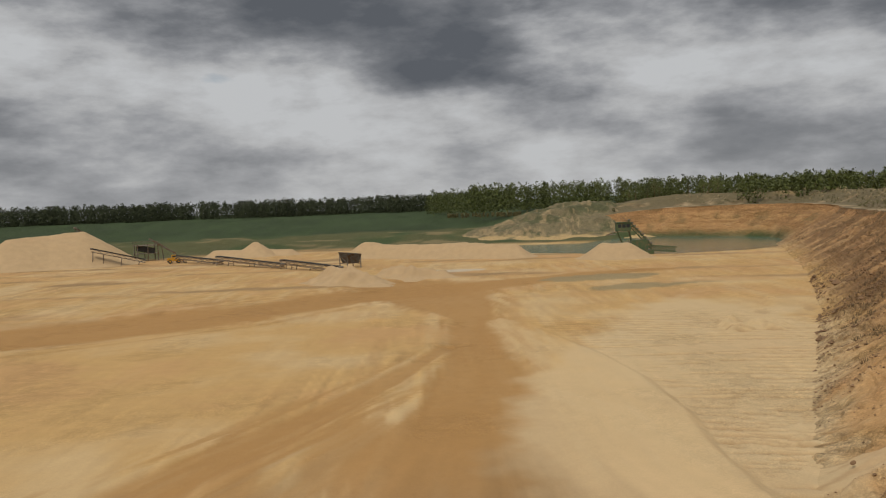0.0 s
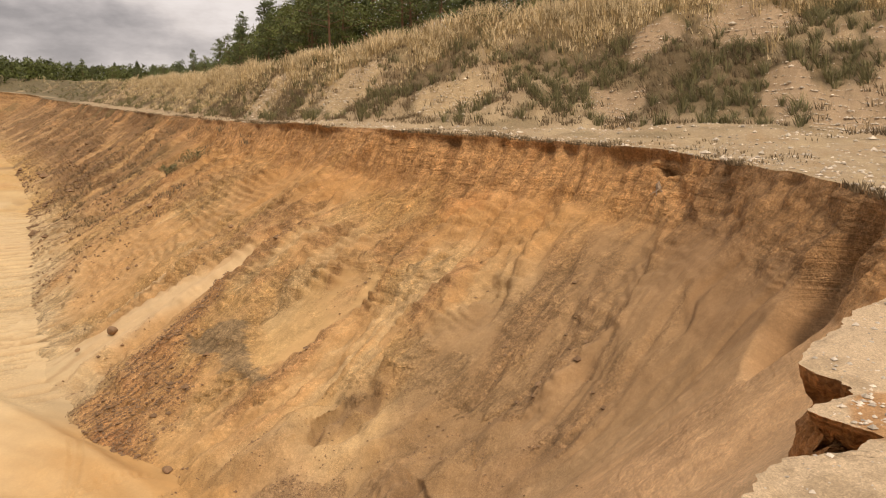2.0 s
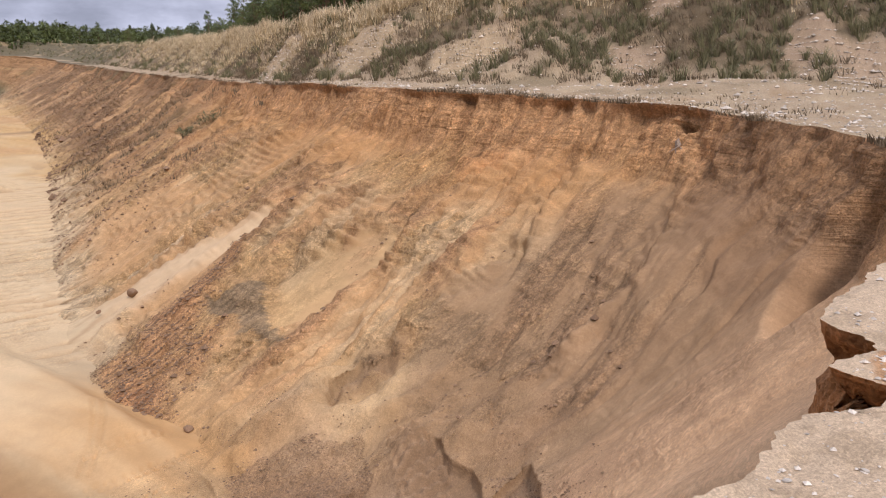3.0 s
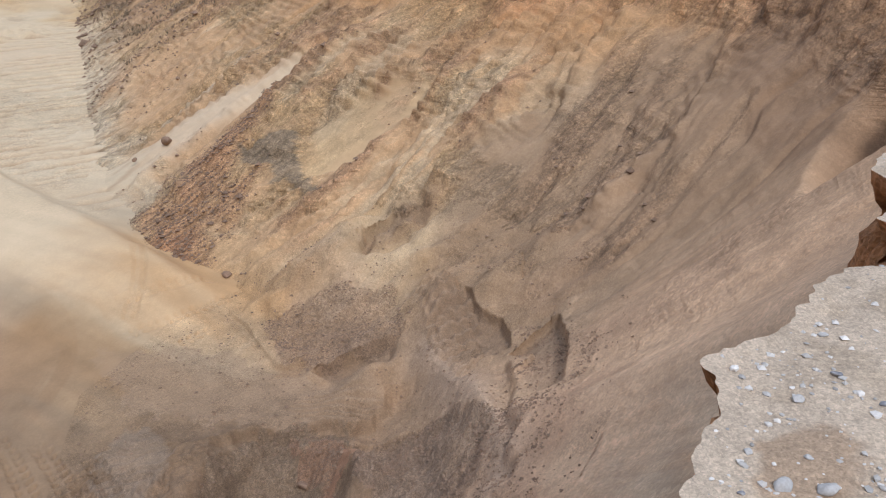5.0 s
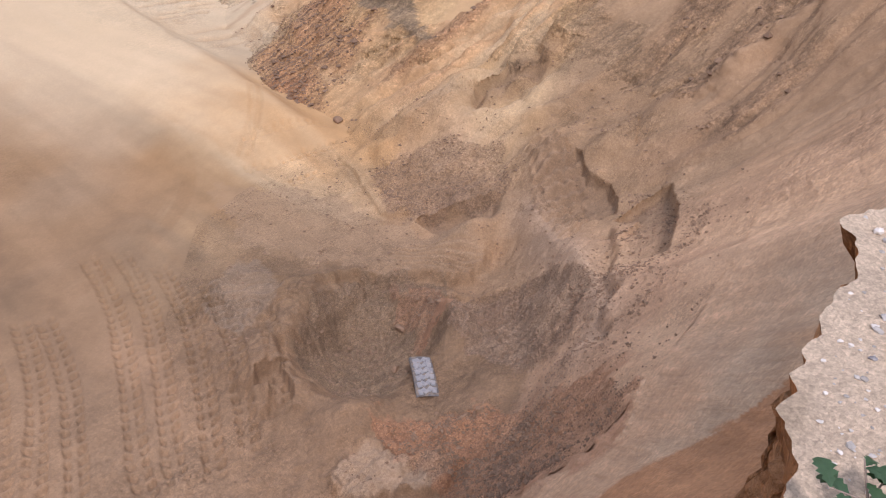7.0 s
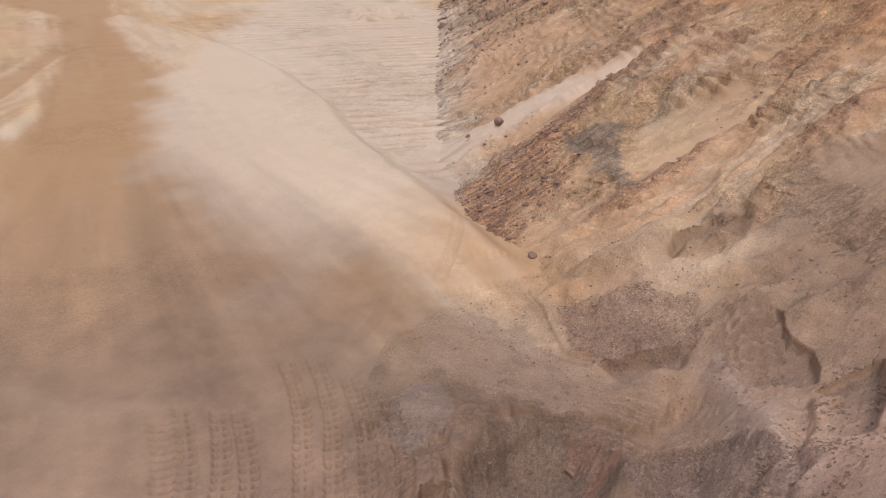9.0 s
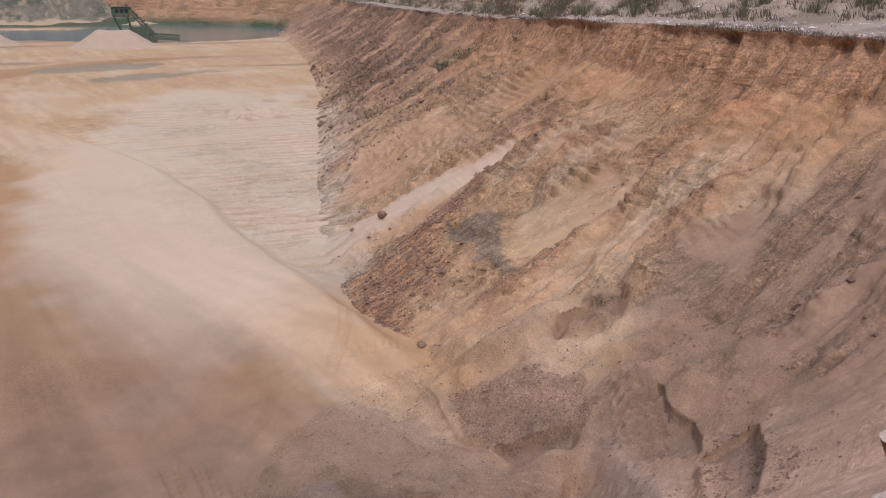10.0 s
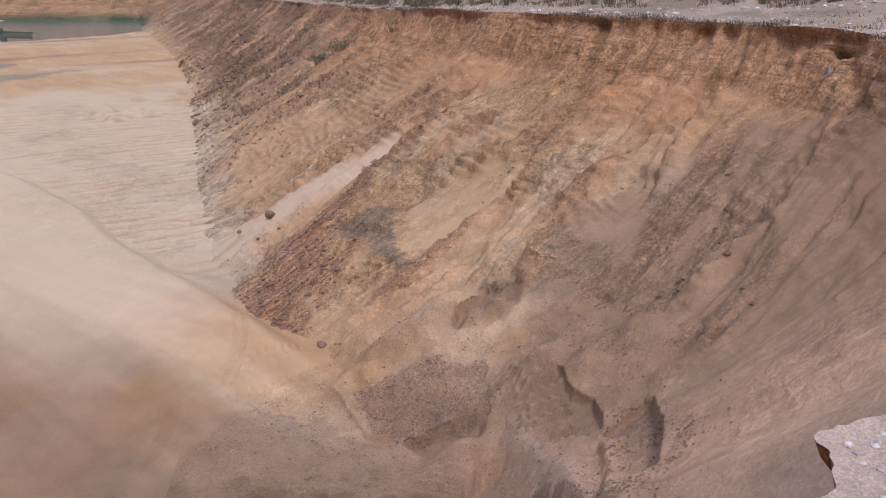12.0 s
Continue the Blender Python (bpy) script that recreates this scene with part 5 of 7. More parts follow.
def build_slump():
    """The dug and slumped ground where the near slope meets the floor, finer than the sheets round it."""
    X, Y, Z, V, W, A, red, plain, unturned = FACE
    x0, y0, cell, nx, ny = 2.0, 4.0, 0.16, 120, 122
    near = (np.hypot(X, Y) < 28) & (W > 0.0)
    grid = gridded(X[near], Y[near], np.concatenate([plain[near][:, None], unturned[near], Z[near][:, None]], 1), x0, y0, cell, nx, ny)
    x, y = np.meshgrid(np.arange(3.5, 19.3, 0.038), np.arange(4.5, 22.1, 0.038))
    both = sample(grid, x, y, x0, y0, cell)
    floor = floor_height(x, y, False)
    gap = both[..., 0] - floor
    base = floor + 0.5 * (gap + np.sqrt(gap * gap + 0.8 * (1 - smooth(16, 21, y))))
    on = smooth(-0.3, 0.4, gap)
    dx, dy, _, bared_shade = torn(x, y)
    z = base + digs(x, y, 0.0) + on * slumps(x, y)
    # runnels of dry sand and broken crust down the slope
    run = fbm(x / 0.5 + y / 1.4, y / 1.6 - x / 1.0, 5, 601, 0.6)
    crust = fbm(x / 0.9, y / 0.9, 4, 602, 0.6)
    z = z + on * (0.05 * run + 0.07 * np.floor(3 * crust) / 3) + 0.03 * fbm(x / 0.3, y / 0.3, 4, 603, 0.65)
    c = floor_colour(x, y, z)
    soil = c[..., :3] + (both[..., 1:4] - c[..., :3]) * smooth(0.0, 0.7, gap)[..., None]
    soil = soil * (1 + 0.16 * run * on + 0.14 * fbm(x / 0.4, y / 0.4, 5, 604, 0.7))[..., None]
    soil = near_soil(soil, x, y)
    # dark tint under the breaks: fresh sand plus painted shade
    soil = tint(soil, (0.24, 0.150, 0.08), bared_shade * 0.7)
    ridge, at, _, _ = beside(x, y, CREST_RIDGE)
    soil = tint(soil, (0.42, 0.285, 0.17), np.exp(-(ridge / 0.5) ** 2) * smooth(0, 0.15, at) * (1 - smooth(0.85, 1, at)) * 0.55)
    cloddy = np.maximum(np.maximum(turned(x, y, SECOND, 408), turned(x, y, HEAP, 402)), np.maximum(turned(x, y, SOIL, 410), turned(x, y, DARK, 404)))
    lumpy = spot(x, y, 6.1, 8.9, 1.3, 0.6, -40, 0.7, 414, 0.8)
    z = z + lumpy * (0.25 + 0.22 * fbm(x / 0.3, y / 0.3, 4, 605, 0.6))
    grain = np.clip(0.5 + 0.6 * cloddy + 0.3 * smooth(0.0, 0.4, crust), 0.1, 1)
    edge = outside(x, y, SLUMP)
    rim = np.maximum(floor_height(x, y), both[..., 4]) + 0.01
    z = rim + (z - rim) * smooth(0.1, 1.0, -edge)
    dx, dy = dx * smooth(0.3, 0.8, -edge), dy * smooth(0.3, 0.8, -edge)
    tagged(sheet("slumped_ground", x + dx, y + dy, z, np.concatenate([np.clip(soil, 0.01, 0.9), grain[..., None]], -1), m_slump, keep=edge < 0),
           "dug hollows and slumped sand where the slope meets the floor", "ground", kind="structure")
    return x, y, z


SLUMP_SHEET = build_slump()


def slump_z(x, y):
    """Height of the slumped ground."""
    gx, gy, gz = SLUMP_SHEET
    return float(gz[int(round((y - gy[0, 0]) / 0.038)), int(round((x - gx[0, 0]) / 0.038))])


BARE = [(42.6, 41.6, 3.4, 2.0), (40.2, 30.4, 2.4, 1.6), (44.6, 14.2, 2.6, 2.0), (44.0, 19.2, 1.8, 1.2), (38.0, 7.5, 3.5, 2.0), (42.0, 5.5, 3.0, 1.6), (47, 56, 3, 2), (39.8, 19.0, 2.0, 1.0)]
GREENERY = [(40.4, 13.6, 2.5, 2.0), (42.2, 20.5, 2.2, 1.8), (39.7, 11.5, 2.0, 1.2), (42.4, 25.0, 2.4, 1.6), (41.0, 8.8, 2.0, 1.2), (44.5, 10, 2, 2), (40.3, 22.5, 2, 1.2)]
BRUSH = [(40.8, 30.0, 4.0, 2.0), (40.6, 20.0, 3.4, 1.4), (42.5, 14.5, 3.0, 1.6), (43.0, 38.0, 3.0, 2.0), (40.6, 36.6, 3.4, 2.4), (42.2, 33.0, 2.6, 2.0), (52.5, 63.0, 6, 5), (39.6, 24.8, 2.4, 1.4), (45, 48, 4, 3), (43.5, 28, 2, 2), (41.5, 16.5, 2, 1.5)]


def patches(x, y, rows, seed):
    best = np.zeros(np.shape(x))
    for k, (cx, cy, rx, ry) in enumerate(rows):
        best = np.maximum(best, spot(x, y, cx, cy, rx, ry, 65, 0.9, seed + k, 1.3))
    return best


def bank_colour(X, Y, Z, V, B):
    c = np.broadcast_to(np.array(GRAVEL), X.shape + (3,)).copy()
    c = tint(c, (0.37, 0.275, 0.165), smooth(10, 16, np.hypot(X, Y)))
    n = fbm(X / 1.8, Y / 1.8, 5, 131, 0.6)
    n2 = fbm(X / 0.35, Y / 0.35, 4, 135, 0.6)
    c = tint(c, (0.44, 0.33, 0.19), smooth(0.0, 0.4, n) * 0.6)
    c = tint(c, (0.33, 0.22, 0.115), smooth(0.05, 0.4, -n) * 0.7)
    c = tint(c, (0.55, 0.405, 0.255), (1 - smooth(7, 14, np.hypot(X, Y))) * 0.85)
    c = tint(c, (0.33, 0.235, 0.135), smooth(0.1, 0.4, n2) * 0.5 * (1 - smooth(9, 14, np.hypot(X, Y))))
    c = tint(c, (0.20, 0.15, 0.08), smooth(0.1, 0.4, fbm(X / 3, Y / 3, 4, 132)) * smooth(2.0, 5.0, V) * 0.7)
    c = tint(c, (0.42, 0.22, 0.09), spot(X, Y, 5.2, 0.35, 0.5, 0.35, 0, 0.5, 133, 0.4) * 0.85)
    c = tint(c, (0.36, 0.225, 0.115), spot(X, Y, 2.32, 0.42, 0.28, 0.16, 20, 0.7, 146, 0.12) * 0.7)
    bare = patches(X, Y, BARE, 150)
    c = tint(c, HEATH, smooth(0.08, 0.25, B) * (1 - bare) * smooth(-0.35, 0.15, fbm(X / 5, Y / 5, 4, 134)) * 0.9)
    c = tint(c, (0.26, 0.185, 0.085), smooth(0.55, 0.9, B) * (1 - bare) * 0.8)
    c = tint(c, (0.35, 0.245, 0.148), bare * smooth(0.02, 0.15, B) * 0.85)
    c = tint(c, (0.43, 0.315, 0.175), bare * smooth(0.02, 0.15, B) * smooth(24, 30, Y) * 0.85)
    c = tint(c, (0.30, 0.21, 0.115), smooth(0.0, 0.35, fbm(X / 0.5, Y / 0.5, 4, 138, 0.65)) * smooth(10, 16, np.hypot(X, Y)) * 0.5)
    c = tint(c, (0.135, 0.11, 0.06), smooth(150, 200, Y) * smooth(-0.6, -0.1, fbm(X / 6, Y / 6, 4, 139)) * 0.95)
    return c


def build_shelf():
    rows = []
    rows = [("shelf", 0.0)]
    for f in np.geomspace(0.0011, 1.0, 62):
        rows.append(("shelf", f))
    for f in np.linspace(0, 1, 38)[1:]:
        rows.append(("bank", f))
    for f in (0.02, 0.05, 0.1, 0.2, 0.4, 0.7, 1.0):
        rows.append(("back", f))
    out = U[:, :2] - C[:, :2]
    out /= np.hypot(*out.T)[:, None]
    X, Y, Z, V, B = [], [], [], [], []
    for kind, f in rows:
        if kind == "shelf":
            P = C + (F - C) * f
            b = 0 * S
            P[:, 2] = C[:, 2] + (F[:, 2] - C[:, 2]) * smooth(0.1, 1, f)
        elif kind == "bank":
            P = F + (U - F) * f
            P[:, 2] = F[:, 2] + (U[:, 2] - F[:, 2]) * (0.35 * f + 0.65 * smooth(0, 1, f))
            b = 0 * S + f
        else:
            P = U.copy()
            P[:, :2] += out * 420 * f
            b = 0 * S + 1
        X.append(P[:, 0])
        Y.append(P[:, 1])
        Z.append(P[:, 2])
        B.append(b)
        V.append(np.hypot(P[:, 0] - C[:, 0], P[:, 1] - C[:, 1]))
    X, Y, Z, V, B = (np.array(q) for q in (X, Y, Z, V, B))
    r = np.hypot(X, Y)
    fade = smooth(0.0, 0.15, V)
    Z = Z + fade * (0.018 * fbm(X / 0.10, Y / 0.10, 5, 141, 0.65) + 0.06 * fbm(X / 1.1, Y / 1.1, 4, 142)) + smooth(1, 4, V) * 0.15 * fbm(X / 3.5, Y / 3.5, 3, 143)
    Z += smooth(0.0, 0.2, B) * 0.95 * fbm(X / 3.6, Y / 3.6, 5, 144) * (1 - 0.5 * smooth(0.9, 1, B))
    c = bank_colour(X, Y, Z, V, B)
    ob = sheet("plateau", X, Y, Z, np.clip(c, 0.01, 0.9), m_gravel)
    tagged(ob, "stony plateau above the cliff rising to a grassy spoil bank", "ground", kind="structure")
    return X, Y, Z, V, B


SHELF = build_shelf()


# ---------------------------------------------------------------- plants
def blades(name, base, tall, count, spread, width, lean, material, seed, plume=0.0, rows=2):
    """Tufts of bent blades at the points of base, as one mesh."""
    rng = np.random.default_rng(seed)
    n = len(base)
    b = np.repeat(base, count, 0)
    h = np.repeat(tall, count) * rng.uniform(0.6, 1.1, n * count)
    a = rng.uniform(0, 2 * math.pi, n * count)
    d = np.stack([np.cos(a), np.sin(a)], 1)
    root = b.copy()
    root[:, :2] += d * (rng.uniform(0, 1, n * count) ** 0.7 * spread)[:, None]
    root[:, 2] -= 0.06
    tilt = (rng.uniform(0.05, 1, n * count) * lean * h)[:, None] * (d * 0.7 + np.array((0.45, 0.25)))
    side = np.stack([-np.sin(a + 0.7), np.cos(a + 0.7)], 1) * width
    verts, faces = [], []
    levels = np.linspace(0, 1, rows + 1)
    for lv in levels:
        w = (1 - lv) ** 0.8 * 0.8 + 0.2
        if plume and lv > 0.55:
            w = plume * math.sin((lv - 0.5) * 2 * math.pi * 0.98 + 0.03) + 0.25
        c = root.copy()
        c[:, :2] += tilt * lv ** 1.8
        c[:, 2] += h * (lv - 0.18 * lean * lv ** 3)
        for sgn in (-1, 1):
            v = c.copy()
            v[:, :2] += side * (sgn * max(w, 0.08))
            verts.append(v)
    N = n * count
    i = np.arange(N)
    for k in range(rows):
        o = 2 * k * N
        faces.append(np.stack([i + o, i + o + N, i + o + 3 * N, i + o + 2 * N], 1))
    return raw(name, np.concatenate(verts), np.concatenate(faces), None, material)


def bank_points(n, lo, hi, seed, y0=-4, y1=300):
    """Random places on the bank, in rows lo to hi of its sheet, thinner with distance."""
    rng = np.random.default_rng(seed)
    X, Y, Z, V, B = SHELF
    rows = np.where((B.min(1) >= lo) & (B.max(1) <= hi))[0]
    good = (C[:, 0] > 12) | (C[:, 1] > 5)
    cols = np.where(good & (Y[rows[0]] > y0) & (Y[rows[0]] < y1))[0]
    i = rng.choice(rows[:-1], n)
    seg = np.hypot(np.gradient(X[rows[len(rows) // 2]]), np.gradient(Y[rows[len(rows) // 2]]))[cols]
    rr = np.hypot(X[rows[0]], Y[rows[0]])[cols]
    wgt = seg / np.maximum(rr, 40) ** 1.2
    j = rng.choice(cols[:-1], n, p=wgt[:-1] / wgt[:-1].sum())
    u, v = rng.uniform(0, 1, n), rng.uniform(0, 1, n)
    P = np.stack([X, Y, Z], -1)
    a = P[i, j] * (1 - u)[:, None] + P[i, np.minimum(j + 1, X.shape[1] - 1)] * u[:, None]
    b = P[i + 1, j] * (1 - u)[:, None] + P[i + 1, np.minimum(j + 1, X.shape[1] - 1)] * u[:, None]
    pts = a * (1 - v)[:, None] + b * v[:, None]
    bb = B[i, j] * (1 - v) + B[i + 1, j] * v
    return pts, bb, rng


def build_grass():
    p, b, rng = bank_points(21000, 0.02, 1.0, 7)
    bare, brush = patches(p[:, 0], p[:, 1], BARE, 150), patches(p[:, 0], p[:, 1], BRUSH, 170)
    n = fbm(p[:, 0] / 3.0, p[:, 1] / 3.0, 5, 161, 0.65)
    odds = rng.uniform(0, 1, len(p))
    green_bias = patches(p[:, 0], p[:, 1], GREENERY, 190)
    want = smooth(0.32, 0.78, b - 0.9 * green_bias + 0.6 * n + 0.25 * smooth(36, 50, p[:, 1])) * (1 - 0.92 * bare) * (1 - 0.75 * brush)
    straw = odds < want * (1 - 0.85 * smooth(130, 170, p[:, 1]))
    tall = (0.50 + 0.65 * smooth(0.35, 0.95, b)) * rng.uniform(0.55, 1.4, len(p)) * (1 + 0.35 * fbm(p[:, 0] / 1.3, p[:, 1] / 1.3, 3, 164))
    q, h = p[straw], np.clip(tall[straw], 0.35, 1.6)
    ob = blades("dry_grass", q, h, 6, 0.42, 0.022, 0.95, m_straw, 11, rows=2)
    tagged(ob, "straw-coloured grass stems along the spoil bank", "grass", kind="stuff")
    tops = q + np.stack([0.12 * h, 0.06 * h, 0.55 * h], 1)
    ob = blades("grass_plumes", tops, h * 0.62, 5, 0.42, 0.023, 1.3, m_plume, 16, plume=2.0, rows=2)
    tagged(ob, "pale feathery plumes of the tall dry grass", "grass", kind="stuff")
    clump = fbm(p[:, 0] / 1.6, p[:, 1] / 1.6, 5, 162, 0.6)
    green = (~straw) & (rng.uniform(0, 1, len(p)) > bare * 0.85 + 0.1) & (clump + 0.5 * green_bias > 0.13) & (b < 0.9)
    q = p[green][:1050]
    ob = blades("green_grass", q, rng.uniform(0.5, 1.25, len(q)), 28, 0.15, 0.020, 1.35, m_tuft, 12, rows=2)
    tagged(ob, "dark green reed tussocks on the stony bank", "grass", kind="stuff")
    dark = (~straw) & (rng.uniform(0, 1, len(p)) > bare * 0.85) & ((brush > 0.25) | (clump < -0.05))
    q = p[dark][:5000]
    ob = blades("heather", q, rng.uniform(0.15, 0.5, len(q)), 11, 0.38, 0.024, 1.0, m_brush, 13, rows=1)
    tagged(ob, "low brown heather and dead weeds on the bank", "heather", kind="stuff")
    # weeds on the shelf and the upper cliff
    p2, b2, rng = bank_points(2600, 0.0, 0.05, 17)
    n = fbm(p2[:, 0] / 2.5, p2[:, 1] / 2.5, 4, 163)
    q = p2[n > 0.15]
    ob = blades("weeds", q, rng.uniform(0.08, 0.28, len(q)), 9, 0.3, 0.025, 0.9, m_brush, 14, rows=1)
    tagged(ob, "thin low weeds on the gravel shelf", "weeds", kind="stuff")
    X, Y, Z, V, W, A, red = FACE[:7]
    rng = np.random.default_rng(19)
    chance = smooth(-0.1, 0.5, fbm(A / 3, V / 3, 5, 124, 0.7)) ** 2 * (Y > 44) * (Y < 215) * (V < 14) * (V > 0.6)
    ok = np.argwhere(chance > rng.uniform(0, 1, chance.shape))
    pick = ok[rng.integers(0, len(ok), 800)]
    q = np.stack([g[pick[:, 0], pick[:, 1]] for g in (X, Y, Z)], 1)
    ob = blades("cliff_scrub", q, rng.uniform(0.15, 0.6, len(q)), 9, 0.4, 0.03, 1.0, m_brush, 15, rows=1)
    tagged(ob, "dry scrub growing down the weathered cliff", "scrub", kind="stuff")


build_grass()


def leaf_cloud(rng, centre, radius, count, size, flat=0.6):
    """Small leaf triangles round a centre: points and faces."""
    p = rng.normal(size=(count, 3))
    p /= np.linalg.norm(p, axis=1, keepdims=True)
    p *= (rng.uniform(0.25, 1, count) ** 0.5)[:, None] * np.array((radius, radius, radius * flat))
    p += centre
    out = []
    for _ in range(3):
        out.append(p + rng.normal(size=(count, 3)) * size)
    return np.stack(out, 1).reshape(-1, 3)


def pine(name, height, seed, broad=False, label="", thin=1.0):
    rng = np.random.default_rng(seed)
    root = new(name)
    bm = bmesh.new()
    pts = [Vector((0.12 * height * 0.1 * math.sin(k * 1.3 + seed), 0.1 * math.cos(k + seed), height * k / 6)) for k in range(7)]
    pts[0].x = pts[0].y = 0
    pts[0].z = -0.4
    for k in range(6):
        rod(bm, pts[k], pts[k + 1], 0.16 * (1 - k / 7), 0.16 * (1 - (k + 1) / 7), 7)
    clouds = []
    levels = 24 if not broad else 22
    for k in range(levels):
        f = (0.30 if not broad else 0.18) + (0.70 if not broad else 0.78) * (k + rng.uniform(-0.4, 0.4)) / levels
        f = min(max(f, 0.15), 0.99)
        z = height * f
        reach = (1.0 - f) * height * 0.30 + 0.55 if not broad else 0.30 * height * math.sin(min((f - 0.1) * 3.0, 3.1)) + 0.4
        reach *= rng.uniform(0.55, 1.15)
        a = k * 2.4 + rng.uniform(-0.5, 0.5)
        i = min(int(f * 6), 5)
        start = pts[i].lerp(pts[i + 1], f * 6 - i)
        tip = start + Vector((math.cos(a) * reach, math.sin(a) * reach, reach * rng.uniform(-0.05, 0.35)))
        rod(bm, start, tip, 0.045, 0.015, 3)
        mid = start.lerp(tip, 0.62)
        clouds.append(leaf_cloud(rng, np.array(tip), 0.55 + 0.22 * reach, int(60 * thin), 0.108 / thin ** 0.5, 0.5))
        clouds.append(leaf_cloud(rng, np.array(mid), 0.45 + 0.24 * reach, int(42 * thin), 0.108 / thin ** 0.5, 0.5))
    clouds.append(leaf_cloud(rng, np.array(pts[6]), 0.55, 60, 0.14, 1.2))
    part("trunk", bm, m_bark, root, "reddish brown bark")
    v = np.concatenate(clouds)
    crown = raw("crown", v, np.arange(len(v)).reshape(-1, 3), None, m_leaf if broad else m_needle)
    crown.parent = root
    tagged(root, label, "tree", "trees above the bank")
    return root


def build_trees():
    rng = np.random.default_rng(31)
    kinds = [pine("pine_tree", 11.0, 1, label="tall dark green pine behind the grassy bank"), pine("pine_tree", 12.5, 2, label="tall dark green pine behind the grassy bank"),
             pine("pine_tree", 9.5, 3, label="slender dark pine behind the grassy bank"),
             pine("oak_tree", 8.5, 4, True, "bushy green oak at the forest edge"),
             pine("oak_tree", 9.5, 5, True, "bushy green oak at the forest edge"),
             pine("pine_tree", 11.5, 6, label="dark pine of the distant forest edge", thin=0.4), pine("pine_tree", 10.0, 7, label="dark pine of the distant forest edge", thin=0.4)]
    used = [False] * len(kinds)
    out = U[:, :2] - F[:, :2]
    out /= np.hypot(*out.T)[:, None]
    cols = np.where((U[:, 1] > -6) & (U[:, 1] < 330) & (C[:, 0] > 14))[0]
    s = np.concatenate([[0], np.cumsum(np.hypot(*np.diff(U[cols, :2], axis=0).T))])
    for k in range(250):
        near = k < 195
        at = min(max((k + rng.uniform(-3, 3)) / 195 * 125, 0), 125) if near else rng.uniform(110, s[-1] - 15)
        j = cols[np.searchsorted(s, at)]
        off = rng.uniform(9, 28) if near else rng.uniform(10, 45)
        off += 8 * max(0, 1 - U[j, 1] / 30)
        x, y = U[j, 0] + out[j, 0] * off, U[j, 1] + out[j, 1] * off
        which = rng.choice(5, p=(0.24, 0.20, 0.20, 0.20, 0.16)) if near and off < 20 else rng.choice((3, 4, 5, 6), p=(0.3, 0.3, 0.2, 0.2))
        sc = rng.uniform(0.62, 0.95) * (1 - 0.25 * float(smooth(60, 130, at)))
        m = Matrix.Translation((x, y, U[j, 2] - 0.3)) @ Euler((0, 0, rng.uniform(0, 6.28))).to_matrix().to_4x4()
        if not used[which]:
            used[which] = True
            kinds[which].matrix_basis = m
            continue
        ob = copy_thing(kinds[which], m)
        ob.scale = (sc, sc, sc * rng.uniform(0.9, 1.1))


build_trees()


def build_backing():
    """The closed wood behind the first trees of the bank."""
    rng = np.random.default_rng(44)
    cols = np.where((U[:, 1] > -6) & (U[:, 1] < 260) & (C[:, 0] > 14))[0]
    s = np.concatenate([[0], np.cumsum(np.hypot(*np.diff(U[cols, :2], axis=0).T))])
    out = []
    for _ in range(330):
        at = rng.uniform(0, min(s[-1], 240))
        j = cols[np.searchsorted(s, at)]
        way = U[j, :2] - F[j, :2]
        way = way / math.hypot(*way)
        off = rng.uniform(22, 48) + 8 * max(0, 1 - U[j, 1] / 30)
        h = rng.uniform(5.5, 9.0) * (1 - 0.3 * float(smooth(60, 130, at)))
        base = np.array((U[j, 0] + way[0] * off, U[j, 1] + way[1] * off, U[j, 2] - 0.4))
        n = 190
        f = rng.uniform(0.0, 1, n) ** 0.8
        ring = rng.uniform(0.22, 0.34) * h * (np.sin(np.clip(f * 2.6 + 0.45, 0, math.pi)) + 0.08) * rng.uniform(0.3, 1, n) ** 0.4
        ang = rng.uniform(0, 2 * math.pi, n)
        p = base + np.stack([np.cos(ang) * ring, np.sin(ang) * ring, f * h], 1)
        out.append(np.stack([p + rng.normal(size=(n, 3)) * 0.17 for _ in range(3)], 1).reshape(-1, 3))
    v = np.concatenate(out)
    tagged(raw("dense_wood", v, np.arange(len(v)).reshape(-1, 3), None, m_needle), "dense dark wood standing behind the bank's first trees", "forest", kind="stuff")


build_backing()


def far_woods(name, label, rows, seed, leaf, material):
    """Closed forest edges far off: rows of (azimuth from, to, range from, to, ground, height, count)."""
    rng = np.random.default_rng(seed)
    all_v = []
    for a0, a1, r0, r1, ground, tall, count in rows:
        for _ in range(count):
            a, r = radians(rng.uniform(a0, a1)), rng.uniform(r0, r1)
            h = tall * rng.uniform(0.75, 1.12)
            base = np.array((math.sin(a) * r, math.cos(a) * r, ground))
            wide = rng.uniform(0.13, 0.24) * h
            n = 95
            f = rng.uniform(0.0, 1, n) ** 0.85
            ring = wide * (np.sin(np.clip(f * 2.7 + 0.35, 0, math.pi)) * 0.9 + 0.12)
            ang = rng.uniform(0, 2 * math.pi, n)
            p = base + np.stack([np.cos(ang) * ring, np.sin(ang) * ring, f * h], 1)
            all_v.append(np.stack([p + rng.normal(size=(n, 3)) * leaf for _ in range(3)], 1).reshape(-1, 3))
    v = np.concatenate(all_v)
    ob = raw(name, v, np.arange(len(v)).reshape(-1, 3), None, material)
    tagged(ob, label, "forest", kind="stuff")


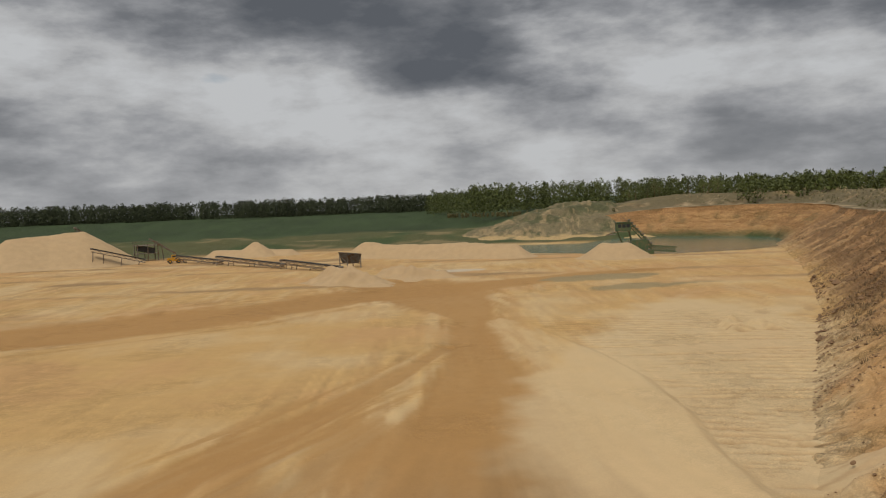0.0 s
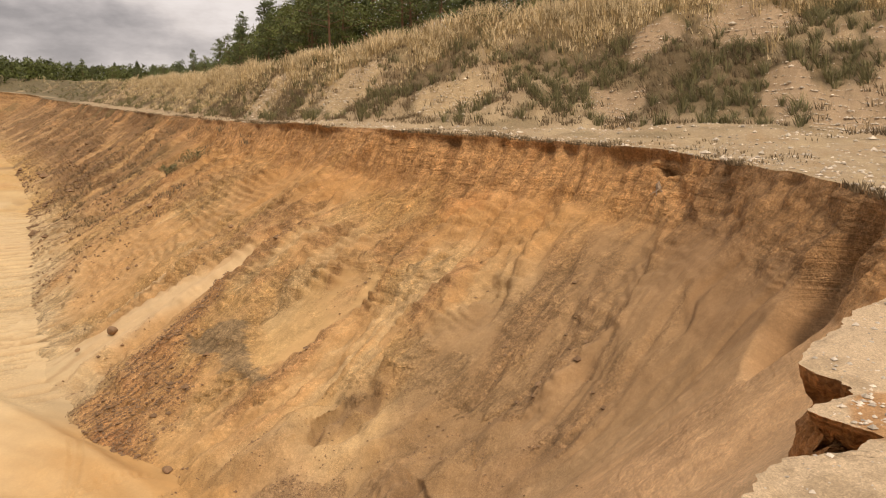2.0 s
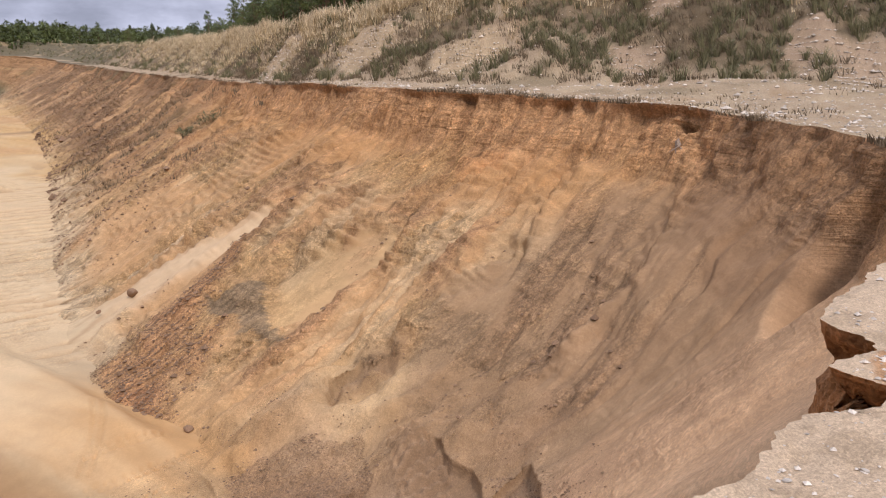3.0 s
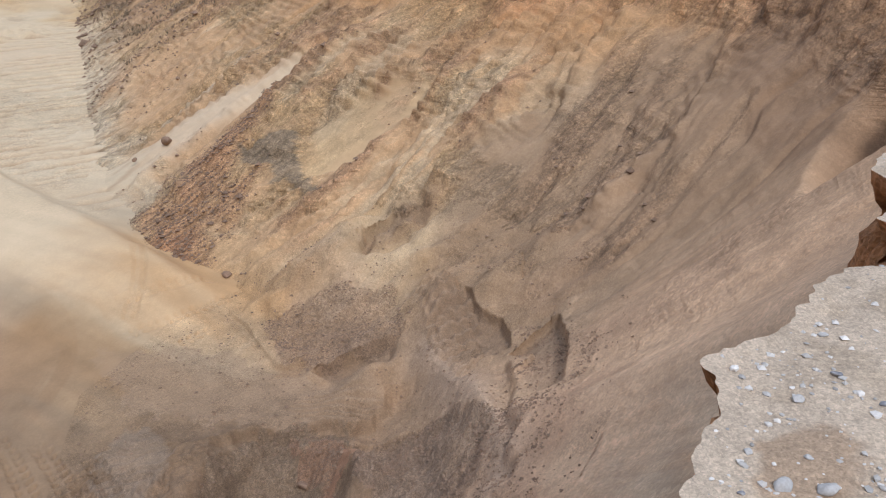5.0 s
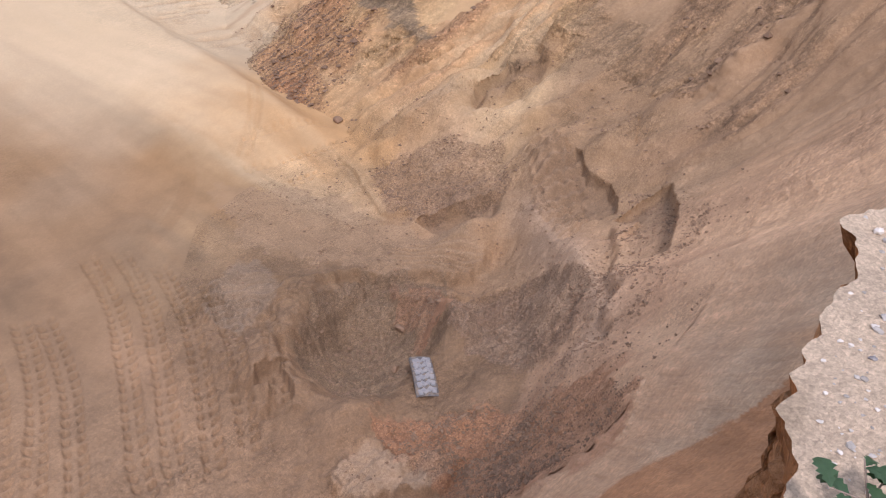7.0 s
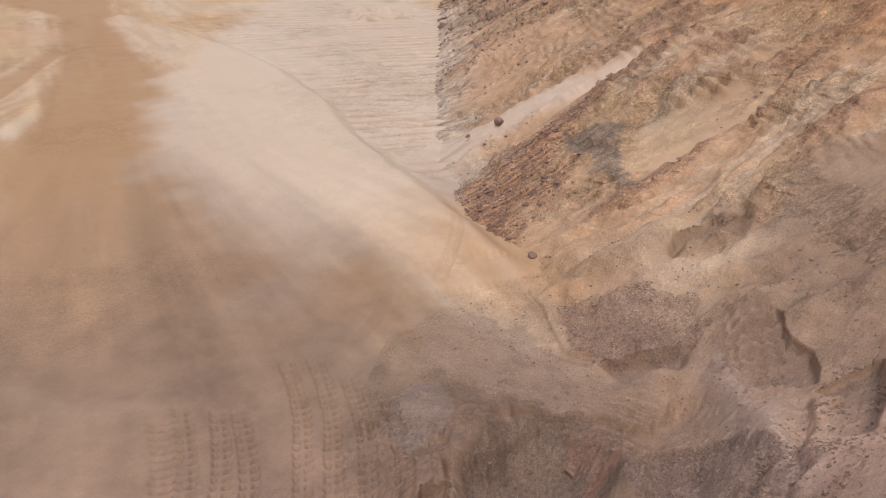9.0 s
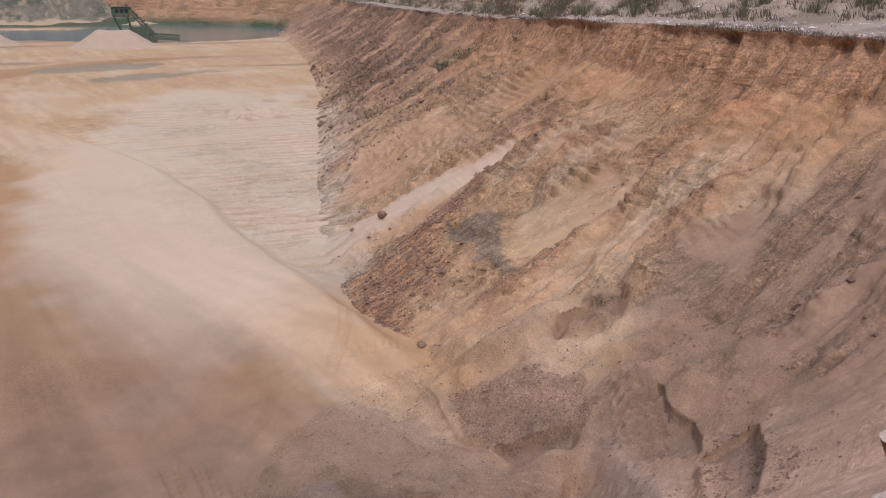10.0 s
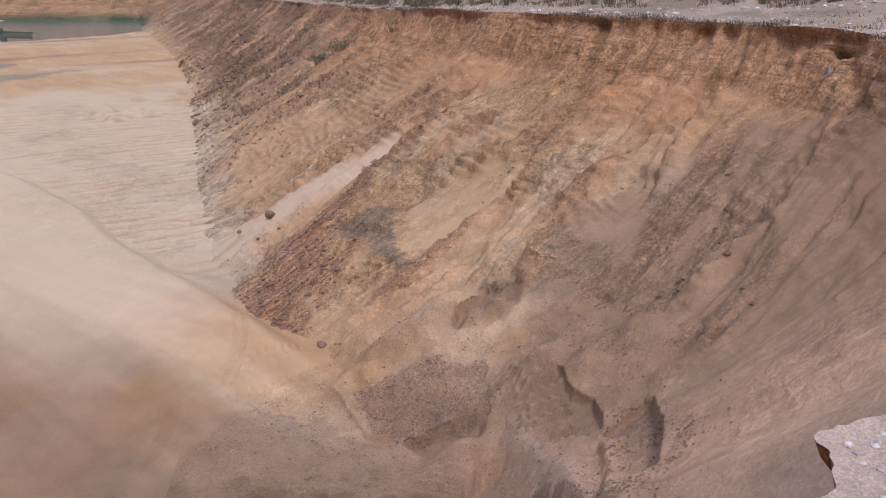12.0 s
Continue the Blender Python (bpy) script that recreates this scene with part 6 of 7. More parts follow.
far_woods("pine_forest", "long dark pine forest edge behind the green field", [(-42, 5, 640, 700, 8.6, 14, 1750)], 41, 0.50, m_far_wood)
far_woods("low_scrub", "low scrub and weeds on the pit's far edge", [(0, 22, 318, 345, 8.5, 1.4, 160)], 43, 0.25, m_tuft)
far_woods("mixed_forest", "green mixed wood behind the spoil mounds", [(2, 27, 385, 450, 10.0, 12.5, 560), (-1, 4, 470, 640, 8.6, 14, 160), (20, 34, 300, 400, 10.0, 9.5, 330)], 42, 0.40, m_leaf)


def earth_mound():
    x, y = np.meshgrid(np.linspace(-8, 100, 210), np.linspace(270, 372, 150))
    top = 13.6 * np.exp(-(np.abs(x - 60) / 19) ** 3 - ((y - 326) / 24) ** 2) + 9.0 * np.exp(-((x - 34) / 13) ** 2 - ((y - 320) / 22) ** 2)
    top += 4.0 * np.exp(-((x - 15) / 11) ** 2 - ((y - 316) / 18) ** 2)
    z = top * (1 + 0.10 * fbm(x / 7, y / 7, 4, 181)) + 1.3 * fbm(x / 5, y / 5, 4, 182) * smooth(1, 4, top) - 0.8
    c = np.broadcast_to(np.array((0.165, 0.135, 0.075)), x.shape + (3,)).copy()
    c = tint(c, (0.085, 0.085, 0.040), smooth(-0.15, 0.25, fbm(x / 7, y / 7, 6, 183, 0.7)))
    c = tint(c, (0.36, 0.26, 0.14), smooth(0.12, 0.4, fbm(x / 3 + 8, y / 9, 6, 184, 0.7) + 0.25 * smooth(0, 12, 34 - x)) * 0.6)
    c = c * (1 + 0.35 * fbm(x / 1.5, y / 1.5, 3, 186, 0.7))[..., None]
    c = tint(c, (0.46, 0.32, 0.15), (1 - smooth(0.6, 1.6, z + fbm(x / 4, y / 4, 3, 185))) * 0.9)
    ob = sheet("spoil_mound", x, y, z, c, m_gravel)
    tagged(ob, "weedy overgrown spoil mound behind the lake", "mound", kind="structure")


earth_mound()


# ---------------------------------------------------------------- loose stones and clods
def ico():
    bm = bmesh.new()
    bmesh.ops.create_icosphere(bm, subdivisions=1, radius=1.0)
    v = np.array([p.co[:] for p in bm.verts])
    f = np.array([[q.index for q in p.verts] for p in bm.faces])
    bm.free()
    return v, f


def scatter(name, pts, size, material, seed, flat=0.65, sink=0.25, small=False):
    """Uneven lumps at the points, as one mesh."""
    rng = np.random.default_rng(seed)
    v, f = ico()
    if small:
        v = np.array(((1, 0, 0), (0, 1, 0), (-1, 0, 0), (0, -1, 0), (0, 0, 1), (0, 0, -1)), float)
        f = np.array(((0, 1, 4), (1, 2, 4), (2, 3, 4), (3, 0, 4), (1, 0, 5), (2, 1, 5), (3, 2, 5), (0, 3, 5)))
    n = len(pts)
    a = rng.uniform(0, 2 * math.pi, n)
    ca, sa = np.cos(a)[:, None], np.sin(a)[:, None]
    s = np.stack([size * rng.uniform(0.7, 1.3, n), size * rng.uniform(0.7, 1.3, n), size * flat * rng.uniform(0.7, 1.2, n)], 1)
    P = v[None] * s[:, None] * rng.uniform(0.72, 1.22, (n, len(v), 1))
    x, y = P[..., 0] * ca - P[..., 1] * sa, P[..., 0] * sa + P[..., 1] * ca
    P = np.stack([x, y, P[..., 2]], -1) + pts[:, None]
    P[..., 2] += (s[:, 2] * (1 - 2 * sink))[:, None] * 0.6
    F3 = (f[None] + (np.arange(n) * len(v))[:, None, None]).reshape(-1, 3)
    return raw(name, P.reshape(-1, 3), F3, None, material)


def on_face(chance, n, seed):
    X, Y, Z, V, W, A, red = FACE[:7]
    rng = np.random.default_rng(seed)
    area = np.hypot(np.gradient(X, axis=1), np.gradient(Y, axis=1))
    flat = (chance * area).ravel()
    i = rng.choice(len(flat), n, p=flat / flat.sum())
    P = np.stack([X, Y, Z], -1).reshape(-1, 3)
    return P[i] + rng.normal(size=(n, 3)) * np.array((0.04, 0.04, 0.0)), rng


def build_clods():
    X, Y, Z, V, W, A, red = FACE[:7]
    gully = fbm(A / 1.3, V / 8, 5, 102, 0.6)
    view = (X > -2) & (Y < 120) & (Y > 3) & (X > 3)
    p, rng = on_face(red * view * (V > 2), 7000, 51)
    tagged(scatter("clods", p, 0.024 * rng.lognormal(0, 0.6, len(p)), m_clod, 52, small=True), "red-brown clods of earth littering the scree", "clods", kind="stuff")
    chance = (smooth(0.0, 0.4, gully) * smooth(3, 8, V) + 0.12 * smooth(0.75, 1.0, W)) * view * smooth(16, 24, np.hypot(X, Y)) * (0.25 + smooth(40, 55, Y)) * (1 - strip(X, Y, SLIDE, 127, soft=0.5, rough=0.35, size=3.0))
    p, rng = on_face(chance, 9000, 53)
    tagged(scatter("scree", p, 0.036 * rng.lognormal(0, 0.65, len(p)) * (1 + 0.6 * smooth(45, 90, p[:, 1])), m_clod, 54, small=True), "brown stones and clods strewn down the cliff", "clods", kind="stuff")
    gx, gy, gz = SLUMP_SHEET
    rng = np.random.default_rng(57)
    dense = np.maximum(np.maximum(turned(gx, gy, SECOND, 408), 0.4 * turned(gx, gy, HEAP, 402)), np.maximum(0.7 * turned(gx, gy, SOIL, 410), 0.35 * turned(gx, gy, DARK, 404)))
    dense = dense + 0.5 * spot(gx, gy, 9.5, 7.4, 5, 1.6, 20, 0.7, 55, 1.5) + 0.05
    dense = dense * (outside(gx, gy, SLUMP) < -0.1) * (0.2 + smooth(-0.1, 0.4, fbm(gx / 0.8, gy / 0.8, 4, 60)))
    i = rng.choice(dense.size, 17000, p=(dense / dense.sum()).ravel())
    q = np.stack([gx.ravel()[i], gy.ravel()[i], gz.ravel()[i]], 1)
    tagged(scatter("rubble", q, 0.018 * np.clip(np.random.default_rng(58).lognormal(0, 0.6, len(q)), 0.4, 3.0), m_clod, 59, small=True), "small clods of earth in the dug hollow", "clods", kind="stuff")


build_clods()


def shelf_z(x, y):
    """Height of the plateau near the lookout."""
    X, Y, Z = SHELF[0], SHELF[1], SHELF[2]
    near = np.argwhere((np.abs(X[:110:2, ::3] - 3) < 4) & (np.abs(Y[:110:2, ::3]) < 4))
    P = np.stack([X[:110:2, ::3], Y[:110:2, ::3], Z[:110:2, ::3]], -1)[near[:, 0], near[:, 1]]
    d = np.argmin((P[:, 0] - x) ** 2 + (P[:, 1] - y) ** 2)
    return float(P[d, 2])


def build_pebbles():
    X, Y, Z, V, B = SHELF
    rng = np.random.default_rng(61)
    r = np.hypot(X, Y)
    area = np.hypot(np.gradient(X, axis=1), np.gradient(Y, axis=1)) * np.hypot(np.gradient(X, axis=0), np.gradient(Y, axis=0))
    w = (area / np.maximum(r, 1.2) ** 2.4 * (r < 45) * (B < 0.02) * (X > 0.4) * (Y > -6) * (V > 0.06) * (0.25 + smooth(-0.1, 0.3, fbm(X / 0.5, Y / 0.5, 4, 62)))).ravel()
    i = rng.choice(len(w), 16000, p=w / w.sum())
    p = np.stack([X, Y, Z], -1).reshape(-1, 3)[i] + rng.normal(size=(16000, 3)) * np.array((0.015, 0.015, 0))
    rr = np.hypot(p[:, 0], p[:, 1])
    size = 0.0058 * np.clip(rng.lognormal(0, 0.6, len(p)), 0.3, 2.6) * (0.6 + 0.28 * rr)
    close = rr < 3.0
    tagged(scatter("pebbles", p[close], size[close], m_pebble, 63, 0.55), "pale pebbles strewn over the plateau edge", "pebbles", kind="stuff")
    tagged(scatter("gravel", p[~close], size[~close], m_pebble, 65, 0.6, small=True), "pale gravel strewn along the cliff top", "gravel", kind="stuff")
    # stones of the bank
    w = (area / np.maximum(r, 30) ** 1.3 * (B < 0.8) * (r > 14) * (Y > -4) * (Y < 60) * (0.06 + patches(X, Y, BARE, 150))).ravel()
    i = rng.choice(len(w), 11000, p=w / w.sum())
    p = np.stack([X, Y, Z], -1).reshape(-1, 3)[i] + rng.normal(size=(11000, 3)) * np.array((0.1, 0.1, 0))
    tagged(scatter("bank_stones", p, 0.033 * rng.lognormal(0, 0.5, len(p)), m_pebble, 64, 0.6, small=True), "pale stones and gravel on the shelf and bank", "stones", kind="stuff")


build_pebbles()


def stone(name, x, y, z, size, seed, material, label, flat=0.7, category="stone"):
    rng = random.Random(seed)
    bm = bmesh.new()
    bmesh.ops.create_icosphere(bm, subdivisions=3, radius=1.0)
    axes = [Vector([rng.uniform(-1, 1) for _ in range(3)]).normalized() for _ in range(7)]
    cut = [rng.uniform(0.45, 0.85) for _ in axes]
    for v in bm.verts:
        for a, c in zip(axes, cut):
            d = v.co.dot(a)
            if d > c:
                v.co -= a * (d - c) * 0.93
        v.co *= 1 + 0.06 * noise.noise(v.co * 2.5 + Vector((seed, 0, 0))) + 0.03 * noise.noise(v.co * 7)
        v.co = Vector((v.co.x * size * 1.15, v.co.y * size * 0.85, v.co.z * size * flat))
    for f in bm.faces:
        f.smooth = True
    me = bpy.data.meshes.new(name)
    bm.to_mesh(me)
    bm.free()
    me.materials.append(material)
    ob = new(name, me)
    ob.matrix_world = pose(x, y, z + size * flat * 0.35, rng.uniform(-12, 12), rng.uniform(-12, 12), rng.uniform(0, 360))
    return tagged(ob, label, category, "stones on the plateau edge" if material is not m_clod else "boulders below the cliff")


m_white = mat("white_stone", (0.46, 0.40, 0.32), rough=0.85, scale=14, fine=90, vary=0.25, bump=0.4, reach=0.004, second=(0.36, 0.32, 0.26))
m_slate = mat("dark_stone", (0.21, 0.19, 0.17), rough=0.8, scale=18, fine=90, vary=0.3, bump=0.5, reach=0.004, second=(0.36, 0.32, 0.27))
for k, (x, y, size, m, label) in enumerate([
        (2.225, 0.462, 0.040, m_white, "pale grey weathered stone on the plateau"), (2.30, 0.35, 0.045, m_white, "pale split stone lying on the gravel"),
        (1.965, 0.268, 0.028, m_slate, "dark grey rounded stone on the gravel"), (2.33, 0.62, 0.022, m_white, "small whitish stone near the crumbling edge"),
        (2.42, 0.45, 0.020, m_white, "small whitish stone near the crumbling edge"), (2.10, 0.55, 0.014, m_slate, "small dark stone near the crumbling edge"),
        (2.75, 0.60, 0.030, m_white, "pale stone among the gravel"), (3.05, 0.55, 0.030, m_slate, "dark stone among the gravel"),
        (3.35, 0.70, 0.026, m_white, "pale stone among the gravel"), (3.15, 0.20, 0.035, m_white, "pale stone among the gravel"),
        (2.95, 0.35, 0.022, m_slate, "dark stone among the gravel"), (3.7, 0.45, 0.03, m_white, "pale stone among the gravel")]):
    stone("stone", x, y, shelf_z(x, y), size * 0.85, 100 + k, m, label, 0.6)
for k, (x, y, z, size, label) in enumerate([(19.3, 34.4, 1.75, 0.30, "rough reddish boulder stuck in the scree"), (14.7, 23.27, 0.02, 0.20, "dark boulder at the foot of the cliff"),
                                             (9.75, 13.05, -0.6, 0.16, "pale clod lying in the dug hollow"), (8.75, 12.0, -0.9, 0.13, "small clod lying in the dug hollow"),
                                             (18.0, 35.3, 1.0, 0.13, "small dark rock on the sand slide")]):
    stone("boulder", x, y, slump_z(x, y) if x < 13 else max(z, float(floor_height(np.array(x), np.array(y)))), size, 200 + k, m_clod, label, 0.75, "boulder")


# ---------------------------------------------------------------- half-buried tyre
def build_tyre():
    root = new("old_tyre")
    bm = bmesh.new()
    n, half, length, rad = 26, 0.26, 1.42, 3.2
    prof = [(-half, -0.10), (-half, -0.02), (-half * 0.9, 0.0), (-half * 0.45, 0.012), (0, 0.016), (half * 0.45, 0.012), (half * 0.9, 0.0), (half, -0.02), (half, -0.10)]
    rings = []
    for i in range(n + 1):
        a = (i / n - 0.5) * length / rad
        rings.append([bm.verts.new((w, math.sin(a) * (rad + h), (math.cos(a) - 1) * rad + h * math.cos(a))) for w, h in prof])
    for a, b in zip(rings[:-1], rings[1:]):
        for k in range(len(prof) - 1):
            bm.faces.new((a[k], a[k + 1], b[k + 1], b[k]))
    part("carcass", bm, m_groove, root, "dusty grey worn rubber", True)
    for k in range(6):
        for sgn in (-1, 1):
            bm = bmesh.new()
            y0 = -0.55 + k * 0.21 + (0.05 if sgn > 0 else 0)
            p0, p1, p2 = (0.02 * sgn, y0 + 0.03), (0.11 * sgn, y0 - 0.035), (0.21 * sgn, y0 - 0.05)
            for a, b in ((p0, p1), (p1, p2)):
                za, zb = -(a[1] ** 2) / (2 * rad) + 0.018, -(b[1] ** 2) / (2 * rad) + 0.012
                beam(bm, (a[0], a[1], za), (b[0], b[1], zb), 0.180, 0.022)
            bmesh.ops.bevel(bm, geom=bm.edges[:], offset=0.008, segments=1, affect="EDGES")
            part("tread_block", bm, m_tyre, root)
    root.matrix_world = pose(8.58, 10.64, max(slump_z(8.3, 11.1), slump_z(8.58, 10.64), slump_z(8.9, 10.2)) + 0.05, -3, 6, -31)
    tagged(root, "half-buried worn grey tyre with chevron tread", "tyre")


build_tyre()


# ---------------------------------------------------------------- sapling on the edge
def oak_leaf(bm, base, way, length, tilt, rng):
    """A lobed leaf, folded a little along its rib."""
    f = Vector(way).normalized()
    side = f.cross(Vector((0, 0, 1))).normalized()
    up = side.cross(f)
    outline = [(0.0, 0.02), (0.14, 0.10), (0.24, 0.20), (0.32, 0.14), (0.44, 0.30), (0.54, 0.20), (0.66, 0.34), (0.76, 0.22), (0.86, 0.24), (0.95, 0.12), (1.0, 0.0)]
    rib, left, right = [], [], []
    for u, w in outline:
        c = Vector(base) + f * (u * length) + up * (length * (0.10 * math.sin(u * 2.6) - 0.22 * u * u * tilt))
        rib.append(bm.verts.new(c))
        j = rng.uniform(0.9, 1.1)
        left.append(bm.verts.new(c + side * w * length * j + up * (0.10 * w * length)))
        right.append(bm.verts.new(c - side * w * length * j + up * (0.10 * w * length)))
    for k in range(len(rib) - 1):
        for a in (left, right):
            try:
                bm.faces.new((rib[k], rib[k + 1], a[k + 1], a[k]))
            except ValueError:
                pass


def build_sapling():
    rng = random.Random(5)
    root = new("oak_sapling")
    x0, y0 = 1.42, 0.24
    root.location = (x0, y0, shelf_z(x0, y0) - 0.01)
    stems = [((0, 0, 0), (0.05, 0.05, 0.12)), ((0.05, 0.05, 0.12), (0.115, 0.105, 0.165)), ((0.05, 0.05, 0.12), (-0.02, 0.12, 0.16)), ((0.05, 0.05, 0.12), (0.13, 0.05, 0.15))]
    bm = bmesh.new()
    for a, b in stems:
        rod(bm, a, b, 0.0035, 0.002, 6)
    part("stem", bm, m_root, root, "thin brown twig")
    for k in range(15):
        a, b = stems[1 + k % 3]
        base = Vector(a).lerp(Vector(b), rng.uniform(0.45, 1.0))
        ang = rng.uniform(0, 6.28)
        bm = bmesh.new()
        oak_leaf(bm, base, (math.cos(ang), math.sin(ang), rng.uniform(-0.25, 0.35)), rng.uniform(0.055, 0.085), rng.uniform(0.2, 1.2), rng)
        bmesh.ops.solidify(bm, geom=bm.faces[:], thickness=0.0006)
        part("leaf", bm, m_sapling, root)
    tagged(root, "small green oak sapling rooted at the crumbling edge", "sapling")


build_sapling()


# ---------------------------------------------------------------- root in the cliff, bushes
def build_root():
    root = new("dead_root")
    rng = random.Random(9)
    for k in range(5):
        bm = bmesh.new()
        p = Vector((0, 0, 0))
        d = Vector((-0.6 + rng.uniform(-0.3, 0.3), 0.3 * rng.uniform(-1, 1), rng.uniform(-0.5, 0.3)))
        r = 0.045
        for _ in range(7):
            q = p + d.normalized() * 0.16
            rod(bm, p, q, r, r * 0.85, 7)
            d += Vector((rng.uniform(-0.5, 0.3), rng.uniform(-0.6, 0.6), rng.uniform(-0.6, 0.4)))
            p, r = q, r * 0.85
        part("root_branch", bm, m_root, root)
    root.location = (27.5, 11.3, 10.3)
    tagged(root, "pale dead tree root sticking out of the cliff", "root")


build_root()


def build_bush(x, y, z, size, seed, label):
    rng = np.random.default_rng(seed)
    root = new("bush")
    root.location = (x, y, z)
    bm = bmesh.new()
    clouds = []
    for k in range(9):
        a = k * 2.4
        tip = Vector((math.cos(a) * size * 0.5, math.sin(a) * size * 0.5, size * rng.uniform(0.5, 1.0)))
        rod(bm, (0, 0, -0.15), tip, 0.03, 0.008, 5)
        clouds.append(leaf_cloud(rng, np.array(tip), size * 0.38, 70, 0.05, 0.8))
    part("stems", bm, m_bark, root)
    v = np.concatenate(clouds)
    ob = raw("foliage", v, np.arange(len(v)).reshape(-1, 3), None, m_tuft)
    ob.parent = root
    tagged(root, label, "bush")


build_bush(37.6, 53.4, 7.0, 1.3, 71, "small green bush clinging to the cliff")
build_bush(36.2, 54.6, 6.2, 0.9, 72, "low olive scrub on the cliff slope")
build_bush(45.6, 31.5, 16.6, 2.2, 73, "thin young birch bush in the tall grass")


# ---------------------------------------------------------------- stockpiles
def sand_pile(label, ridge, base_width, seed, flat=0.0, rough=0.25, name="stockpile", material=None):
    """A heap at the angle of repose along a ridge of (x, y, height)."""
    pts = np.array(ridge, float)
    x0, x1 = pts[:, 0].min() - base_width, pts[:, 0].max() + base_width
    y0, y1 = pts[:, 1].min() - base_width, pts[:, 1].max() + base_width
    nx, ny = max(40, int((x1 - x0) / 0.55)), max(40, int((y1 - y0) / 0.55))
    X, Y = np.meshgrid(np.linspace(x0, x1, nx), np.linspace(y0, y1, ny))
    z = np.full(X.shape, -9.0)
    for a, b in zip(pts[:-1], pts[1:]):
        d = b - a
        t = np.clip(((X - a[0]) * d[0] + (Y - a[1]) * d[1]) / (d[0] ** 2 + d[1] ** 2 + 1e-9), 0, 1)
        dist = np.hypot(X - a[0] - t * d[0], Y - a[1] - t * d[1])
        z = np.maximum(z, a[2] + t * d[2] - np.maximum(dist - flat, 0) * 0.64)
    body = z > -1.6
    z += rough * fbm(X / 3.0, Y / 3.0, 4, seed) + 0.3 * rough * fbm(X / 1.0, Y / 1.0, 4, seed + 1) + 0.05 * fbm(X / 0.6, Y / 0.6, 3, seed + 1)
    z = np.where(z < 0.5, 0.5 - (0.5 - z) * 0.45, z) - 0.1
    ob = sheet(name, X, Y, z + floor_height(X, Y) * 0, None, material or m_pile, keep=body)
    return tagged(ob, label, "sand pile", "stockpiles in the pit")


sand_pile("large conical stockpile of washed sand", [(-120, 222, 8.4), (-112, 228, 9.2), (-104, 232, 9.9)], 17, 301, 0.6, 0.3)
sand_pile("small conical heap of screened sand", [(-58, 245, 4.6), (-57, 245, 4.6)], 9, 302, 0.0)
sand_pile("low spread heap beside the small cone", [(-70, 250, 2.2), (-48, 246, 1.9)], 6, 303, 1.5)
sand_pile("long pale ridge of stockpiled sand", [(-21, 221, 4.3), (-17, 219, 3.6), (-4, 211, 3.5), (4, 206, 3.9), (17, 199, 3.3)], 9, 304, 0.8, 0.4)
sand_pile("flat-topped pale sand heap by the water", [(37, 184, 3.5), (41, 182.5, 3.5)], 10, 305, 1.2)
sand_pile("rough pale spoil heap beside the haul road", [(-21, 147, 2.5), (-17, 144, 3.3), (-13, 142, 2.0)], 7, 306, 0.2, 1.3)
sand_pile("low rough spoil heap beside the haul road", [(-11, 155, 1.7), (-6, 150, 1.9), (0, 149, 1.0)], 6, 307, 0.2, 1.3)


# ---------------------------------------------------------------- conveyors and plant
def conveyor(a, b, za, zb, width=1.2, label="long grey belt conveyor standing on the sand"):
    """A trough belt on a truss between two ground places, with its ends at heights za and zb."""
    root = new("conveyor")
    a, b = Vector((*a, 0)), Vector((*b, 0))
    d = b - a
    length = d.length
    root.matrix_world = pose(a.x, a.y, 0, 0, 0, math.degrees(math.atan2(d.y, d.x)))
    up = lambda x: za + (zb - za) * x / length
    half = width / 2
    for side in (-1, 1):
        bm = bmesh.new()
        for dz in (0.0, -0.75):
            beam(bm, (0, side * half, za + dz), (length, side * half, zb + dz), 0.12, 0.14)
        k = int(length / 1.5)
        for i in range(k):
            x0, x1 = length * i / k, length * (i + 1) / k
            lo, hi = (x0, x1) if i % 2 else (x1, x0)
            beam(bm, (lo, side * half, up(lo) - 0.75), (hi, side * half, up(hi)), 0.08)
        part("side_truss", bm, m_steel, root)
    bm = bmesh.new()
    k = 40
    prof = [(-half * 0.95, 0.30), (-half * 0.45, 0.12), (half * 0.45, 0.12), (half * 0.95, 0.30), (half * 0.95, 0.26), (half * 0.45, 0.08), (-half * 0.45, 0.08), (-half * 0.95, 0.26)]
    rings = [[bm.verts.new((length * i / k, w, up(length * i / k) + h)) for w, h in prof] for i in range(k + 1)]
    for p, q in zip(rings[:-1], rings[1:]):
        for j in range(8):
            bm.faces.new((p[j], p[(j + 1) % 8], q[(j + 1) % 8], q[j]))
    part("belt", bm, m_belt, root, "dark rubber belt")
    for x in (0.0, length):
        bm = bmesh.new()
        rod(bm, (x, -half, up(x) + 0.05), (x, half, up(x) + 0.05), 0.28, seg=14)
        part("drum", bm, m_steel, root)
    for f in (0.12, 0.45, 0.78, 0.97):
        x = length * f
        bm = bmesh.new()
        for side in (-1, 1):
            beam(bm, (x, side * half, up(x) - 0.7), (x + 0.25, side * half * 1.35, -0.15), 0.13)
        beam(bm, (x, -half * 1.2, max((up(x) - 0.7) * 0.5, 0.1)), (x, half * 1.2, max((up(x) - 0.7) * 0.5, 0.1)), 0.09)
        part("trestle", bm, m_steel, root)
    return tagged(root, label, "conveyor", "belt conveyors in the pit")


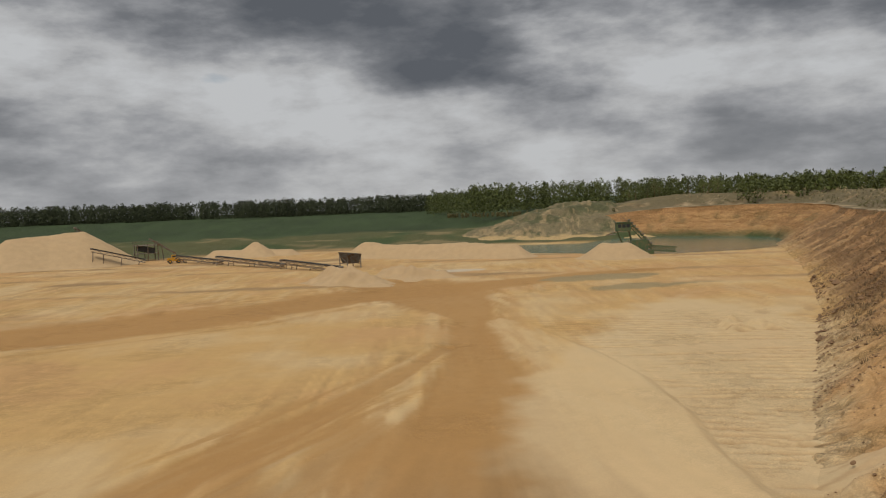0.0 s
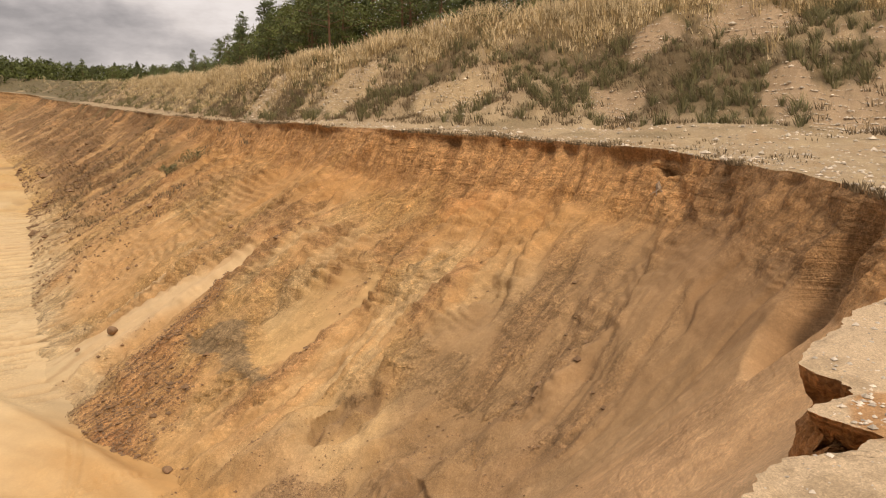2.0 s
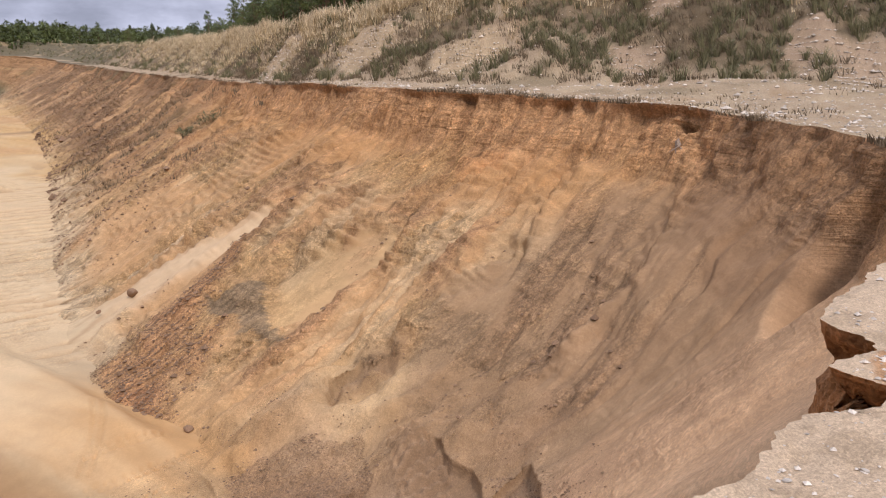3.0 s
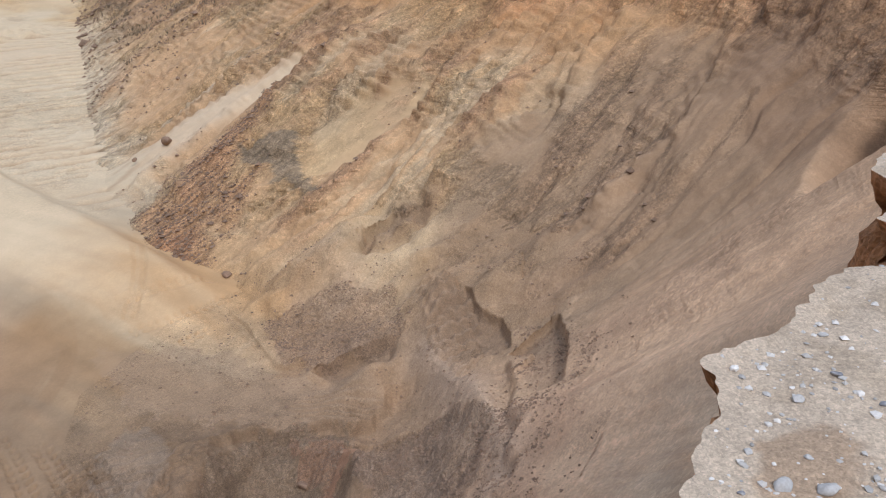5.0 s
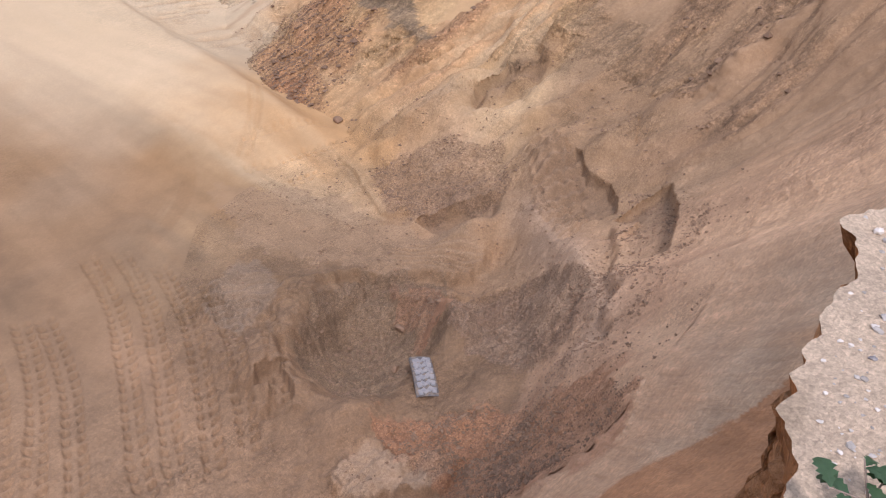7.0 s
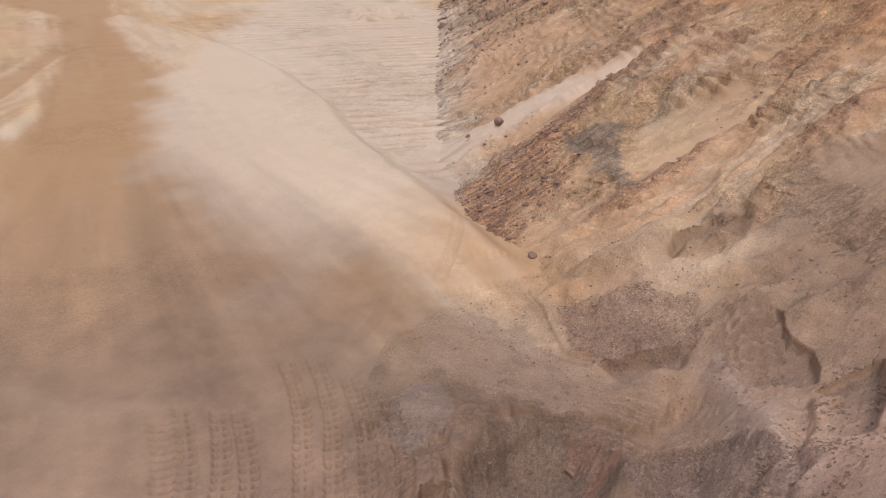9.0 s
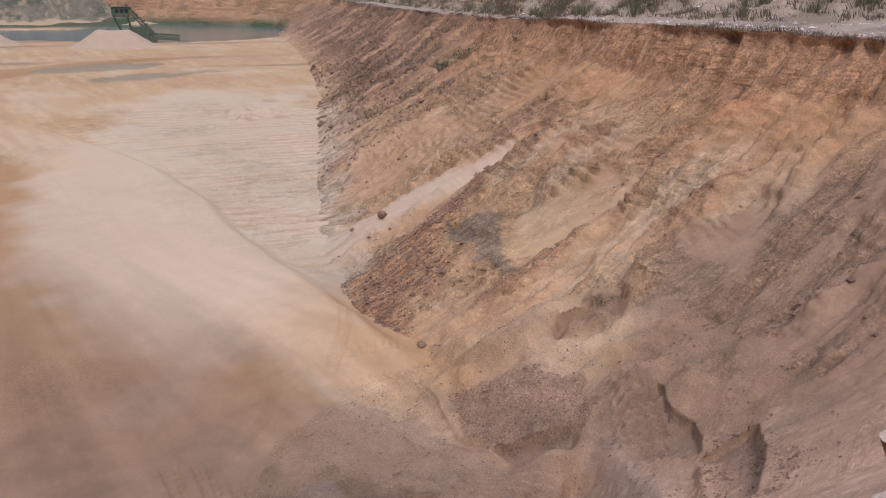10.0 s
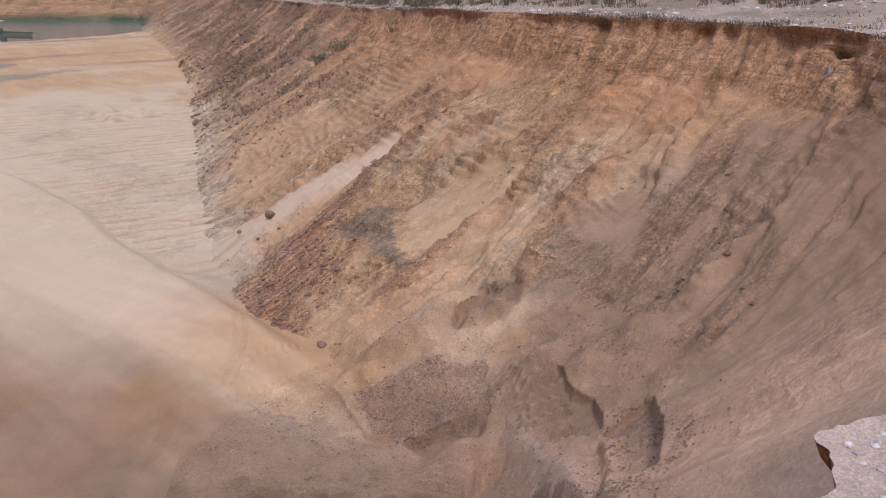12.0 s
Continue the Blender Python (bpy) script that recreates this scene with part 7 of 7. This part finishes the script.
conveyor((-22.3, 172), (-38, 188), 0.9, 1.9)
conveyor((-38, 189), (-59.5, 211), 0.9, 2.1)
conveyor((-59, 213), (-77, 229), 0.9, 1.9)
conveyor((-84, 226), (-97, 221), 1.2, 5.0)
conveyor((-98, 243), (-107, 234), 1.5, 10.8, label="steep stacking conveyor rising to the stockpile crest")


def hopper():
    root = new("feed_hopper")
    root.matrix_world = pose(-21.5, 183, 0, 0, 0, 118)
    bm = bmesh.new()
    top = [(-2.6, -1.8, 3.1), (2.6, -1.8, 3.1), (2.6, 1.8, 3.5), (-2.6, 1.8, 3.5)]
    low = [(-2.2, -1.2, 1.1), (2.0, -1.2, 1.1), (2.0, 1.2, 1.1), (-2.2, 1.2, 1.1)]
    t, l = [bm.verts.new(p) for p in top], [bm.verts.new(p) for p in low]
    for k in range(4):
        bm.faces.new((t[k], t[(k + 1) % 4], l[(k + 1) % 4], l[k]))
    bmesh.ops.solidify(bm, geom=bm.faces[:], thickness=0.08)
    part("bin", bm, m_steel, root, "rusty grey sloping steel bin")
    bm = bmesh.new()
    for k in range(14):
        x = -2.5 + 5.0 * k / 13
        beam(bm, (x, -1.8, 3.15), (x, 1.8, 3.55), 0.07, 0.12)
    part("grizzly", bm, m_steel, root, "parallel steel screen bars")
    for x in (-2.4, 2.4):
        for y in (-1.6, 1.6):
            bm = bmesh.new()
            beam(bm, (x, y, 3.1), (x, y, -0.2), 0.18)
            part("leg", bm, m_steel, root)
    bm = bmesh.new()
    for y in (-1.6, 1.6):
        beam(bm, (-2.4, y, 1.2), (2.4, y, 2.6), 0.12)
        beam(bm, (-2.4, y, 1.0), (2.4, y, 1.0), 0.14)
    part("brace", bm, m_steel, root)
    tagged(root, "grey steel feed hopper with a bar screen", "hopper")


hopper()


def screen_plant():
    root = new("screening_plant")
    root.matrix_world = pose(-90, 243, 0, 0, 0, 35)
    for x in (-3, 0, 3):
        for y in (-1.8, 1.8):
            bm = bmesh.new()
            beam(bm, (x, y, -0.2), (x, y, 5.2), 0.25)
            part("post", bm, m_steel, root)
    for z in (2.2, 4.6):
        bm = bmesh.new()
        block(bm, -3.4, 3.4, -2.2, 2.2, z, z + 0.15)
        part("deck", bm, m_steel, root)
    bm = bmesh.new()
    block(bm, -2.6, 2.2, -1.5, 1.5, 2.6, 4.3, 0.15)
    bmesh.ops.rotate(bm, verts=bm.verts, cent=(0, 0, 3.4), matrix=Matrix.Rotation(radians(12), 3, "Y"))
    part("screen_box", bm, m_belt, root, "dark vibrating screen box")
    bm = bmesh.new()
    for x in (-3.4, 3.4):
        for y in (-2.2, 0, 2.2):
            beam(bm, (x, y, 4.7), (x, y, 5.8), 0.07)
        beam(bm, (x, -2.2, 5.8), (x, 2.2, 5.8), 0.07)
    for y in (-2.2, 2.2):
        beam(bm, (-3.4, y, 5.8), (3.4, y, 5.8), 0.07)
    part("railing", bm, m_steel, root)
    bm = bmesh.new()
    beam(bm, (1.0, 0, 6.6), (8.5, -1.0, 1.6), 1.0, 0.35)
    beam(bm, (1.0, 0.5, 6.9), (8.5, -0.5, 1.9), 0.1)
    beam(bm, (1.0, -0.5, 6.9), (8.5, -1.5, 1.9), 0.1)
    beam(bm, (4.5, -0.5, 4.0), (5.0, -0.5, -0.2), 0.2)
    part("feed_arm", bm, m_steel, root, "grey inclined feed conveyor")
    tagged(root, "grey steel screening plant with decks and feed arm", "screening plant")


screen_plant()


def loader():
    root = new("wheel_loader")
    root.matrix_world = pose(-76, 226, 0, 0, 0, 25) @ Matrix.Diagonal((0.72, 0.72, 0.72, 1))
    bm = bmesh.new()
    block(bm, -2.6, 0.2, -1.0, 1.0, 0.9, 2.1, 0.15)
    block(bm, 0.2, 2.2, -0.8, 0.8, 0.8, 1.5, 0.12)
    part("body", bm, m_yellow, root, "yellow painted chassis")
    bm = bmesh.new()
    block(bm, -0.9, 0.6, -0.75, 0.75, 2.1, 3.3, 0.12)
    cab = part("cab", bm, m_yellow, root)
    bm = bmesh.new()
    block(bm, -0.80, 0.63, -0.78, 0.78, 2.35, 3.1, 0.05)
    part("window", bm, m_glass, cab, "dark cab glass")
    for x in (-1.7, 1.5):
        for y in (-1.15, 1.15):
            bm = bmesh.new()
            rod(bm, (x, y - 0.28, 0.72), (x, y + 0.28, 0.72), 0.74, seg=20)
            w = part("wheel", bm, m_dark, root, "black rubber tyre")
            bm = bmesh.new()
            rod(bm, (x, y - 0.30, 0.72), (x, y + 0.30, 0.72), 0.34, seg=14)
            part("rim", bm, m_yellow, w)
    bm = bmesh.new()
    for y in (-0.5, 0.5):
        beam(bm, (1.2, y, 1.7), (3.4, y, 0.7), 0.18, 0.3)
    part("lift_arm", bm, m_yellow, root)
    bm = bmesh.new()
    v = [(3.3, 0.9), (3.4, 0.15), (4.5, 0.1), (4.5, 0.2), (3.6, 0.35), (3.5, 0.95)]
    a, b = [bm.verts.new((x, -1.3, z)) for x, z in v], [bm.verts.new((x, 1.3, z)) for x, z in v]
    for k in range(6):
        bm.faces.new((a[k], a[(k + 1) % 6], b[(k + 1) % 6], b[k]))
    bm.faces.new(a[::-1])
    bm.faces.new(b)
    part("bucket", bm, m_steel, root, "worn steel bucket")
    tagged(root, "small yellow wheel loader beside the conveyors", "wheel loader")


loader()


def dredger():
    """The green bucket-ladder machine at the water's edge."""
    root = new("dredging_machine")
    root.matrix_world = pose(44.5, 197, -0.3, 0, 0, -6)
    bm = bmesh.new()
    block(bm, -1.0, 6.5, -2.2, 2.2, -0.5, 1.1, 0.2)
    part("pontoon", bm, m_green, root, "green steel float")
    bm = bmesh.new()
    block(bm, 1.2, 5.2, -1.4, 1.4, 1.1, 3.6, 0.1)
    part("engine_house", bm, m_green, root)
    bm = bmesh.new()
    block(bm, -2.4, 1.2, -1.3, 1.3, 5.8, 7.9, 0.1)
    cab = part("cabin", bm, m_green, root, "green control cabin")
    for x in (-1.9, -0.9, 0.1):
        bm = bmesh.new()
        block(bm, x, x + 0.8, -1.34, -1.28, 6.7, 7.5)
        part("window", bm, m_glass, cab, "dark glass")
    bm = bmesh.new()
    block(bm, -2.6, 1.4, -1.5, 1.5, 7.9, 8.05)
    part("roof", bm, m_green, cab)
    for x in (-2.0, 0.9):
        for y in (-1.1, 1.1):
            bm = bmesh.new()
            beam(bm, (x, y, 5.8), (x * 0.6 + 1.2, y, 0.9), 0.22)
            part("leg", bm, m_green, root)

    def ladder(name, p, q, w, h, n):
        bm = bmesh.new()
        p, q = Vector(p), Vector(q)
        up = Vector((0, 0, h))
        for y in (-w / 2, w / 2):
            o = Vector((0, y, 0))
            beam(bm, p + o, q + o, 0.18)
            beam(bm, p + o + up, q + o + up, 0.18)
            for k in range(n):
                a, b = p.lerp(q, k / n) + o, p.lerp(q, (k + 1) / n) + o
                beam(bm, a, b + up, 0.10)
                beam(bm, a, a + up, 0.10)
        for k in range(n + 1):
            a = p.lerp(q, k / n)
            beam(bm, a + Vector((0, -w / 2, 0)), a + Vector((0, w / 2, 0)), 0.1)
        return part(name, bm, m_green, root)

    mast = ladder("ladder", (0.6, 0, 7.4), (6.3, 0, 0.9), 1.3, 1.1, 9)
    for k in range(9):
        f = (k + 0.5) / 9
        bm = bmesh.new()
        x, z = 0.6 + 5.7 * f, 7.4 - 6.5 * f + 1.2
        block(bm, x - 0.3, x + 0.3, -0.5, 0.5, z, z + 0.45, 0.06)
        part("bucket", bm, m_steel, mast, "worn steel digging bucket")
    ladder("boom", (6.0, 0, 0.9), (12.0, 0, 0.4), 1.2, 1.2, 10)
    bm = bmesh.new()
    for y in (-0.9, 0.9):
        beam(bm, (-2.4, y, 5.7), (-4.8, y, 4.9), 0.12)
    block(bm, -4.9, -2.4, -0.9, 0.9, 4.95, 5.05)
    part("gangway", bm, m_steel, root)
    bm = bmesh.new()
    rod(bm, (-1.0, 0.5, 8.0), (-1.0, 0.5, 9.6), 0.05)
    rod(bm, (-1.0, 0.5, 9.6), (6.2, 0, 2.2), 0.03, seg=5)
    part("stay_cable", bm, m_steel, root)
    tagged(root, "green bucket ladder dredging machine at the lake shore", "dredger")


dredger()
